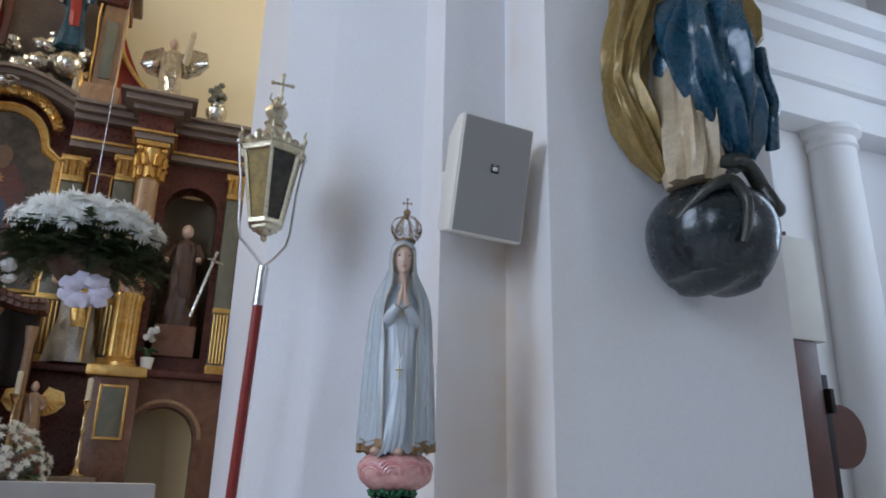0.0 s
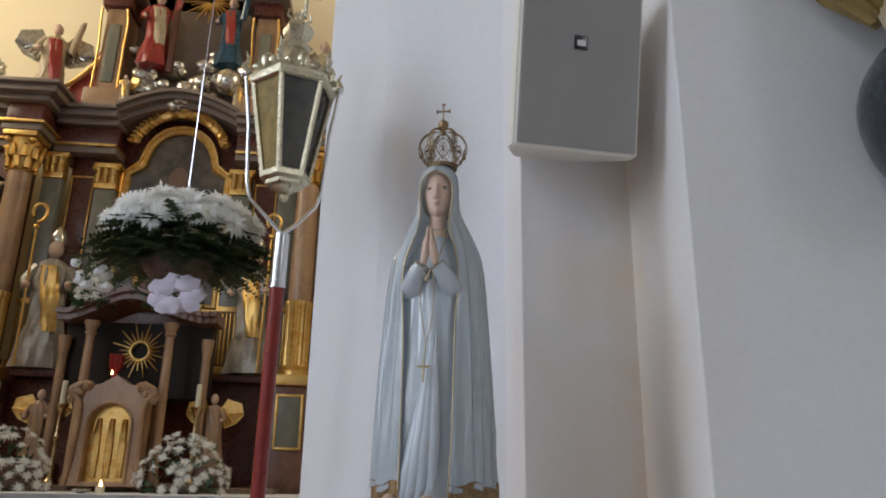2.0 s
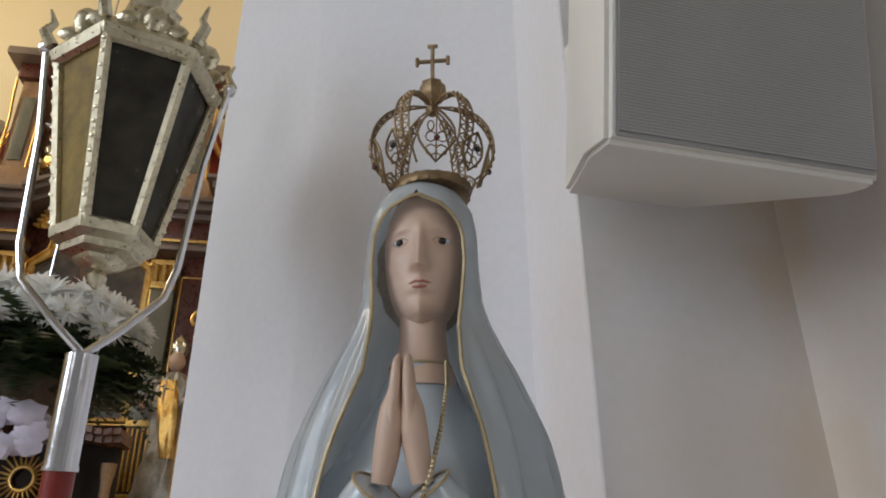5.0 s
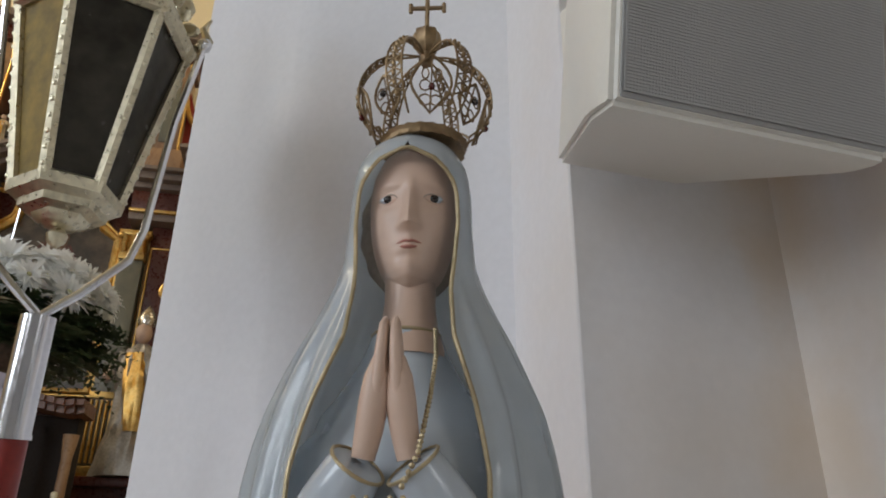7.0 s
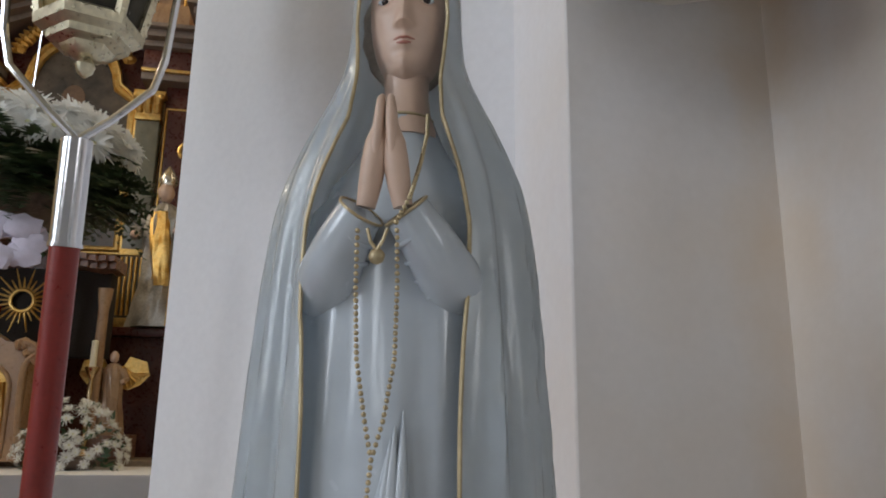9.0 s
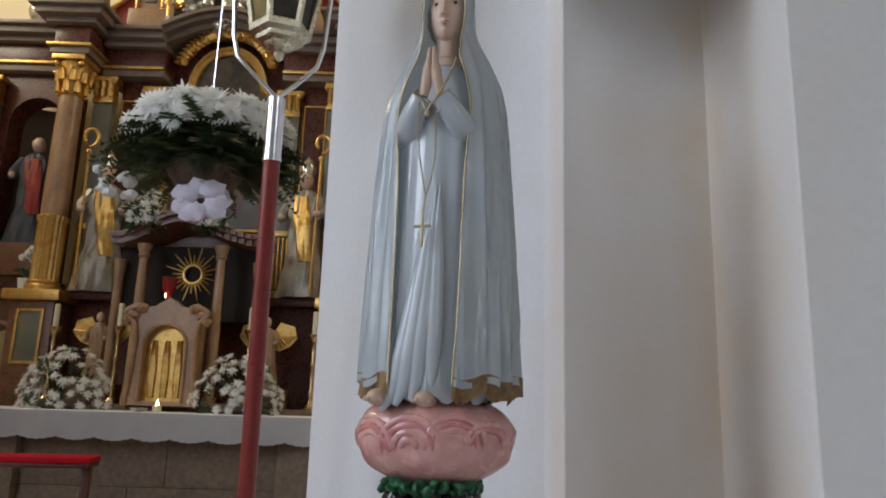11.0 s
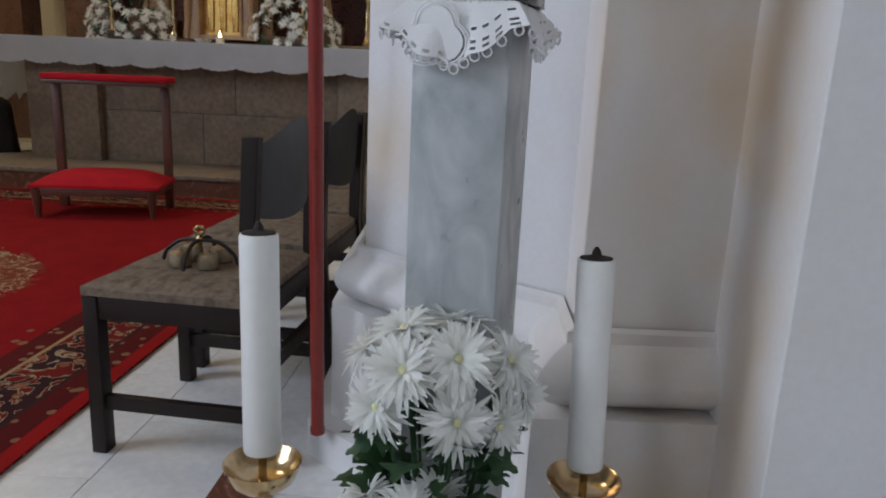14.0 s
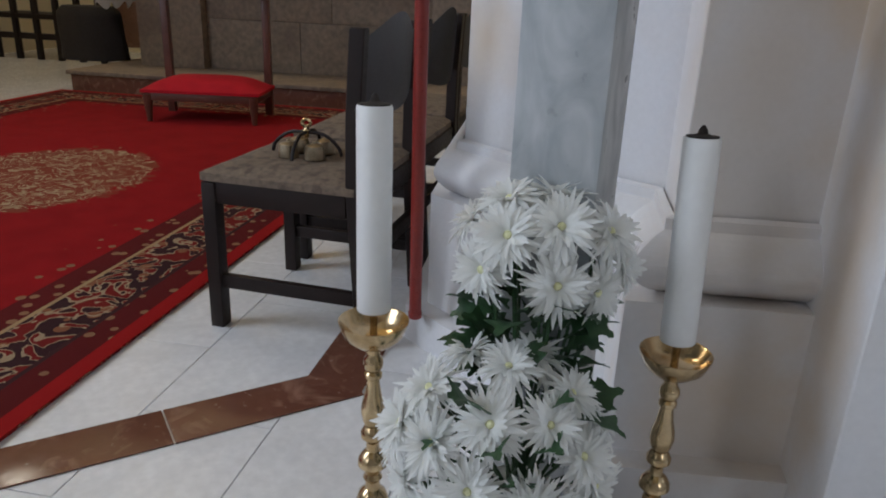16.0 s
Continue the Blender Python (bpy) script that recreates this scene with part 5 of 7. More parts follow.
# ---------- candlesticks, candles ----------
def candlestick(at, top):
    ob = thing("brass_candlestick", "turned polished brass candlestick with a wide drip dish on the floor", "candlestick", "candlesticks before the statue")
    ob.matrix_world = pose(*at)
    k = top / 0.40
    bm = bmesh.new()
    add_lathe(bm, [(0.062, 0.0), (0.062, 0.006), (0.045, 0.018), (0.026, 0.03), (0.020, 0.045)], 32)
    part("foot", bm, BRASS, ob)
    bm = bmesh.new()
    stem = [(0.020, 0.045), (0.013, 0.055), (0.016, 0.062), (0.024, 0.072), (0.027, 0.084), (0.022, 0.098), (0.013, 0.106), (0.012, 0.118), (0.016, 0.126), (0.013, 0.134), (0.017, 0.142), (0.0245, 0.150), (0.0235, 0.160), (0.017, 0.170), (0.011, 0.175), (0.0105, 0.188), (0.013, 0.194), (0.0190, 0.199), (0.0195, 0.207), (0.0150, 0.215), (0.0125, 0.219), (0.0165, 0.228), (0.0193, 0.242), (0.0178, 0.256), (0.0130, 0.275), (0.0102, 0.295), (0.0102, 0.299), (0.0140, 0.302), (0.0140, 0.308), (0.0105, 0.312), (0.0148, 0.318), (0.0158, 0.325), (0.0145, 0.332), (0.0105, 0.338), (0.0110, 0.345), (0.0150, 0.352)]
    add_lathe(bm, [(r, z * k) for r, z in stem], 28)
    part("stem", bm, BRASS, ob)
    bm = bmesh.new()
    add_lathe(bm, [(0.014, 0.350 * k), (0.030, 0.357 * k), (0.045, 0.370 * k), (0.053, 0.388 * k), (0.054, 0.393 * k), (0.051, 0.391 * k), (0.042, 0.376 * k), (0.026, 0.366 * k), (0.006, 0.363 * k)], 40)
    part("dish", bm, BRASS, ob)
    bm = bmesh.new()
    add_lathe(bm, [(0.006, 0.362 * k), (0.006, top + 0.012)], 10)
    part("spike", bm, BRASS, ob)
    return ob


def oil_candle(at, lean):
    ob = thing("oil_candle", "plain white oil candle with a dark metal burner on the candlestick", "candle", "candles before the statue")
    ob.matrix_world = pose(*at, *lean)
    bm = bmesh.new()
    add_lathe(bm, [(0.006, 0.0), (0.0245, 0.0), (0.0258, 0.002), (0.0258, 0.300), (0.0245, 0.3035), (0.020, 0.3035)], 32)
    part("tube", bm, WAX, ob)
    bm = bmesh.new()
    add_lathe(bm, [(0.021, 0.302), (0.0225, 0.303), (0.0225, 0.3055), (0.012, 0.307), (0.007, 0.309), (0.006, 0.314), (0.002, 0.320)], 20)
    part("burner", bm, DARKVOID, ob)
    return ob


candlestick((-0.263, -0.045, 0.0), 0.425)
candlestick((0.190, 0.020, 0.0), 0.400)
oil_candle((-0.262, -0.047, 0.436), (-3, -1, 0))
oil_candle((0.189, 0.018, 0.412), (-4, -1.5, 0))

# ---------- flower arrangement ----------
def mum_mesh(name, seed, radius=0.048, petals=(14, 22, 28, 30), droop=0.4):
    """Spider chrysanthemum: rings of narrow, cupped petals round a small heart."""
    rnd = random.Random(seed)
    bm = bmesh.new()
    for ring, n in enumerate(petals):
        f = (ring + 1) / len(petals)
        for k in range(n):
            a = 2 * math.pi * (k + rnd.uniform(-0.3, 0.3)) / n + ring
            L = radius * (0.42 + 0.62 * f) * rnd.uniform(0.74, 1.16)
            w = radius * 0.07 * rnd.uniform(0.8, 1.25)
            rise = (1.2 - 1.1 * f) + rnd.uniform(-0.25, 0.3)
            drop = droop * f * rnd.uniform(0.1, 1.5)
            ca, sa = math.cos(a), math.sin(a)
            prev = None
            for q in range(5):
                u = q / 4
                r = radius * 0.06 + L * u * math.cos(rise * (1 - 0.4 * u))
                z = radius * 0.10 + L * u * math.sin(rise) - drop * L * u * u
                ww = w * (0.55, 1.0, 1.15, 0.95, 0.22)[q]
                cup = ww * 0.5
                l_ = bm.verts.new((r * ca - ww * sa, r * sa + ww * ca, z + cup))
                m_ = bm.verts.new((r * ca, r * sa, z))
                r_ = bm.verts.new((r * ca + ww * sa, r * sa - ww * ca, z + cup))
                if prev:
                    bm.faces.new((prev[0], prev[1], m_, l_))
                    bm.faces.new((prev[1], prev[2], r_, m_))
                prev = (l_, m_, r_)
    for f in bm.faces:
        f.material_index = 0
    add_ball(bm, (0, 0, radius * 0.16), (radius * 0.13, radius * 0.13, radius * 0.10), 1, 10)
    me = bpy.data.meshes.new(name)
    bm.to_mesh(me)
    bm.free()
    me.materials.append(PETAL)
    me.materials.append(FLOWERHEART)
    me.shade_smooth()
    return me


def leaf_mesh(name, L=0.085, W=0.055, lobes=3, mat_=None):
    bm = bmesh.new()
    n = 14
    left, mid, right = [], [], []
    for q in range(n + 1):
        u = q / n
        w = W * 0.5 * math.sin(math.pi * min(1, u * 1.02)) ** 0.7 * (0.72 + 0.34 * math.cos(2 * math.pi * lobes * u))
        z = 0.16 * L * math.sin(u * 2.6)
        left.append(bm.verts.new((u * L + 0.15 * w, w, z + 0.25 * w)))
        mid.append(bm.verts.new((u * L, 0, z)))
        right.append(bm.verts.new((u * L + 0.15 * w, -w, z + 0.25 * w)))
    for q in range(n):
        bm.faces.new((left[q], mid[q], mid[q + 1], left[q + 1]))
        bm.faces.new((mid[q], right[q], right[q + 1], mid[q + 1]))
    me = bpy.data.meshes.new(name)
    bm.to_mesh(me)
    bm.free()
    me.materials.append(mat_ or LEAF)
    me.shade_smooth()
    return me


MUMS = [mum_mesh("flower", 10 + k, 0.046 + 0.004 * (k % 2), droop=0.25 + 0.15 * k) for k in range(3)]
LEAVES = [leaf_mesh("leaf", 0.075 + 0.015 * k, 0.05 + 0.008 * k) for k in range(3)]


def aim(p, d, spin=0.0, s=1.0):
    return Matrix.Translation(p) @ Vector(d).to_track_quat('Z', 'Y').to_matrix().to_4x4() @ Matrix.Rotation(spin, 4, 'Z') @ Matrix.Scale(s, 4)


arrangement = thing("flower_arrangement", "two-tier arrangement of white chrysanthemums with dark green leaves", "flowers")
rnd = random.Random(21)
VASE = Vector((-0.02, -0.12, 0))
bm = bmesh.new()
add_lathe(bm, [(0.05, 0.0), (0.075, 0.01), (0.085, 0.08), (0.07, 0.16), (0.055, 0.20), (0.06, 0.21)], 28, 0, Matrix.Translation(VASE))
part("vase", bm, mat("white_ceramic_vase", (0.7, 0.7, 0.68), 0.25), arrangement)
heads = []
def tier(centre, rx, ry, rz, n, tries=4000, gap=0.058, front=True):
    got = []
    for _ in range(tries):
        d = Vector((rnd.gauss(0, 1), rnd.gauss(-0.5, 1), rnd.gauss(0.25, 0.9))).normalized()
        if d.z < -0.45 or d.y > 0.75:
            continue
        p = Vector((centre[0] + d.x * rx, centre[1] + d.y * ry, centre[2] + d.z * rz))
        if all((p - q).length > gap for q, _ in got):
            got.append((p, d))
        if len(got) >= n:
            break
    return got
heads += tier((-0.022, -0.045, 0.555), 0.108, 0.075, 0.075, 16, gap=0.058)
heads += tier((-0.055, -0.150, 0.300), 0.135, 0.105, 0.135, 28, gap=0.062)
for p, d in heads:
    ob = new("flower", rnd.choice(MUMS))
    ob.parent = arrangement
    ob.matrix_local = aim(p, d + Vector((0, -0.35, 0.35)), rnd.uniform(0, 6), rnd.uniform(0.88, 1.12))
for k, (p, d) in enumerate(heads):
    bm = bmesh.new()
    add_tube(bm, smooth_pts([VASE + Vector((rnd.uniform(-0.02, 0.02), rnd.uniform(-0.02, 0.02), 0.19)), (VASE + p) / 2 + Vector((0, 0.02, 0.09)), p - d * 0.01], 4), 0.0026, 5)
    part("stem", bm, LEAF, arrangement)
for k in range(95):
    low = k < 40
    a = rnd.uniform(0, 2 * math.pi)
    if low:
        p = Vector((-0.055 + 0.09 * math.cos(a), -0.13 + 0.08 * math.sin(a), rnd.uniform(0.16, 0.40)))
    else:
        p = Vector((-0.025 + 0.045 * math.cos(a), -0.06 + 0.04 * math.sin(a), rnd.uniform(0.38, 0.50)))
    d = Vector((math.cos(a), math.sin(a), rnd.uniform(-0.3, 0.9))).normalized()
    ob = new("leaf", rnd.choice(LEAVES))
    ob.parent = arrangement
    ob.matrix_local = Matrix.Translation(p) @ d.to_track_quat('X', 'Z').to_matrix().to_4x4() @ Matrix.Rotation(rnd.uniform(-0.7, 0.7), 4, 'X') @ Matrix.Scale(rnd.uniform(0.65, 1.05), 4)

# ---------- chairs ----------
def chair():
    """Faces -x; near side at y = 0, far side at y = 0.46; origin on the floor below the back."""
    ob = thing("wooden_chair", "dark wooden chair with a worn patterned seat and padded back", "chair", "row of chairs")
    for y in (0.0, 0.44):
        bm = bmesh.new()
        add_box(bm, (-0.455, y - 0.021, 0.0), (-0.413, y + 0.021, 0.405), 0.004)
        part("leg", bm, DARKWOOD, ob)
        bm = bmesh.new()
        t = bmesh.new()
        pts = [(0.03, 0.0), (0.0, 0.42), (0.002, 0.60), (0.014, 0.80)]
        prev = None
        for x, z in pts:
            ring = [t.verts.new((x + dx, y + dy, z)) for dx, dy in ((-0.021, -0.017), (0.021, -0.017), (0.021, 0.017), (-0.021, 0.017))]
            if prev:
                for k in range(4):
                    t.faces.new((prev[k], prev[(k + 1) % 4], ring[(k + 1) % 4], ring[k]))
            else:
                t.faces.new(ring)
            prev = ring
        t.faces.new(prev)
        bmesh.ops.bevel(t, geom=t.edges, offset=0.003, segments=1, affect='EDGES')
        merge(bm, t)
        part("back_post", bm, DARKWOOD, ob)
        bm = bmesh.new()
        add_box(bm, (-0.413, y - 0.011, 0.115), (0.015, y + 0.011, 0.152), 0.003)
        part("stretcher", bm, DARKWOOD, ob)
        bm = bmesh.new()
        add_box(bm, (-0.413, y - 0.016, 0.35), (-0.02, y + 0.016, 0.408), 0.003)
        part("seat_rail", bm, DARKWOOD, ob)
    for x in (-0.434, 0.0):
        bm = bmesh.new()
        add_box(bm, (x - 0.014, 0.017, 0.35), (x + 0.014, 0.423, 0.408), 0.003)
        part("seat_rail", bm, DARKWOOD, ob)
    bm = bmesh.new()
    add_box(bm, (0.006, 0.017, 0.215), (0.030, 0.423, 0.255), 0.003)
    part("stretcher", bm, DARKWOOD, ob)
    bm = bmesh.new()
    t = bmesh.new()
    bmesh.ops.create_grid(t, x_segments=18, y_segments=18, size=0.5)
    for v in t.verts:
        u = 1 - max(abs(v.co.x), abs(v.co.y)) * 2
        v.co = Vector((v.co.x * 0.462 - 0.225, v.co.y * 0.478 + 0.22, 0.428 + 0.020 * min(1, u * 3) ** 0.5 + 0.004 * noise.noise(v.co * 7)))
    g = bmesh.ops.extrude_face_region(t, geom=t.faces[:])
    for v in [x for x in g["geom"] if isinstance(x, bmesh.types.BMVert)]:
        v.co.z = 0.408
    merge(bm, t)
    part("seat", bm, SEATCLOTH, ob, "worn grey-brown patterned seat pad")
    bm = bmesh.new()
    t = bmesh.new()
    n, m_ = 18, 10
    gr = []
    for j in range(m_ + 1):
        row = []
        for i in range(n + 1):
            u, w = i / n, j / m_
            top = 0.775 + 0.055 * math.sin(math.pi * u) ** 1.5
            bot = 0.615 - 0.030 * math.sin(math.pi * u)
            z = bot + (top - bot) * w
            bow = 0.030 * math.sin(math.pi * u)
            row.append(t.verts.new((0.002 + (z - 0.6) * 0.06 + bow, 0.019 + 0.402 * u, z)))
        gr.append(row)
    for j in range(m_):
        for i in range(n):
            t.faces.new((gr[j][i], gr[j][i + 1], gr[j + 1][i + 1], gr[j + 1][i]))
    bmesh.ops.solidify(t, geom=t.faces, thickness=0.026)
    merge(bm, t)
    part("backrest", bm, BACKREST, ob, "dark padded backrest")
    return ob


first = chair()
first.matrix_world = pose(-0.505, 0.625, 0.0, 0, 0, -4) @ Matrix.Diagonal((0.90, 1, 1, 1))
copy_thing(first, pose(-0.475, 1.18, 0.0, 0, 0, -3))
copy_thing(first, pose(-0.46, 1.73, 0.0, 0, 0, -3))

bells = thing("altar_bells", "cluster of small brass hand bells on the chair seat", "bells")
bells.matrix_world = pose(-0.70, 0.82, 0.4515, 0, 0, 20)
for k in range(4):
    a = k * math.pi / 2 + 0.4
    bm = bmesh.new()
    add_lathe(bm, [(0.027, 0.0), (0.0275, 0.003), (0.0260, 0.012), (0.0255, 0.028), (0.0235, 0.035), (0.012, 0.039), (0.006, 0.041), (0.005, 0.046)], 22, 0, Matrix.Translation((0.052 * math.cos(a), 0.052 * math.sin(a), 0)))
    part("bell", bm, DULLBRASS, bells)
    bm = bmesh.new()
    b = a + math.pi / 4
    add_tube(bm, smooth_pts([(0.0, 0.0, 0.062), (0.05 * math.cos(b), 0.05 * math.sin(b), 0.058), (0.088 * math.cos(b), 0.088 * math.sin(b), 0.030), (0.098 * math.cos(b), 0.098 * math.sin(b), 0.004)], 4), 0.005, 7)
    part("arm", bm, DARKWOOD, bells)
bm = bmesh.new()
add_lathe(bm, [(0.006, 0.046), (0.008, 0.06), (0.010, 0.066), (0.005, 0.072), (0.004, 0.078)], 14)
ring = [(0.011 * math.cos(t), 0, 0.086 + 0.009 * math.sin(t)) for t in [2 * math.pi * q / 16 for q in range(16)]]
add_tube(bm, ring, 0.005, 7, closed=True)
part("handle", bm, BRASS, bells)

# ---------- kneeler ----------
kneeler = thing("kneeler", "wooden prayer kneeler with red velvet pads on the carpet", "kneeler")
kneeler.matrix_world = pose(-2.36, 3.42, 0.013, 0, 0, 10)
for x in (-0.33, 0.33):
    bm = bmesh.new()
    t = bmesh.new()
    add_box(t, (x - 0.024, 0.155, 0.0), (x + 0.024, 0.205, 0.775), 0.004)
    merge(bm, t)
    part("post", bm, BROWNWOOD, kneeler)
    bm = bmesh.new()
    add_lathe(bm, [(0.016, 0.0), (0.020, 0.05), (0.028, 0.13), (0.030, 0.17)], 12, 0, Matrix.Translation((x, -0.22, 0)))
    part("leg", bm, BROWNWOOD, kneeler)
    bm = bmesh.new()
    add_box(bm, (x - 0.02, -0.21, 0.13), (x + 0.02, 0.16, 0.175), 0.004)
    part("side_rail", bm, BROWNWOOD, kneeler)
for y in (-0.22, 0.16):
    bm = bmesh.new()
    add_box(bm, (-0.31, y - 0.015, 0.13), (0.31, y + 0.015, 0.175), 0.004)
    part("rail", bm, BROWNWOOD, kneeler)
bm = bmesh.new()
add_box(bm, (-0.37, 0.06, 0.775), (0.37, 0.28, 0.80), 0.006)
part("shelf", bm, BROWNWOOD, kneeler)
bm = bmesh.new()
add_box(bm, (-0.375, 0.05, 0.80), (0.375, 0.29, 0.838), 0.016)
part("arm_pad", bm, REDVELVET, kneeler, "red velvet arm pad")
bm = bmesh.new()
t = bmesh.new()
bmesh.ops.create_cube(t, size=1)
bmesh.ops.subdivide_edges(t, edges=t.edges, cuts=12, use_grid_fill=True)
for v in t.verts:
    u, w = v.co.x * 2, v.co.y * 2
    h = (1 - abs(u) ** 4) * (1 - abs(w) ** 4)
    v.co = Vector((v.co.x * 0.74, v.co.y * 0.42 - 0.03, 0.178 + (0.018 + 0.075 * h if v.co.z > 0 else 0)))
merge(bm, t)
part("knee_pad", bm, REDVELVET, kneeler, "rounded red velvet knee cushion")


# ---------- chancel: altar table ----------
altar = thing("stone_altar", "old brown stone altar table with recessed front panel", "altar")
bm = bmesh.new()
add_box(bm, (-3.62, 4.62, 0.16), (-3.05, 5.55, 1.02), 0.01)
part("pier", bm, ALTARSTONE, altar)
bm = bmesh.new()
add_box(bm, (-1.16, 4.62, 0.16), (-0.62, 5.55, 1.02), 0.01)
part("pier", bm, ALTARSTONE, altar)
rnd = random.Random(5)
z = 0.16
while z < 0.99:
    h = min(rnd.choice((0.42, 0.46, 0.40)), 1.02 - z)
    x = -3.05
    while x < -1.17:
        w = min(rnd.uniform(0.7, 1.1), -1.16 - x)
        if -1.16 - (x + w) < 0.2:
            w = -1.16 - x
        bm = bmesh.new()
        add_box(bm, (x + 0.0015, 4.70 + rnd.uniform(0, 0.006), z + 0.0015), (x + w - 0.0015, 5.5, z + h - 0.0015), 0.004)
        part("stone", bm, ALTARSTONE, altar)
        x += w
    z += h
bm = bmesh.new()
add_box(bm, (-3.85, 4.50, 1.02), (-0.45, 5.60, 1.085), 0.012)
part("table_slab", bm, ALTARSTONE, altar)

cloth = thing("altar_cloth", "white altar cloth with a scalloped lace border", "altar cloth")
bm = bmesh.new()
add_box(bm, (-3.86, 4.485, 1.087), (-0.44, 5.45, 1.093), 0.002)
part("top", bm, LINEN, cloth)
bm = bmesh.new()
n = 420
gr = []
for i in range(n + 1):
    x = -3.865 + 3.43 * i / n
    u = (x / 0.27) % 1
    hem = 0.918 - 0.022 * abs(math.sin(math.pi * u)) - 0.006 * abs(math.sin(math.pi * u * 5))
    col = []
    for j in range(9):
        zz = 1.091 + (hem - 1.091) * j / 8
        col.append(bm.verts.new((x, 4.482 - 0.006 * j / 8 * (1 + math.sin(x * 19)) - 0.004, zz)))
    gr.append(col)
for i in range(n):
    for j in range(8):
        bm.faces.new((gr[i][j], gr[i + 1][j], gr[i + 1][j + 1], gr[i][j + 1]))
bmesh.ops.solidify(bm, geom=bm.faces, thickness=0.003)
part("front_drop", bm, LINEN, cloth)
bm = bmesh.new()
gr = []
for i in range(41):
    y = 4.48 + 0.024 * i
    hem = 0.62 + 0.03 * math.sin(i * 0.9)
    gr.append([bm.verts.new((-3.868 - 0.016 * (1 + math.sin(i * 0.7)) * j / 6, y, 1.091 + (hem - 1.091) * j / 6)) for j in range(7)])
for i in range(40):
    for j in range(6):
        bm.faces.new((gr[i][j], gr[i + 1][j], gr[i + 1][j + 1], gr[i][j + 1]))
bmesh.ops.solidify(bm, geom=bm.faces, thickness=0.003)
part("side_drop", bm, LINEN, cloth)

bm = bmesh.new()
add_box(bm, (-3.2, 5.20, 1.087), (-0.9, 5.60, 1.135), 0.008)
tagged(link_mesh("gradine", bm, ALTARSTONE), "low brown stone shelf behind the altar table", "shelf")

block = thing("dark_stool", "low dark draped stool beside the altar", "stool")
bm = bmesh.new()
drape(bm, fine_rows([(0.163, -4.20, 4.85, 0.30, 0.22), (0.3, -4.20, 4.85, 0.29, 0.21), (0.55, -4.22, 4.85, 0.27, 0.20), (0.60, -4.22, 4.85, 0.22, 0.16)], 10), 0, 40, 6, 0.03)
part("cover", bm, DARKVOID, block)

stall = thing("choir_bench", "dark wooden bench by the chancel wall", "bench")
bm = bmesh.new()
add_box(bm, (-6.0, 5.75, 0.40), (-4.75, 6.2, 0.45), 0.006)
part("seat", bm, DARKWOOD, stall)
for k in range(6):
    bm = bmesh.new()
    add_box(bm, (-6.0 + 0.24 * k, 5.75, -0.012), (-5.95 + 0.24 * k, 5.80, 0.95), 0.004)
    part("post", bm, DARKWOOD, stall)
for zz in (0.2, 0.62, 0.78, 0.92):
    bm = bmesh.new()
    add_box(bm, (-6.0, 5.76, zz), (-4.75, 5.79, zz + 0.06), 0.004)
    part("rail", bm, DARKWOOD, stall)

# ---------- altarpiece ----------
XC = -2.28
ap = thing("altarpiece", "tall baroque altarpiece of dark marbled wood with gilded capitals", "altarpiece")


def ap_box(name, lo, hi, material, bevel=0.012, parent=ap, label=""):
    bm = bmesh.new()
    add_box(bm, lo, hi, bevel)
    return part(name, bm, material, parent, label)


def arch_outline(cx, half, z0, zs, n=14, rise=None):
    rise = half if rise is None else rise
    return [(cx - half, z0)] + [(cx - half * math.cos(math.pi * k / n), zs + rise * math.sin(math.pi * k / n)) for k in range(n + 1)] + [(cx + half, z0)]


def wall_with_arch(x0, x1, z0, z1, cx, half, zb, zs, y0, y1, n=14):
    """Panel with an arched opening right through."""
    bm = bmesh.new()
    add_box(bm, (x0, y0, z0), (cx - half, y1, z1))
    add_box(bm, (cx + half, y0, z0), (x1, y1, z1))
    if zb > z0:
        add_box(bm, (cx - half, y0, z0), (cx + half, y1, zb))
    for k in range(n):
        a0, a1 = math.pi * k / n, math.pi * (k + 1) / n
        xa, xb = cx - half * math.cos(a0), cx - half * math.cos(a1)
        za, zb2 = zs + half * math.sin(a0), zs + half * math.sin(a1)
        add_extrude(bm, [(xa, za), (xb, zb2), (xb, z1), (xa, z1)], y0, y1)
    return bm


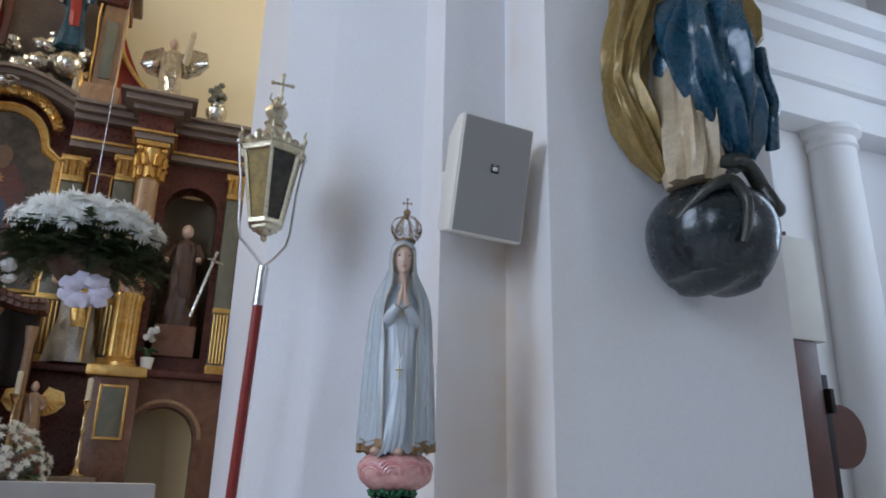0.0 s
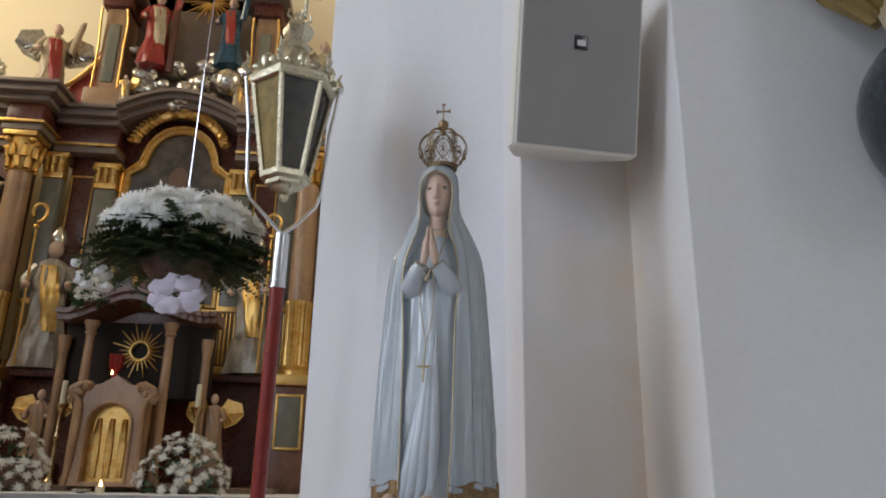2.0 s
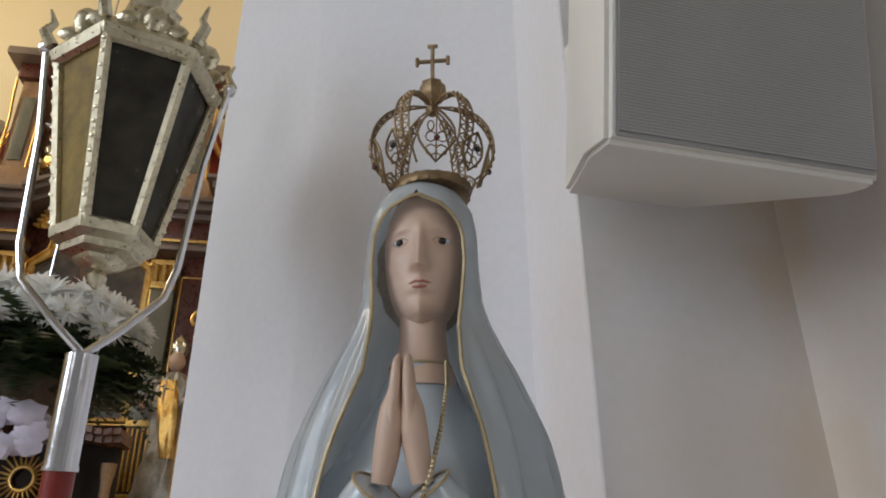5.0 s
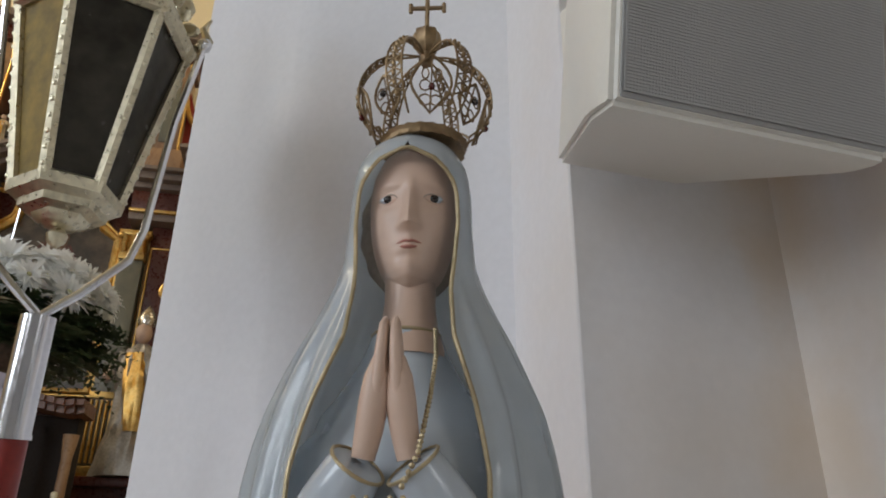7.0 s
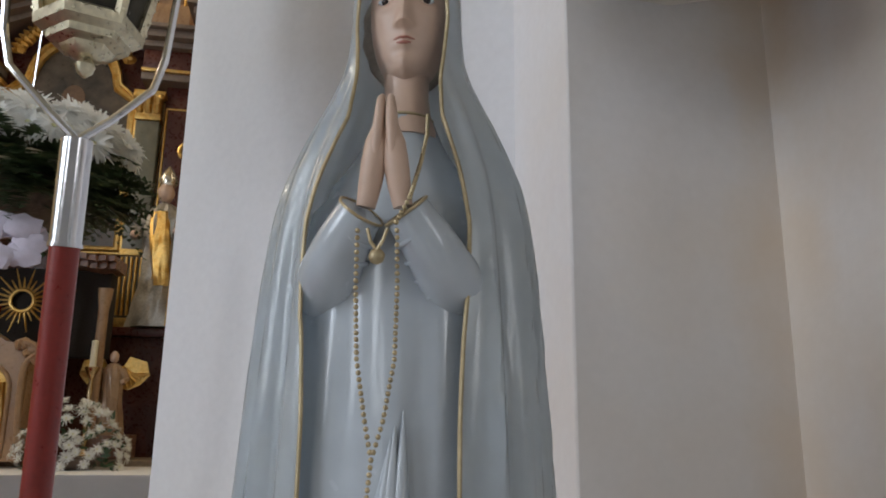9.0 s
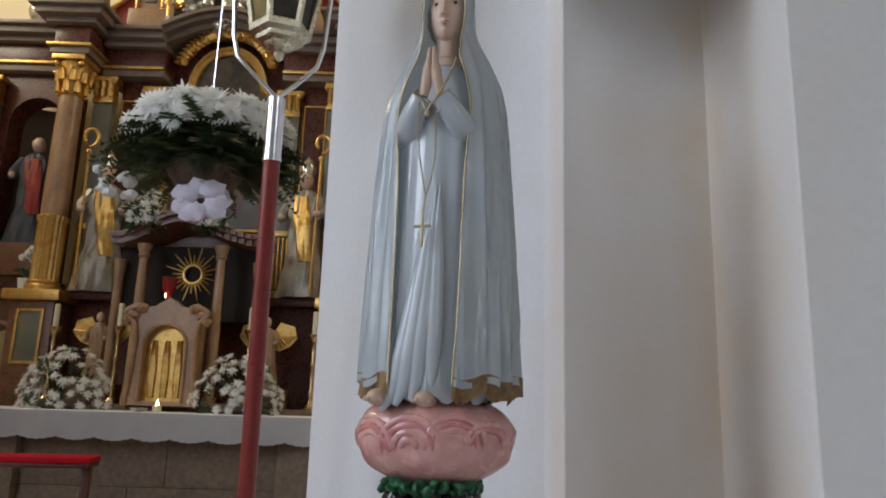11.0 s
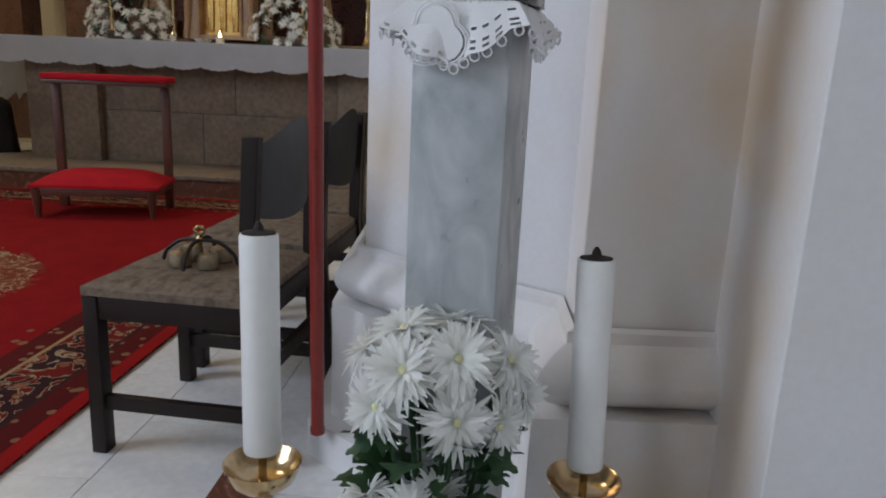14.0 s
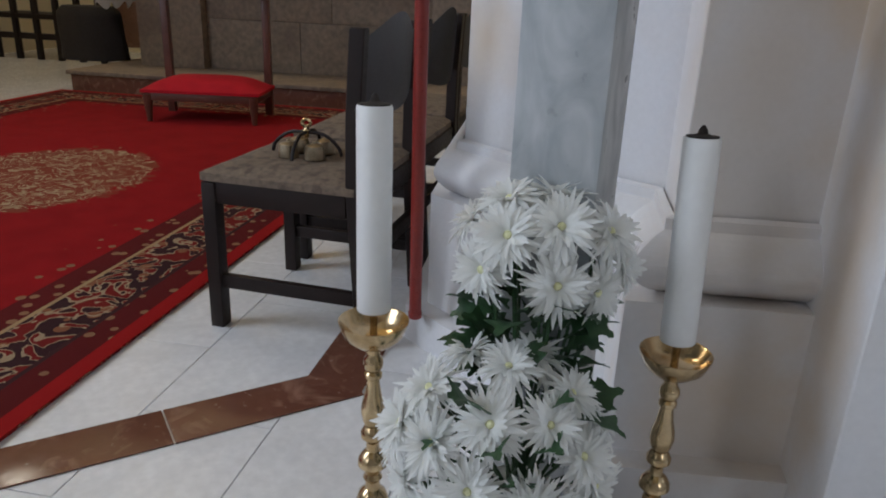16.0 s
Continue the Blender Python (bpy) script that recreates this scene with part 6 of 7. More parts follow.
# lower storey
ap_box("predella", (XC - 1.2, 5.95, 0.16), (XC + 1.2, 6.35, 2.06), REDMARBLE)
for s in (-1, 1):
    cx = XC + s * 1.86
    x0, x1 = sorted((XC + s * 1.2, XC + s * 2.42))
    part("door_wall", wall_with_arch(x0, x1, 0.16, 2.06, cx, 0.30, 0.16, 1.50, 5.90, 6.2), BROWNMARBLE, ap)
    bm = bmesh.new()
    add_tube(bm, [(cx - 0.345 * math.cos(math.pi * k / 16), 5.89, 1.50 + 0.345 * math.sin(math.pi * k / 16)) for k in range(17)], 0.022, 8)
    part("arch_moulding", bm, TANMARBLE, ap)
    ap_box("passage_back", (cx - 0.42, 6.62, 0.16), (cx + 0.42, 6.66, 2.0), CREAM)
    # pedestal below the great column with a framed green panel
    px = XC + s * 1.40
    ped = ap_box("column_pedestal", (px - 0.20, 5.66, 0.16), (px + 0.20, 5.90, 2.02), BROWNMARBLE)
    ap_box("panel", (px - 0.10, 5.650, 1.48), (px + 0.10, 5.662, 1.92), GREENMARBLE, 0.003, ped)
    for lo, hi in (((px - 0.125, 5.640, 1.455), (px - 0.10, 5.662, 1.945)), ((px + 0.10, 5.640, 1.455), (px + 0.125, 5.662, 1.945)), ((px - 0.10, 5.640, 1.455), (px + 0.10, 5.662, 1.48)), ((px - 0.10, 5.640, 1.92), (px + 0.10, 5.662, 1.945))):
        ap_box("panel_frame", lo, hi, GOLD, 0.004, ped)
    ap_box("pedestal_foot", (px - 0.23, 5.62, 0.16), (px + 0.23, 5.90, 0.42), REDMARBLE, 0.02, ped)
    ap_box("base_ledge", (px - 0.26, 5.60, 2.02), (px + 0.26, 6.0, 2.12), GOLD, 0.018)
ap_box("ledge", (XC - 2.45, 5.80, 2.06), (XC + 2.45, 6.4, 2.13), REDMARBLE, 0.015)


def column_at(x, y, z0, z1, r, flute):
    """Tan column with gilt fluted lower third, gilt base and leafy capital."""
    h = z1 - z0
    zf = z0 + 0.08 + (h - 0.5) * 0.33
    bm = bmesh.new()
    add_lathe(bm, [(r * 1.35, z0), (r * 1.35, z0 + 0.04), (r * 1.2, z0 + 0.06), (r * 1.25, z0 + 0.08), (r * 1.05, z0 + 0.10)], 28, 0, Matrix.Translation((x, y, 0)))
    part("column_base", bm, GOLD, ap)
    bm = bmesh.new()
    add_lathe(bm, [(r * 1.05, z0 + 0.09), (r * 1.04, zf - 0.02), (r * 1.15, zf), (r * 1.15, zf + 0.03), (r, zf + 0.04)], 72, 0, Matrix.Translation((x, y, 0)), lobes=18, lobe=0.05)
    part("fluted_drum", bm, flute, ap)
    bm = bmesh.new()
    add_lathe(bm, [(r, zf + 0.03), (r, zf + 0.4), (r * 0.92, z1 - 0.40)], 28, 0, Matrix.Translation((x, y, 0)))
    part("column_shaft", bm, TANMARBLE, ap)
    bm = bmesh.new()
    add_lathe(bm, [(r * 0.95, z1 - 0.40), (r * 1.08, z1 - 0.385), (r * 0.92, z1 - 0.37), (r * 1.0, z1 - 0.22), (r * 1.3, z1 - 0.07), (r * 1.2, z1 - 0.05)], 24, 0, Matrix.Translation((x, y, 0)))
    for tierk, (zz, n, ro) in enumerate(((z1 - 0.30, 8, 1.08), (z1 - 0.19, 8, 1.2))):
        for k in range(n):
            a = 2 * math.pi * (k + 0.5 * tierk) / n
            p = Vector((x + r * ro * math.cos(a), y + r * ro * math.sin(a), zz))
            o = Vector((math.cos(a), math.sin(a), 0)) * r
            add_tube(bm, [p - Vector((0, 0, 0.07)), p, p + o * 0.18 + Vector((0, 0, 0.05)), p + o * 0.42 + Vector((0, 0, 0.035))], r * 0.26, 7, taper=[1, 1, 0.8, 0.3])
    for k in range(4):
        a = math.pi / 4 + k * math.pi / 2
        add_ball(bm, (x + r * 1.45 * math.cos(a), y + r * 1.45 * math.sin(a), z1 - 0.085), r * 0.30, 0, 10)
    add_box(bm, (x - r * 1.4, y - r * 1.4, z1 - 0.05), (x + r * 1.4, y + r * 1.4, z1), 0.008)
    part("capital", bm, GOLD, ap)


def pilaster_at(x, y, z0, z1, w, material):
    ap_box("pilaster", (x - w, y - 0.05, z0 + 0.1), (x + w, y + 0.05, z1 - 0.30), material)
    ap_box("pilaster_base", (x - w * 1.2, y - 0.07, z0), (x + w * 1.2, y + 0.05, z0 + 0.1), GOLD)
    for k in range(5):
        xx = x - w + 2 * w * (k + 0.5) / 5
        bm = bmesh.new()
        add_tube(bm, [(xx, y - 0.055, z0 + 0.12), (xx, y - 0.055, z0 + 0.62)], w * 0.13, 6)
        part("reed", bm, GOLD, ap)
    ap_box("reed_band", (x - w * 1.1, y - 0.07, z0 + 0.63), (x + w * 1.1, y + 0.05, z0 + 0.69), GOLD)
    bm = bmesh.new()
    for zz, k in ((z1 - 0.30, 1.08), (z1 - 0.07, 1.35)):
        add_box(bm, (x - w * k, y - 0.05 - 0.02 * k, zz), (x + w * k, y + 0.05, zz + 0.05), 0.006)
    add_box(bm, (x - w, y - 0.06, z1 - 0.25), (x + w, y + 0.05, z1 - 0.07), 0.004)
    for k in range(3):
        xx = x - w * 0.75 + w * 0.75 * k
        for zz in (z1 - 0.23, z1 - 0.15):
            add_tube(bm, [(xx, y - 0.065, zz), (xx, y - 0.09, zz + 0.07), (xx, y - 0.115, zz + 0.06)], w * 0.30, 7, taper=[1, 0.9, 0.4])
    for s in (-1, 1):
        add_ball(bm, (x + s * w * 1.05, y - 0.09, z1 - 0.09), w * 0.32, 0, 10)
    part("capital", bm, GOLD, ap)


for s in (-1, 1):
    column_at(XC + s * 1.40, 5.80, 2.12, 4.42, 0.115, GOLD)
    pilaster_at(XC + s * 1.17, 6.02, 2.13, 4.36, 0.095, GREENMARBLE)
    pilaster_at(XC + s * 0.68, 6.10, 2.13, 4.30, 0.10, GREENMARBLE)
    pilaster_at(XC + s * 2.28, 5.98, 2.13, 4.32, 0.08, GREENMARBLE)
    # niche storey
    cx = XC + s * 1.86
    x0, x1 = sorted((XC + s * 1.50, XC + s * 2.42))
    part("niche_wall", wall_with_arch(x0, x1, 2.13, 4.40, cx, 0.27, 2.30, 3.86, 6.05, 6.30), REDMARBLE, ap)
    bm = bmesh.new()
    t = bmesh.new()
    prev = None
    for k in range(13):
        a = math.pi * k / 12
        ring = [t.verts.new((cx - 0.29 * math.cos(a), 6.25 + 0.24 * math.sin(a), zz)) for zz in (2.28, 4.16)]
        if prev:
            t.faces.new((prev[0], ring[0], ring[1], prev[1]))
        prev = ring
    merge(bm, t)
    add_box(bm, (cx - 0.29, 6.06, 2.24), (cx + 0.29, 6.5, 2.298))
    part("niche_back", bm, NICHE, ap)
    # red panels with gilt frames beside the picture
    bx = XC + s * 0.93
    pn = ap_box("red_panel", (bx - 0.13, 6.11, 2.13), (bx + 0.13, 6.25, 4.36), REDMARBLE)
    for lo, hi in (((bx - 0.115, 6.095, 2.5), (bx - 0.10, 6.112, 4.15)), ((bx + 0.10, 6.095, 2.5), (bx + 0.115, 6.112, 4.15)), ((bx - 0.10, 6.095, 4.135), (bx + 0.10, 6.112, 4.15))):
        ap_box("gilt_fillet", lo, hi, GOLD, 0.003, pn)
ap_box("back_wall", (XC - 0.60, 6.24, 2.06), (XC + 0.60, 6.50, 4.9), REDMARBLE)

# entablature: broken forward over the columns, curved over the picture
def entablature(x0, x1, y, z0, front=True):
    for dz0, dz1, out, m_, nm in ((0.0, 0.07, 0.02, GREYCORNICE, "architrave"), (0.07, 0.10, 0.05, GOLD, "gilt_fillet"), (0.10, 0.30, 0.0, REDMARBLE, "frieze"), (0.30, 0.36, 0.07, GREYCORNICE, "cornice"), (0.36, 0.43, 0.15, GREYCORNICE, "cornice"), (0.43, 0.47, 0.20, GREYCORNICE, "cornice")):
        ap_box(nm, (x0 - (out if front else 0), y - out, z0 + dz0), (x1 + (out if front else 0), 6.5, z0 + dz1), m_, 0.01)


for s in (-1, 1):
    entablature(XC + s * 1.40 - 0.17, XC + s * 1.40 + 0.17, 5.66, 4.43)
    x0, x1 = sorted((XC + s * 1.58, XC + s * 2.42))
    entablature(x0, x1, 5.98, 4.38, False)
    x0, x1 = sorted((XC + s * 0.60, XC + s * 1.22))
    entablature(x0, x1, 5.99, 4.36, False)
bm = bmesh.new()
for k in range(20):
    u0, u1 = -1 + k / 10, -0.9 + k / 10
    za, zb = 4.72 + 0.20 * math.cos(u0 * math.pi / 2), 4.72 + 0.20 * math.cos(u1 * math.pi / 2)
    for off, y, h in ((0.0, 5.95, 0.06), (0.06, 5.86, 0.05), (0.11, 5.80, 0.04)):
        add_extrude(bm, [(XC + u0 * 0.62, za + off), (XC + u1 * 0.62, zb + off), (XC + u1 * 0.62, zb + off + h), (XC + u0 * 0.62, za + off + h)], y, 6.5)
part("curved_cornice", bm, GREYCORNICE, ap)

# picture in its gilt frame
pic = thing("altar_painting", "dark altar painting in an arched gilded frame", "painting")
def pic_line(d):
    return [(XC - 0.50 - d, 2.85 - d), (XC - 0.50 - d, 4.20 + d * 0.3), (XC - 0.36 - d * 0.6, 4.30 + d)] + [(XC - (0.34 + d * 0.8) * math.cos(math.pi * k / 12), 4.36 + (0.36 + d) * math.sin(math.pi * k / 12)) for k in range(1, 12)] + [(XC + 0.36 + d * 0.6, 4.30 + d), (XC + 0.50 + d, 4.20 + d * 0.3), (XC + 0.50 + d, 2.85 - d)]
bm = bmesh.new()
add_extrude(bm, pic_line(0.0), 6.18, 6.21)
part("canvas", bm, CANVAS, pic)
bm = bmesh.new()
add_tube(bm, [(x, 6.16, z) for x, z in pic_line(0.02)], 0.042, 8, closed=True)
add_tube(bm, [(x, 6.14, z) for x, z in pic_line(0.06)], 0.020, 6, closed=True)
part("frame", bm, GOLD, pic)
bm = bmesh.new()
for k in range(26):
    u = -1 + 2 * k / 25
    a = math.pi / 2 - u * 1.15
    p = (XC + 0.50 * math.cos(a), 6.06, 4.36 + 0.53 * math.sin(a))
    add_ball(bm, p, (0.055, 0.05, 0.045), 0, 8, rough=0.6, seed=k)
    add_tube(bm, [p, (p[0] + 0.07 * math.cos(a + 0.8), 6.02, p[2] + 0.07 * math.sin(a + 0.8)), (p[0] + 0.03 * math.cos(a + 1.6), 6.0, p[2] + 0.09 * math.sin(a + 1.2))], 0.018, 6, taper=[1, 0.8, 0.4])
add_ball(bm, (XC, 6.02, 4.97), (0.10, 0.05, 0.09), 0, 14, rough=0.3, seed=3)
part("carved_crest", bm, GOLD, pic)
# plain painted shapes on the canvas
bm = bmesh.new()
add_extrude(bm, [(XC - 0.24, 3.0), (XC - 0.26, 3.9), (XC - 0.12, 4.14), (XC + 0.12, 4.14), (XC + 0.26, 3.9), (XC + 0.24, 3.0)], 6.176, 6.179)
part("robe_shape", bm, mat("dull_red_oil_paint", (0.13, 0.045, 0.03), 0.4, vary=0.4, scale=5, second=(0.06, 0.035, 0.03)), pic)
bm = bmesh.new()
add_extrude(bm, [(XC - 0.13, 3.0), (XC - 0.14, 3.7), (XC + 0.02, 3.82), (XC + 0.13, 3.7), (XC + 0.12, 3.0)], 6.173, 6.176)
part("robe_shape", bm, mat("dull_blue_oil_paint", (0.05, 0.07, 0.12), 0.4, vary=0.4, scale=5), pic)
bm = bmesh.new()
add_extrude(bm, [(XC + 0.10 * math.cos(2 * math.pi * k / 20), 4.20 + 0.13 * math.sin(2 * math.pi * k / 20)) for k in range(20)], 6.172, 6.176)
part("head_shape", bm, mat("brown_oil_paint", (0.16, 0.09, 0.05), 0.4, vary=0.3, scale=6), pic)
bm = bmesh.new()
add_extrude(bm, [(XC + (0.07 if k % 2 else 0.035) * math.cos(2 * math.pi * k / 16), 3.96 + (0.07 if k % 2 else 0.035) * math.sin(2 * math.pi * k / 16)) for k in range(16)], 6.168, 6.172)
part("heart_shape", bm, mat("ochre_oil_paint", (0.45, 0.24, 0.07), 0.4, vary=0.2, scale=6), pic)

# upper storey
gab = ap_box("attic_back", (XC - 0.82, 6.25, 4.85), (XC + 0.82, 6.5, 6.5), GREYCORNICE)
bm = bmesh.new()
add_extrude(bm, arch_outline(XC, 0.72, 6.3, 6.5, 16, 0.5), 6.25, 6.5)
part("attic_gable", bm, GREYCORNICE, ap)
for s in (-1, 1):
    x = XC + s * 0.80
    ap_box("attic_pier_foot", (x - 0.19, 5.85, 4.85), (x + 0.19, 6.3, 5.05), TANMARBLE, 0.02)
    ap_box("attic_pier", (x - 0.11, 5.92, 5.05), (x + 0.11, 6.3, 6.05), TANMARBLE, 0.015)
    ap_box("attic_panel", (x - 0.06, 5.905, 5.15), (x + 0.06, 5.925, 5.85), GREENMARBLE, 0.004)
    for xx in (-0.13, 0.13):
        bm = bmesh.new()
        add_tube(bm, [(x + xx, 5.90, 5.06), (x + xx, 5.90, 5.60), (x + xx * 1.1, 5.88, 5.85), (x + xx * 1.0, 5.84, 6.0)], 0.013, 8)
        part("gilt_scroll", bm, GOLD, ap)
    ap_box("attic_frieze", (x - 0.15, 5.86, 6.05), (x + 0.15, 6.3, 6.22), REDMARBLE, 0.012)
    ap_box("attic_cornice", (x - 0.24, 5.72, 6.22), (x + 0.24, 6.35, 6.31), GREYCORNICE, 0.02)
    bm = bmesh.new()
    out = [(x + s * 0.10, 4.90)] + [(x + s * (0.06 + 0.56 * (1 - k / 14) ** 1.35 - 0.05 * math.sin(math.pi * k / 14)), 4.92 + 1.26 * k / 14) for k in range(15)] + [(x + s * 0.06, 6.20)]
    add_extrude(bm, out, 6.12, 6.28)
    part("volute_wing", bm, REDROBE, ap)
    bm = bmesh.new()
    add_tube(bm, [(x + s * (0.10 + 0.53 * (1 - k / 14) ** 1.35 - 0.05 * math.sin(math.pi * k / 14)), 6.08, 5.02 + 0.72 * k / 14) for k in range(15)], 0.026, 8)
    add_tube(bm, [(x + s * (0.55 + 0.09 * math.cos(t)), 6.07, 5.05 + 0.09 * math.sin(t)) for t in [0.2 + 5.2 * k / 14 for k in range(15)]], 0.026, 8)
    part("gilt_volute", bm, GOLD, ap)
bm = bmesh.new()
for k in range(28):
    a = 2 * math.pi * k / 28
    L = 0.34 if k % 2 else 0.24
    bm = bmesh.new()
    add_tube(bm, [(XC + 0.1 + 0.05 * math.cos(a), 6.18, 6.42 + 0.05 * math.sin(a)), (XC + 0.1 + L * math.cos(a), 6.14, 6.42 + L * math.sin(a))], 0.014, 5, taper=[1, 0.3])
    part("ray", bm, GOLD, ap)


# ---------- carved figures ----------
def figure(name, label, at, h, mats, turn=0, wing=False, extra=None, arm_up=False, category="statue"):
    """Plain draped figure: robe, shoulders, head, forearms; one mesh."""
    bm = bmesh.new()
    drape(bm, fine_rows([(0, 0, 0, 0.17 * h, 0.12 * h), (0.12 * h, 0.0, 0, 0.155 * h, 0.115 * h), (0.35 * h, 0.01 * h, 0, 0.12 * h, 0.10 * h), (0.55 * h, 0, 0, 0.115 * h, 0.095 * h), (0.72 * h, 0, 0, 0.125 * h, 0.085 * h), (0.80 * h, 0, 0, 0.085 * h, 0.065 * h), (0.83 * h, 0, 0, 0.04 * h, 0.04 * h)], 26), 0, 40, 6, 0.09)
    add_ball(bm, (0, -0.015 * h, 0.905 * h), (0.052 * h, 0.060 * h, 0.072 * h), 1, 16, rough=0.12, seed=h)
    drape(bm, fine_rows([(0.26 * h, 0.05 * h, -0.09 * h, 0.05 * h, 0.025 * h), (0.5 * h, 0.03 * h, -0.085 * h, 0.065 * h, 0.035 * h), (0.76 * h, 0.0, -0.05 * h, 0.07 * h, 0.04 * h)], 14), 2, 24, 4, 0.15)
    up = 0.98 if arm_up else 0.60
    for s in (-1, 1):
        e = up if s > 0 else 0.58
        add_tube(bm, [(s * 0.10 * h, 0, 0.76 * h), (s * 0.165 * h, -0.03 * h, 0.64 * h), (s * 0.14 * h if e < 0.7 else s * 0.24 * h, -0.11 * h, e * h)], 0.042 * h, 8, 0, taper=[1.1, 1, 0.75])
        add_ball(bm, ((s * 0.14 * h if e < 0.7 else s * 0.25 * h), -0.12 * h, (e + 0.015) * h), 0.026 * h, 1, 8)
        if wing:
            t = bmesh.new()
            pts = [(0.03, 0.70), (0.16, 0.92), (0.36, 0.86), (0.40, 0.70), (0.30, 0.58), (0.16, 0.52), (0.05, 0.55)]
            add_extrude(t, [(s * a * h, b * h) for a, b in pts], 0.07 * h, 0.10 * h)
            for k in range(6):
                add_tube(t, [(s * (0.08 + 0.02 * k) * h, 0.06 * h, (0.80 - 0.02 * k) * h), (s * (0.16 + 0.045 * k) * h, 0.055 * h, (0.54 + 0.035 * k) * h)], 0.02 * h, 6)
            merge(bm, t, 3)
    if extra == "mitre":
        add_lathe(bm, [(0.052 * h, 0.955 * h), (0.062 * h, 1.0 * h), (0.035 * h, 1.06 * h), (0.004, 1.10 * h)], 12, 3)
    ob = link_mesh(name, bm, mats)
    ob.matrix_world = pose(*at, 0, 0, turn)
    return tagged(ob, label, category)


figure("bishop_statue", "gilded and silvered bishop statue with a mitre on the altarpiece ledge", (XC - 0.95, 5.86, 2.135), 1.26, [GREYROBE, SKIN, GOLD, SILVER], 12, extra="mitre")
figure("bishop_statue", "gilded and silvered bishop statue with a mitre on the altarpiece ledge", (XC + 0.95, 5.86, 2.135), 1.26, [GREYROBE, SKIN, GOLD, SILVER], -12, extra="mitre")
for s in (-1, 1):
    bm = bmesh.new()
    x = XC + s * 1.10
    add_tube(bm, [(x - s * 0.03, 5.70, 2.135), (x, 5.70, 3.45)], 0.012, 8)
    add_ball(bm, (x, 5.70, 3.45), 0.03, 0, 10)
    add_tube(bm, [(x + 0.085 * math.sin(t) * (1 - t / 14), 5.70, 3.60 - 0.10 * math.cos(t) * (1 - t / 14)) for t in [5.6 * k / 20 for k in range(21)]], 0.017, 7)
    tagged(link_mesh("crosier", bm, GOLD), "gilded bishop's crosier leaning beside the bishop statue", "crosier", "pair of crosiers")
figure("monk_statue", "brown-robed saint statue in an altarpiece niche", (XC + 1.86, 6.18, 2.62), 1.15, [BROWNROBE, SKIN, BROWNROBE, SILVER], -10)
ap_box("niche_block", (XC + 1.86 - 0.2, 6.0, 2.299), (XC + 1.86 + 0.2, 6.35, 2.618), BROWNMARBLE)
ap_box("niche_block", (XC - 1.86 - 0.2, 6.0, 2.299), (XC - 1.86 + 0.2, 6.35, 2.618), BROWNMARBLE)
figure("saint_statue", "dark-robed saint statue with raised arm in an altarpiece niche", (XC - 1.86, 6.18, 2.62), 1.15, [mat("dark_blue_grey_robe", (0.05, 0.055, 0.07), 0.45, vary=0.3, scale=9), SKIN, REDROBE, SILVER], 10, arm_up=True)
bm = bmesh.new()
add_tube(bm, [(XC + 1.98, 5.93, 2.7), (XC + 2.17, 5.93, 3.42)], 0.016, 6)
add_tube(bm, [(XC + 2.08, 5.92, 3.33), (XC + 2.24, 5.94, 3.29)], 0.016, 6)
tagged(link_mesh("sword", bm, SILVER), "silver sword with a gilt hilt held by the saint", "sword")
for s, nm in ((-1, 20), (1, -20)):
    figure("angel_statue", "pink and silver robed angel with silver wings on the cornice", (XC + s * 1.44, 6.05, 4.92), 0.98, [PALEROBE, SKIN, SILVER if s > 0 else REDROBE, SILVER], nm, wing=True, arm_up=True)
figure("saviour_statue", "red-draped figure with a cross amid silver clouds", (XC - 0.36, 5.92, 5.36), 0.92, [REDROBE, SKIN, PALEROBE, SILVER], 14, arm_up=True)
figure("father_statue", "blue and red robed seated figure above a silver globe", (XC + 0.42, 5.92, 5.42), 0.86, [BLUEPAINT, SKIN, REDROBE, SILVER], -14, arm_up=True)
bm = bmesh.new()
add_box(bm, (XC - 0.20, 5.88, 5.3), (XC - 0.14, 5.93, 6.55), 0.006)
add_box(bm, (XC - 0.50, 5.875, 6.22), (XC + 0.16, 5.925, 6.28), 0.006)
tagged(link_mesh("wooden_cross", bm, BROWNWOOD), "brown wooden cross held among the clouds", "cross")
clouds = thing("silver_clouds", "silvered cloud bank with small cherub shapes below the figures", "clouds")
rnd = random.Random(8)
for cx, cz, r0 in ((-0.42, 5.32, 0.16), (-0.30, 5.15, 0.13), (0.36, 5.30, 0.14), (0.10, 5.18, 0.15), (-0.05, 5.02, 0.16), (0.25, 5.02, 0.14), (0.28, 5.52, 0.10), (-0.50, 5.55, 0.09), (-0.52, 5.18, 0.15), (-0.14, 5.36, 0.11), (0.20, 5.44, 0.12), (0.50, 5.40, 0.12), (-0.38, 5.46, 0.11), (0.05, 5.10, 0.13)):
    bm = bmesh.new()
    for k in range(6):
        add_ball(bm, (XC + cx + rnd.uniform(-0.1, 0.1), 6.02 + rnd.uniform(-0.06, 0.06), cz + rnd.uniform(-0.06, 0.06)), (r0 * rnd.uniform(0.5, 0.8), 0.08, r0 * rnd.uniform(0.4, 0.6)), 0, 12, rough=0.25, seed=k + cx)
    part("cloud", bm, SILVER, clouds)
bm = bmesh.new()
add_ball(bm, (XC + 0.46, 5.90, 5.22), 0.145, 0, 24)
add_tube(bm, [(XC + 0.46 + 0.147 * math.cos(t), 5.90 - 0.02 * math.sin(t), 5.22 + 0.03 * math.sin(t)) for t in [2 * math.pi * k / 24 for k in range(24)]], 0.01, 6, closed=True)
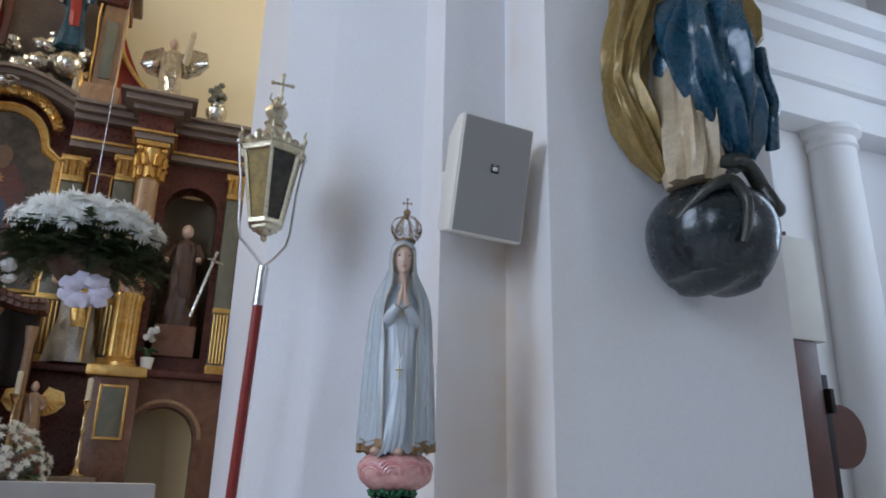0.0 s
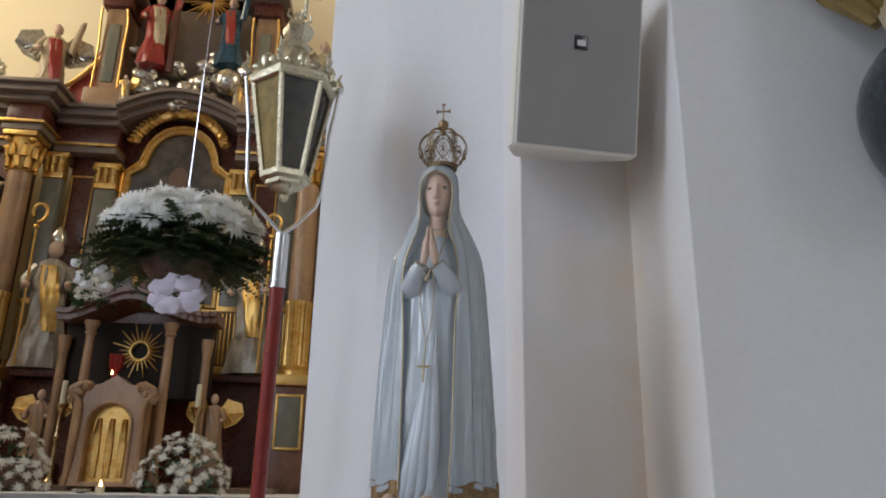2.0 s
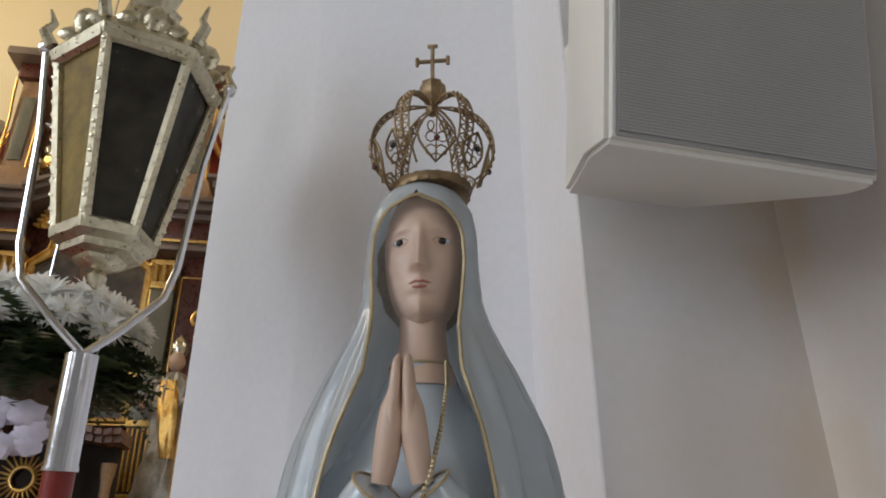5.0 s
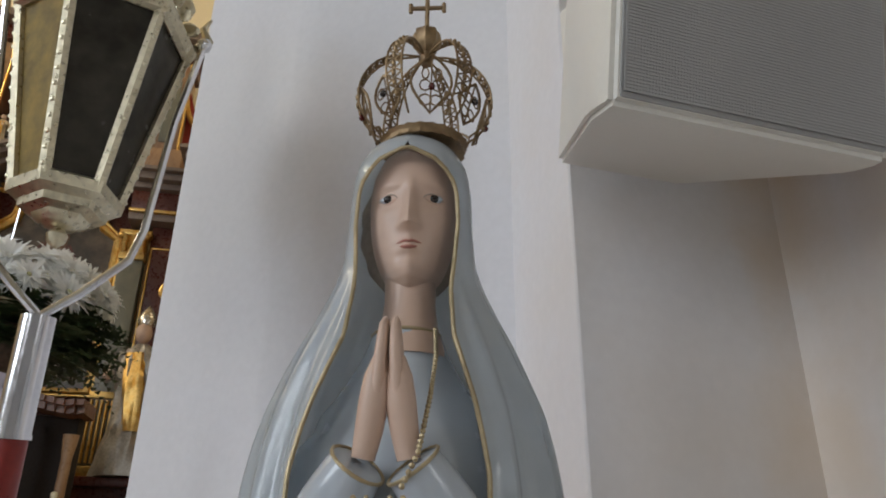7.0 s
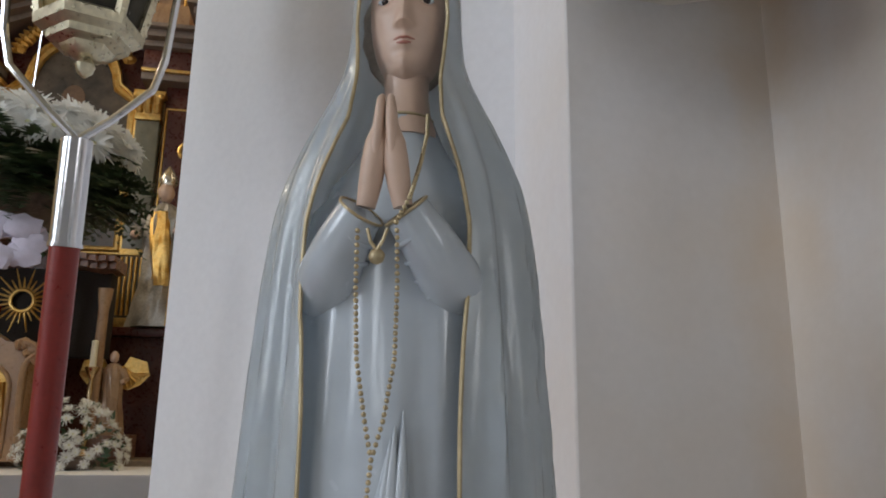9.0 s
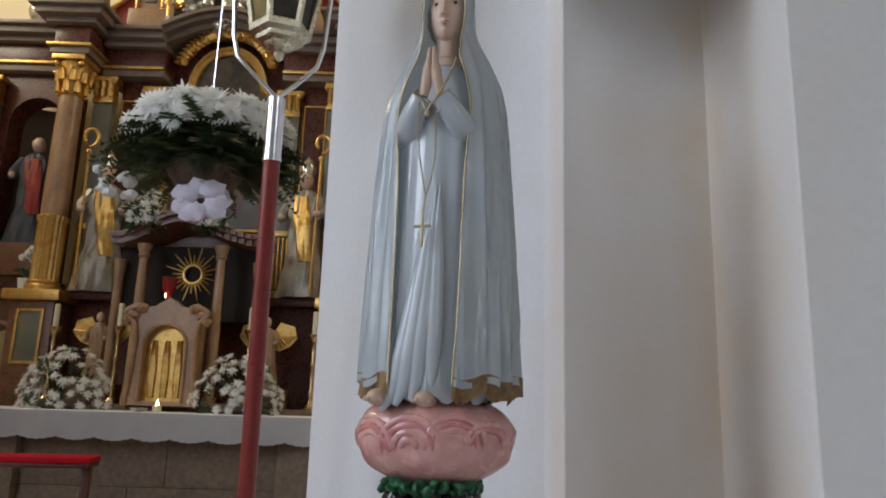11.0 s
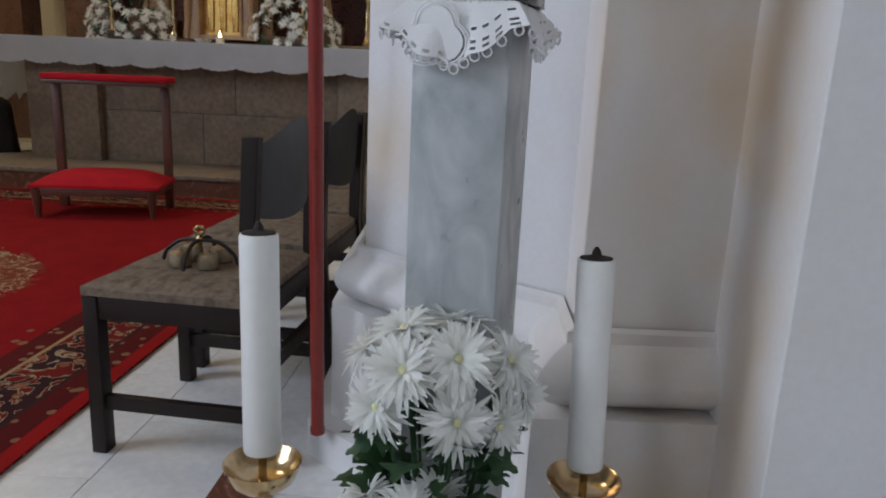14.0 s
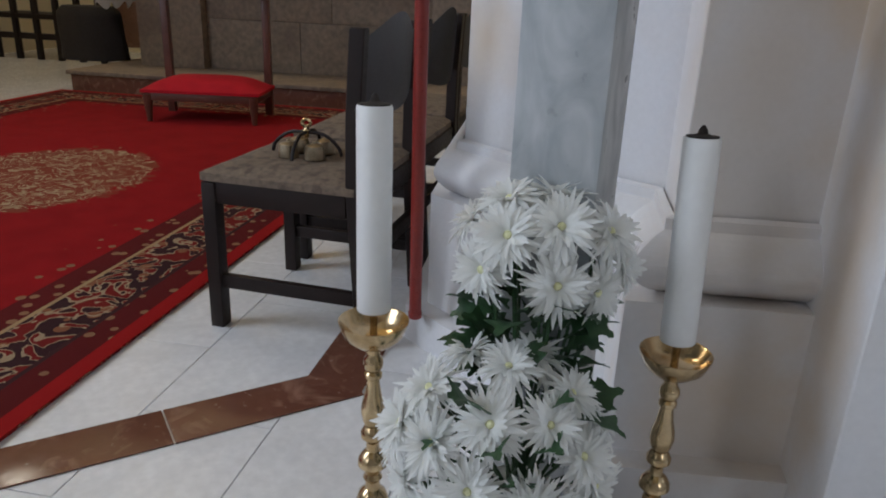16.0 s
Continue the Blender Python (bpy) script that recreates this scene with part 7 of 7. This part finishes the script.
tagged(link_mesh("silver_globe", bm, SILVER), "polished silver globe among the clouds", "globe")
for s, h in ((-1, 4.87), (1, 4.87)):
    figure("cherub_statue", "small gilded cherub sitting on the cornice", (XC + s * 0.58, 5.88, h), 0.36, [PALEROBE, SKIN, GOLD, GOLD], s * 20, wing=True)
for s in (-1, 1):
    urn = thing("silver_urn", "silver flower urn on the altarpiece cornice", "urn", "urns on the cornice")
    urn.matrix_world = pose(XC + s * 1.98, 6.05, 4.855)
    bm = bmesh.new()
    add_lathe(bm, [(0.07, 0.0), (0.07, 0.02), (0.03, 0.05), (0.06, 0.09), (0.11, 0.17), (0.12, 0.23), (0.07, 0.29), (0.08, 0.31)], 22)
    part("body", bm, SILVER, urn)
    bm = bmesh.new()
    for k in range(26):
        a = rnd.uniform(0, 6.28)
        add_ball(bm, (0.07 * math.cos(a) * rnd.random() * 1.4, 0.07 * math.sin(a), 0.34 + rnd.random() * 0.2), 0.035, 0, 7, rough=0.4, seed=k)
    part("flowers", bm, GREENMARBLE if s > 0 else SILVER, urn)

# ---------- tabernacle and what stands on the altar ----------
TX = -2.19
tab = thing("tabernacle", "tan carved tabernacle with a gilded arched door", "tabernacle")
bm = wall_with_arch(TX - 0.27, TX + 0.27, 1.137, 1.80, TX - 0.005, 0.165, 1.17, 1.60, 4.98, 5.10)
for k in range(10):
    u0, u1 = -1 + k / 5, -0.8 + k / 5
    f = lambda u: 1.80 + 0.17 * math.cos(u * math.pi / 2) + 0.02 * math.cos(u * 9)
    add_extrude(bm, [(TX + u0 * 0.27, 1.80), (TX + u1 * 0.27, 1.80), (TX + u1 * 0.27, f(u1)), (TX + u0 * 0.27, f(u0))], 4.98, 5.10)
part("front", bm, TANMARBLE, tab)
bm = bmesh.new()
add_box(bm, (TX - 0.26, 5.10, 1.137), (TX + 0.26, 5.55, 1.85), 0.01)
part("body", bm, TANMARBLE, tab)
bm = bmesh.new()
add_extrude(bm, arch_outline(TX - 0.005, 0.165, 1.17, 1.60), 5.05, 5.07)
for x in (-0.10, 0.0, 0.10):
    drape(bm, fine_rows([(1.2, TX + x, 5.05, 0.022, 0.02), (1.45, TX + x, 5.05, 0.028, 0.02), (1.65, TX + x, 5.05, 0.02, 0.02)], 10), 0, 16, 3, 0.2)
part("door", bm, GOLD, tab, "gilded arched door")
bm = bmesh.new()
add_tube(bm, [(x, 4.975, z) for x, z in arch_outline(TX - 0.005, 0.175, 1.16, 1.60)], 0.014, 7)
part("door_moulding", bm, TANMARBLE, tab)
for s in (-1, 1):
    bm = bmesh.new()
    add_tube(bm, smooth_pts([(TX + s * 0.28, 4.97, 1.14), (TX + s * 0.25, 4.96, 1.45), (TX + s * 0.25, 4.96, 1.75), (TX + s * 0.33, 4.95, 1.86), (TX + s * 0.24, 4.95, 1.92)], 5), 0.022, 8)
    for k in range(5):
        add_ball(bm, (TX + s * (0.20 + 0.03 * k), 4.97, 1.90 - 0.025 * k + 0.03 * (k % 2)), 0.038, 0, 8, rough=0.5, seed=k * 3)
    part("carved_scroll", bm, TANMARBLE, tab)
    bm = bmesh.new()
    add_lathe(bm, [(0.055, 1.137), (0.055, 1.2), (0.042, 1.22), (0.040, 1.9), (0.034, 2.34), (0.05, 2.36), (0.04, 2.38), (0.06, 2.44), (0.065, 2.46)], 20, 0, Matrix.Translation((TX + s * 0.325, 5.16, 0)))
    part("colonnette", bm, TANMARBLE, tab)
    bm = bmesh.new()
    add_lathe(bm, [(0.04, 1.137), (0.036, 2.2), (0.05, 2.3), (0.055, 2.36)], 16, 0, Matrix.Translation((TX + s * 0.60, 5.35, 0)))
    part("colonnette", bm, TANMARBLE, tab)
bm = bmesh.new()
for k in range(24):
    u0, u1 = -1 + k / 12, -1 + (k + 1) / 12
    f = lambda u: 2.47 + 0.14 * max(0.0, math.cos(u * 1.9)) + 0.03 * math.cos(u * 6)
    for dz, y, h in ((0, 5.03, 0.05), (0.05, 4.98, 0.04)):
        add_extrude(bm, [(TX + u0 * 0.68, f(u0) + dz), (TX + u1 * 0.68, f(u1) + dz), (TX + u1 * 0.68, f(u1) + dz + h), (TX + u0 * 0.68, f(u0) + dz + h)], y + 0.25 * abs(u0) ** 2, 5.55)
part("canopy", bm, BROWNMARBLE, tab)
bm = bmesh.new()
add_box(bm, (TX - 0.62, 5.40, 1.85), (TX + 0.62, 5.58, 2.5), 0.01)
part("throne_back", bm, DARKVOID, tab)
bm = bmesh.new()
for k in range(24):
    a = 2 * math.pi * k / 24
    L = 0.24 if k % 2 else 0.17
    bm = bmesh.new()
    add_tube(bm, [(TX + 0.03 + 0.07 * math.cos(a), 5.37, 2.25 + 0.07 * math.sin(a)), (TX + 0.03 + L * math.cos(a), 5.35, 2.25 + L * math.sin(a))], 0.011, 5, taper=[1, 0.35])
    part("ray", bm, GOLD, tab)
bm = bmesh.new()
ring = [(TX + 0.03 + 0.08 * math.cos(2 * math.pi * k / 24), 5.36, 2.25 + 0.08 * math.sin(2 * math.pi * k / 24)) for k in range(24)]
add_tube(bm, ring, 0.014, 6, closed=True)
part("halo_ring", bm, GOLD, tab)
lamp = thing("sanctuary_lamp", "small red glass sanctuary lamp with a lit flame", "lamp")
lamp.matrix_world = pose(TX - 0.04, 5.04, 1.972)
bm = bmesh.new()
add_lathe(bm, [(0.025, 0.0), (0.03, 0.02), (0.02, 0.04), (0.055, 0.09), (0.062, 0.19), (0.058, 0.19), (0.05, 0.10), (0.01, 0.08)], 20)
part("cup", bm, mat("red_lamp_glass", (0.20, 0.008, 0.008), 0.15), lamp)
FLAME = bpy.data.materials.new("flame")
FLAME.use_nodes = True
fb = FLAME.node_tree.nodes["Principled BSDF"]
fb.inputs["Emission Color"].default_value = (1.0, 0.55, 0.22, 1)
fb.inputs["Emission Strength"].default_value = 14
bm = bmesh.new()
add_lathe(bm, [(0.002, 0.0), (0.008, 0.01), (0.006, 0.022), (0.001, 0.036)], 10, 0, Matrix.Translation((0, -0.064, 0.02)))
part("flame", bm, FLAME, lamp)

light = thing("tea_light", "small lit candle glowing before the tabernacle", "candle")
light.matrix_world = pose(-2.10, 4.72, 1.0935)
bm = bmesh.new()
add_lathe(bm, [(0.03, 0.0), (0.032, 0.004), (0.032, 0.05), (0.028, 0.05), (0.026, 0.03), (0.004, 0.03)], 20)
part("cup", bm, CREAMWAX, light)
bm = bmesh.new()
add_lathe(bm, [(0.002, 0.03), (0.012, 0.045), (0.010, 0.065), (0.001, 0.095)], 12)
part("flame", bm, FLAME, light)
dish = thing("glass_dish", "small shining glass dish beside the lit candle", "dish")
bm = bmesh.new()
add_lathe(bm, [(0.02, 0.0), (0.05, 0.008), (0.07, 0.03), (0.066, 0.03), (0.045, 0.012), (0.005, 0.008)], 24)
part("bowl", bm, SILVER, dish)
dish.matrix_world = pose(-2.21, 4.66, 1.0935)


def altar_candle(x, y, z, h):
    ob = thing("altar_candlestick", "slim turned brass altar candlestick with a cream candle", "candlestick", "altar candlesticks")
    ob.matrix_world = pose(x, y, z)
    bm = bmesh.new()
    add_lathe(bm, [(0.07, 0.0), (0.07, 0.015), (0.03, 0.05), (0.018, 0.09), (0.03, 0.13), (0.016, 0.17), (0.022, 0.26), (0.012, 0.33), (0.028, 0.37), (0.014, 0.41), (0.02, 0.48), (0.012, h - 0.09), (0.03, h - 0.05), (0.05, h - 0.01), (0.05, h)], 20)
    part("stick", bm, BRASS, ob)
    bm = bmesh.new()
    add_lathe(bm, [(0.023, h - 0.005), (0.023, h + 0.185), (0.018, h + 0.19), (0.003, h + 0.195)], 16)
    part("candle", bm, CREAMWAX, ob)


for x, hh in ((-3.24, 0.62), (-2.70, 0.64), (-1.60, 0.64), (-1.06, 0.62)):
    altar_candle(x, 5.28, 1.137, hh)
for s in (-1, 1):
    figure("angel_bust", "carved kneeling angel with gilded wings beside the tabernacle", (TX + s * 0.72 - 0.02, 5.42, 1.30), 0.62, [TANMARBLE, SKIN, TANMARBLE, GOLD], 0, wing=True, category="statue")
    ap_box("angel_plinth", (TX + s * 0.72 - 0.2, 5.30, 1.137), (TX + s * 0.72 + 0.16, 5.58, 1.30), BROWNMARBLE)


def bouquet(name, label, centre, r, n, seed, size, lower=True, tilt=(0, -0.6, 0.5)):
    """White blossoms over a bed of leaves in a low bowl."""
    ob = thing(name, label, "flowers")
    rn = random.Random(seed)
    got = []
    for _ in range(6000):
        d = Vector((rn.gauss(0, 1), rn.gauss(-0.4, 1), abs(rn.gauss(0, 1)))).normalized()
        k = rn.uniform(0.9, 1.05)
        p = Vector((d.x * r[0] * k, d.y * r[1] * k, d.z * r[2] * k))
        if d.y < 0.5 and all((p - q).length > size * 1.25 for q, _ in got):
            got.append((p, d))
        if len(got) >= n:
            break
    for p, d in got:
        b = new("flower", rn.choice(SMALLMUMS))
        b.parent = ob
        b.matrix_local = aim(p, d + Vector(tilt) * 0.4, rn.uniform(0, 6), size / 0.05 * rn.uniform(0.85, 1.2))
    bm = bmesh.new()
    for k in range(260):
        d = Vector((rn.gauss(0, 1), rn.gauss(-0.2, 1), rn.gauss(0.2, 0.8))).normalized()
        p = Vector((d.x * r[0], d.y * r[1], max(-0.02, d.z * r[2]) if lower else d.z * r[2])) * rn.uniform(0.55, 0.98)
        L = size * rn.uniform(0.8, 1.6)
        w = Vector((rn.gauss(0, 1), rn.gauss(0, 1), rn.gauss(0, 1))).cross(d).normalized() * L * 0.3
        q = d + Vector((rn.gauss(0, 0.5), rn.gauss(0, 0.5), rn.gauss(0, 0.5)))
        vs = [bm.verts.new(v) for v in (p, p + q * L * 0.5 + w, p + q * L, p + q * L * 0.5 - w)]
        bm.faces.new(vs)
    tagged(part("foliage", bm, LEAF, ob), kind="stuff")
    bm = bmesh.new()
    add_lathe(bm, [(r[0] * 0.35, -0.001), (r[0] * 0.5, 0.03), (r[0] * 0.55, 0.07), (r[0] * 0.5, 0.075)], 20)
    part("bowl", bm, BASKET, ob)
    ob.location = centre
    return ob


SMALLMUMS = [mum_mesh("blossom", 40 + k, 0.05, (8, 12, 14), 0.3) for k in range(2)]
b1 = bouquet("altar_bouquet", "sloping bouquet of white daisies with dark leaves on the altar", (-2.92, 4.95, 1.094), (0.36, 0.20, 0.46), 60, 3, 0.042)
b2 = bouquet("altar_bouquet", "rounded bouquet of white daisies with dark leaves on the altar", (-1.58, 4.95, 1.094), (0.36, 0.20, 0.44), 60, 4, 0.042)
b3 = bouquet("small_bouquet", "small bunch of white blossoms on the tabernacle canopy", (TX - 0.32, 5.10, 2.62), (0.15, 0.12, 0.29), 34, 6, 0.045)
b4 = bouquet("small_bouquet", "small bunch of white blossoms on the tabernacle canopy", (TX + 0.24, 5.10, 2.62), (0.11, 0.10, 0.20), 18, 7, 0.042)
stand = thing("altar_cross", "small gilded cross on a round foot on the canopy", "cross")
stand.matrix_world = pose(TX - 0.01, 5.10, 2.70)
bm = bmesh.new()
add_lathe(bm, [(0.055, 0.0), (0.05, 0.015), (0.015, 0.03), (0.012, 0.06), (0.02, 0.07), (0.008, 0.08)], 18)
part("foot", bm, GOLD, stand)
bm = bmesh.new()
add_tube(bm, [(0, 0, 0.07), (0, 0, 0.25)], 0.016, 8)
add_tube(bm, [(-0.085, 0, 0.165), (0.085, 0, 0.165)], 0.016, 8)
for k in range(8):
    a = math.pi / 8 + k * math.pi / 4
    add_tube(bm, [(0.0, 0, 0.165), (0.06 * math.cos(a), 0, 0.165 + 0.06 * math.sin(a))], 0.006, 5)
part("cross", bm, GOLD, stand)
pot = thing("orchid_pot", "white potted flower standing beside the column", "potted plant", "potted flowers")
bm = bmesh.new()
add_lathe(bm, [(0.05, 0), (0.065, 0.11), (0.06, 0.11), (0.05, 0.1)], 18)
part("pot", bm, WAX, pot)
bm = bmesh.new()
for k in range(14):
    a = rnd.uniform(0, 6.28)
    add_tube(bm, [(0, 0, 0.1), (0.05 * math.cos(a), 0.05 * math.sin(a), 0.2), (0.11 * math.cos(a), 0.11 * math.sin(a), 0.18)], 0.016, 5, taper=[0.4, 1, 0.2])
part("leaves", bm, LEAF, pot)
bm = bmesh.new()
for k in range(9):
    add_ball(bm, (rnd.uniform(-0.05, 0.05), rnd.uniform(-0.05, 0.05), rnd.uniform(0.28, 0.40)), (0.03, 0.02, 0.03), 0, 8, rough=0.4, seed=k)
part("blossoms", bm, PETAL, pot)
pot.matrix_world = pose(XC + 1.64, 5.84, 2.132)
copy_thing(pot, pose(XC - 1.60, 5.84, 2.132))

# ---------- hanging flower basket ----------
HB = Vector((-0.96, 1.95, 2.10))
hb = thing("hanging_flower_basket", "hanging basket of white chrysanthemums and trailing fern on a cord", "flower basket")
bm = bmesh.new()
add_tube(bm, [HB + Vector((0.0, 0, 0.2)), HB + Vector((0.01, 0, 3.0)), HB + Vector((0.02, 0, 7.1))], 0.003, 6)
part("cord", bm, STEEL, hb)
bm = bmesh.new()
add_lathe(bm, [(0.04, -0.12), (0.09, -0.10), (0.14, -0.03), (0.16, 0.04), (0.15, 0.05)], 32, 0, Matrix.Translation(HB), lobes=16, lobe=0.02)
part("basket", bm, BASKET, hb)
rn = random.Random(31)
got = []
for _ in range(5000):
    a = rn.uniform(0, 6.28)
    rr = math.sqrt(rn.random()) * 0.31
    p = HB + Vector((rr * math.cos(a), rr * math.sin(a) * 0.75, 0.15 + 0.13 * (1 - (rr / 0.31) ** 2) + rn.uniform(-0.03, 0.03)))
    if all((p - q).length > 0.066 for q in got):
        got.append(p)
for p in got:
    ob = new("flower", rn.choice(MUMS))
    ob.parent = hb
    ob.matrix_local = aim(p, (p - HB) + Vector((rn.uniform(-.1, .1), -0.12, 0.02)), rn.uniform(0, 6), rn.uniform(1.25, 1.6))
bm = bmesh.new()
for k in range(420):
    a = rn.uniform(0, 6.28)
    r0 = rn.uniform(0.08, 0.25)
    p = HB + Vector((r0 * math.cos(a), r0 * math.sin(a) * 0.8, rn.uniform(-0.02, 0.14)))
    d = Vector((math.cos(a), math.sin(a) * 0.8, rn.uniform(-0.5, 0.3))).normalized()
    L = rn.uniform(0.10, 0.22)
    side = d.cross(Vector((0, 0, 1))).normalized()
    for q in range(14):
        u = q / 14
        c = p + d * L * u - Vector((0, 0, 0.25 * L * u * u))
        w = 0.055 * (1 - u) ** 0.6 * rn.uniform(0.7, 1.2)
        for s in (-1, 1):
            tip = c + side * s * w + d * 0.012 + Vector((0, 0, rn.uniform(-0.008, 0.008)))
            vs = [bm.verts.new(v) for v in (c - d * 0.002, c + d * 0.013, tip)]
            bm.faces.new(vs)
tagged(part("fern", bm, FERN, hb), kind="stuff")
bm = bmesh.new()
for k in range(7):
    a = 2 * math.pi * k / 7
    c = HB + Vector((0.05, -0.15, -0.17))
    add_ball(bm, c + Vector((0.065 * math.cos(a), -0.01 * (k % 2), 0.05 * math.sin(a))), (0.055, 0.02, 0.035), 0, 10, rough=0.5, seed=k * 1.3)
part("ribbon_bow", bm, TISSUE, hb, "lilac tissue bow")
bm = bmesh.new()
for q in range(16):
    add_ball(bm, HB + Vector((-0.33 + rn.uniform(-0.07, 0.07), -0.05 + rn.uniform(-0.05, 0.05), -0.09 + rn.uniform(-0.05, 0.06))), (0.022, 0.018, 0.018), 0, 7, rough=0.5, seed=q)
part("small_blossoms", bm, PETAL, hb)

# ---------- floor pieces ----------
bm = bmesh.new()
TWX, TWY = 0.296, 0.592
add_box(bm, (-TWX / 2 + 0.0015, -TWY / 2 + 0.0015, -0.012), (TWX / 2 - 0.0015, TWY / 2 - 0.0015, 0.0), 0.0008)
tile_me = bpy.data.meshes.new("slab")
bm.to_mesh(tile_me)
bm.free()
tile_me.materials.append(WHITESTONE)
bm = bmesh.new()
add_box(bm, (-TWX / 2 + 0.0015, -TWY / 4 + 0.0015, -0.012), (TWX / 2 - 0.0015, TWY / 4 - 0.0015, 0.0), 0.0008)
half_me = bpy.data.meshes.new("slab")
bm.to_mesh(half_me)
bm.free()
half_me.materials.append(WHITESTONE)
for i in range(19):
    if i % 2:
        for y in (-1.85 + TWY / 4, -1.85 + TWY * 10.75):
            t_ = new("slab", half_me)
            t_.parent = floor
            t_.matrix_local = pose(-4.706 + TWX * (i + 0.5), y, 0.0)
    for j in range(10 if i % 2 else 11):
        x, y = -4.706 + TWX * (i + 0.5), -1.85 + TWY * (j + 0.5) + (0.296 if i % 2 else 0)
        t_ = new("slab", tile_me)
        t_.parent = floor
        t_.matrix_local = pose(x, y, 0.0, 0, 0, 180 * ((i * 7 + j * 3) % 2))
bm = bmesh.new()
add_box(bm, (-6.2, 4.66, -0.012), (5.5, 6.9, 0.0))
add_box(bm, (0.918, -12.0, -0.012), (5.5, 4.66, 0.0))
add_box(bm, (-6.2, -12.0, -0.012), (0.918, -1.851, 0.0))
add_box(bm, (-6.2, -1.851, -0.012), (-4.707, 4.66, 0.0))
part("outer_paving", bm, WHITESTONE, floor)
ang = math.atan2(0.458 - 0.023, -0.55 + 1.047)
for k in range(4):
    bm = bmesh.new()
    L = 0.42
    t = bmesh.new()
    add_box(t, (0.002, -0.135, 0.001), (L - 0.002, 0.0, 0.0045), 0.0008)
    merge(bm, t, 0, pose(-0.50 - (k + 1) * L * math.cos(ang), 0.50 - (k + 1) * L * math.sin(ang), 0, 0, 0, math.degrees(ang)))
    part("brown_slab", bm, BROWNSTONE, floor)
bm = bmesh.new()
add_box(bm, (-0.565, 0.405, 0.0012), (-0.42, 0.70, 0.0050), 0.0008)
part("brown_slab", bm, BROWNSTONE, floor)
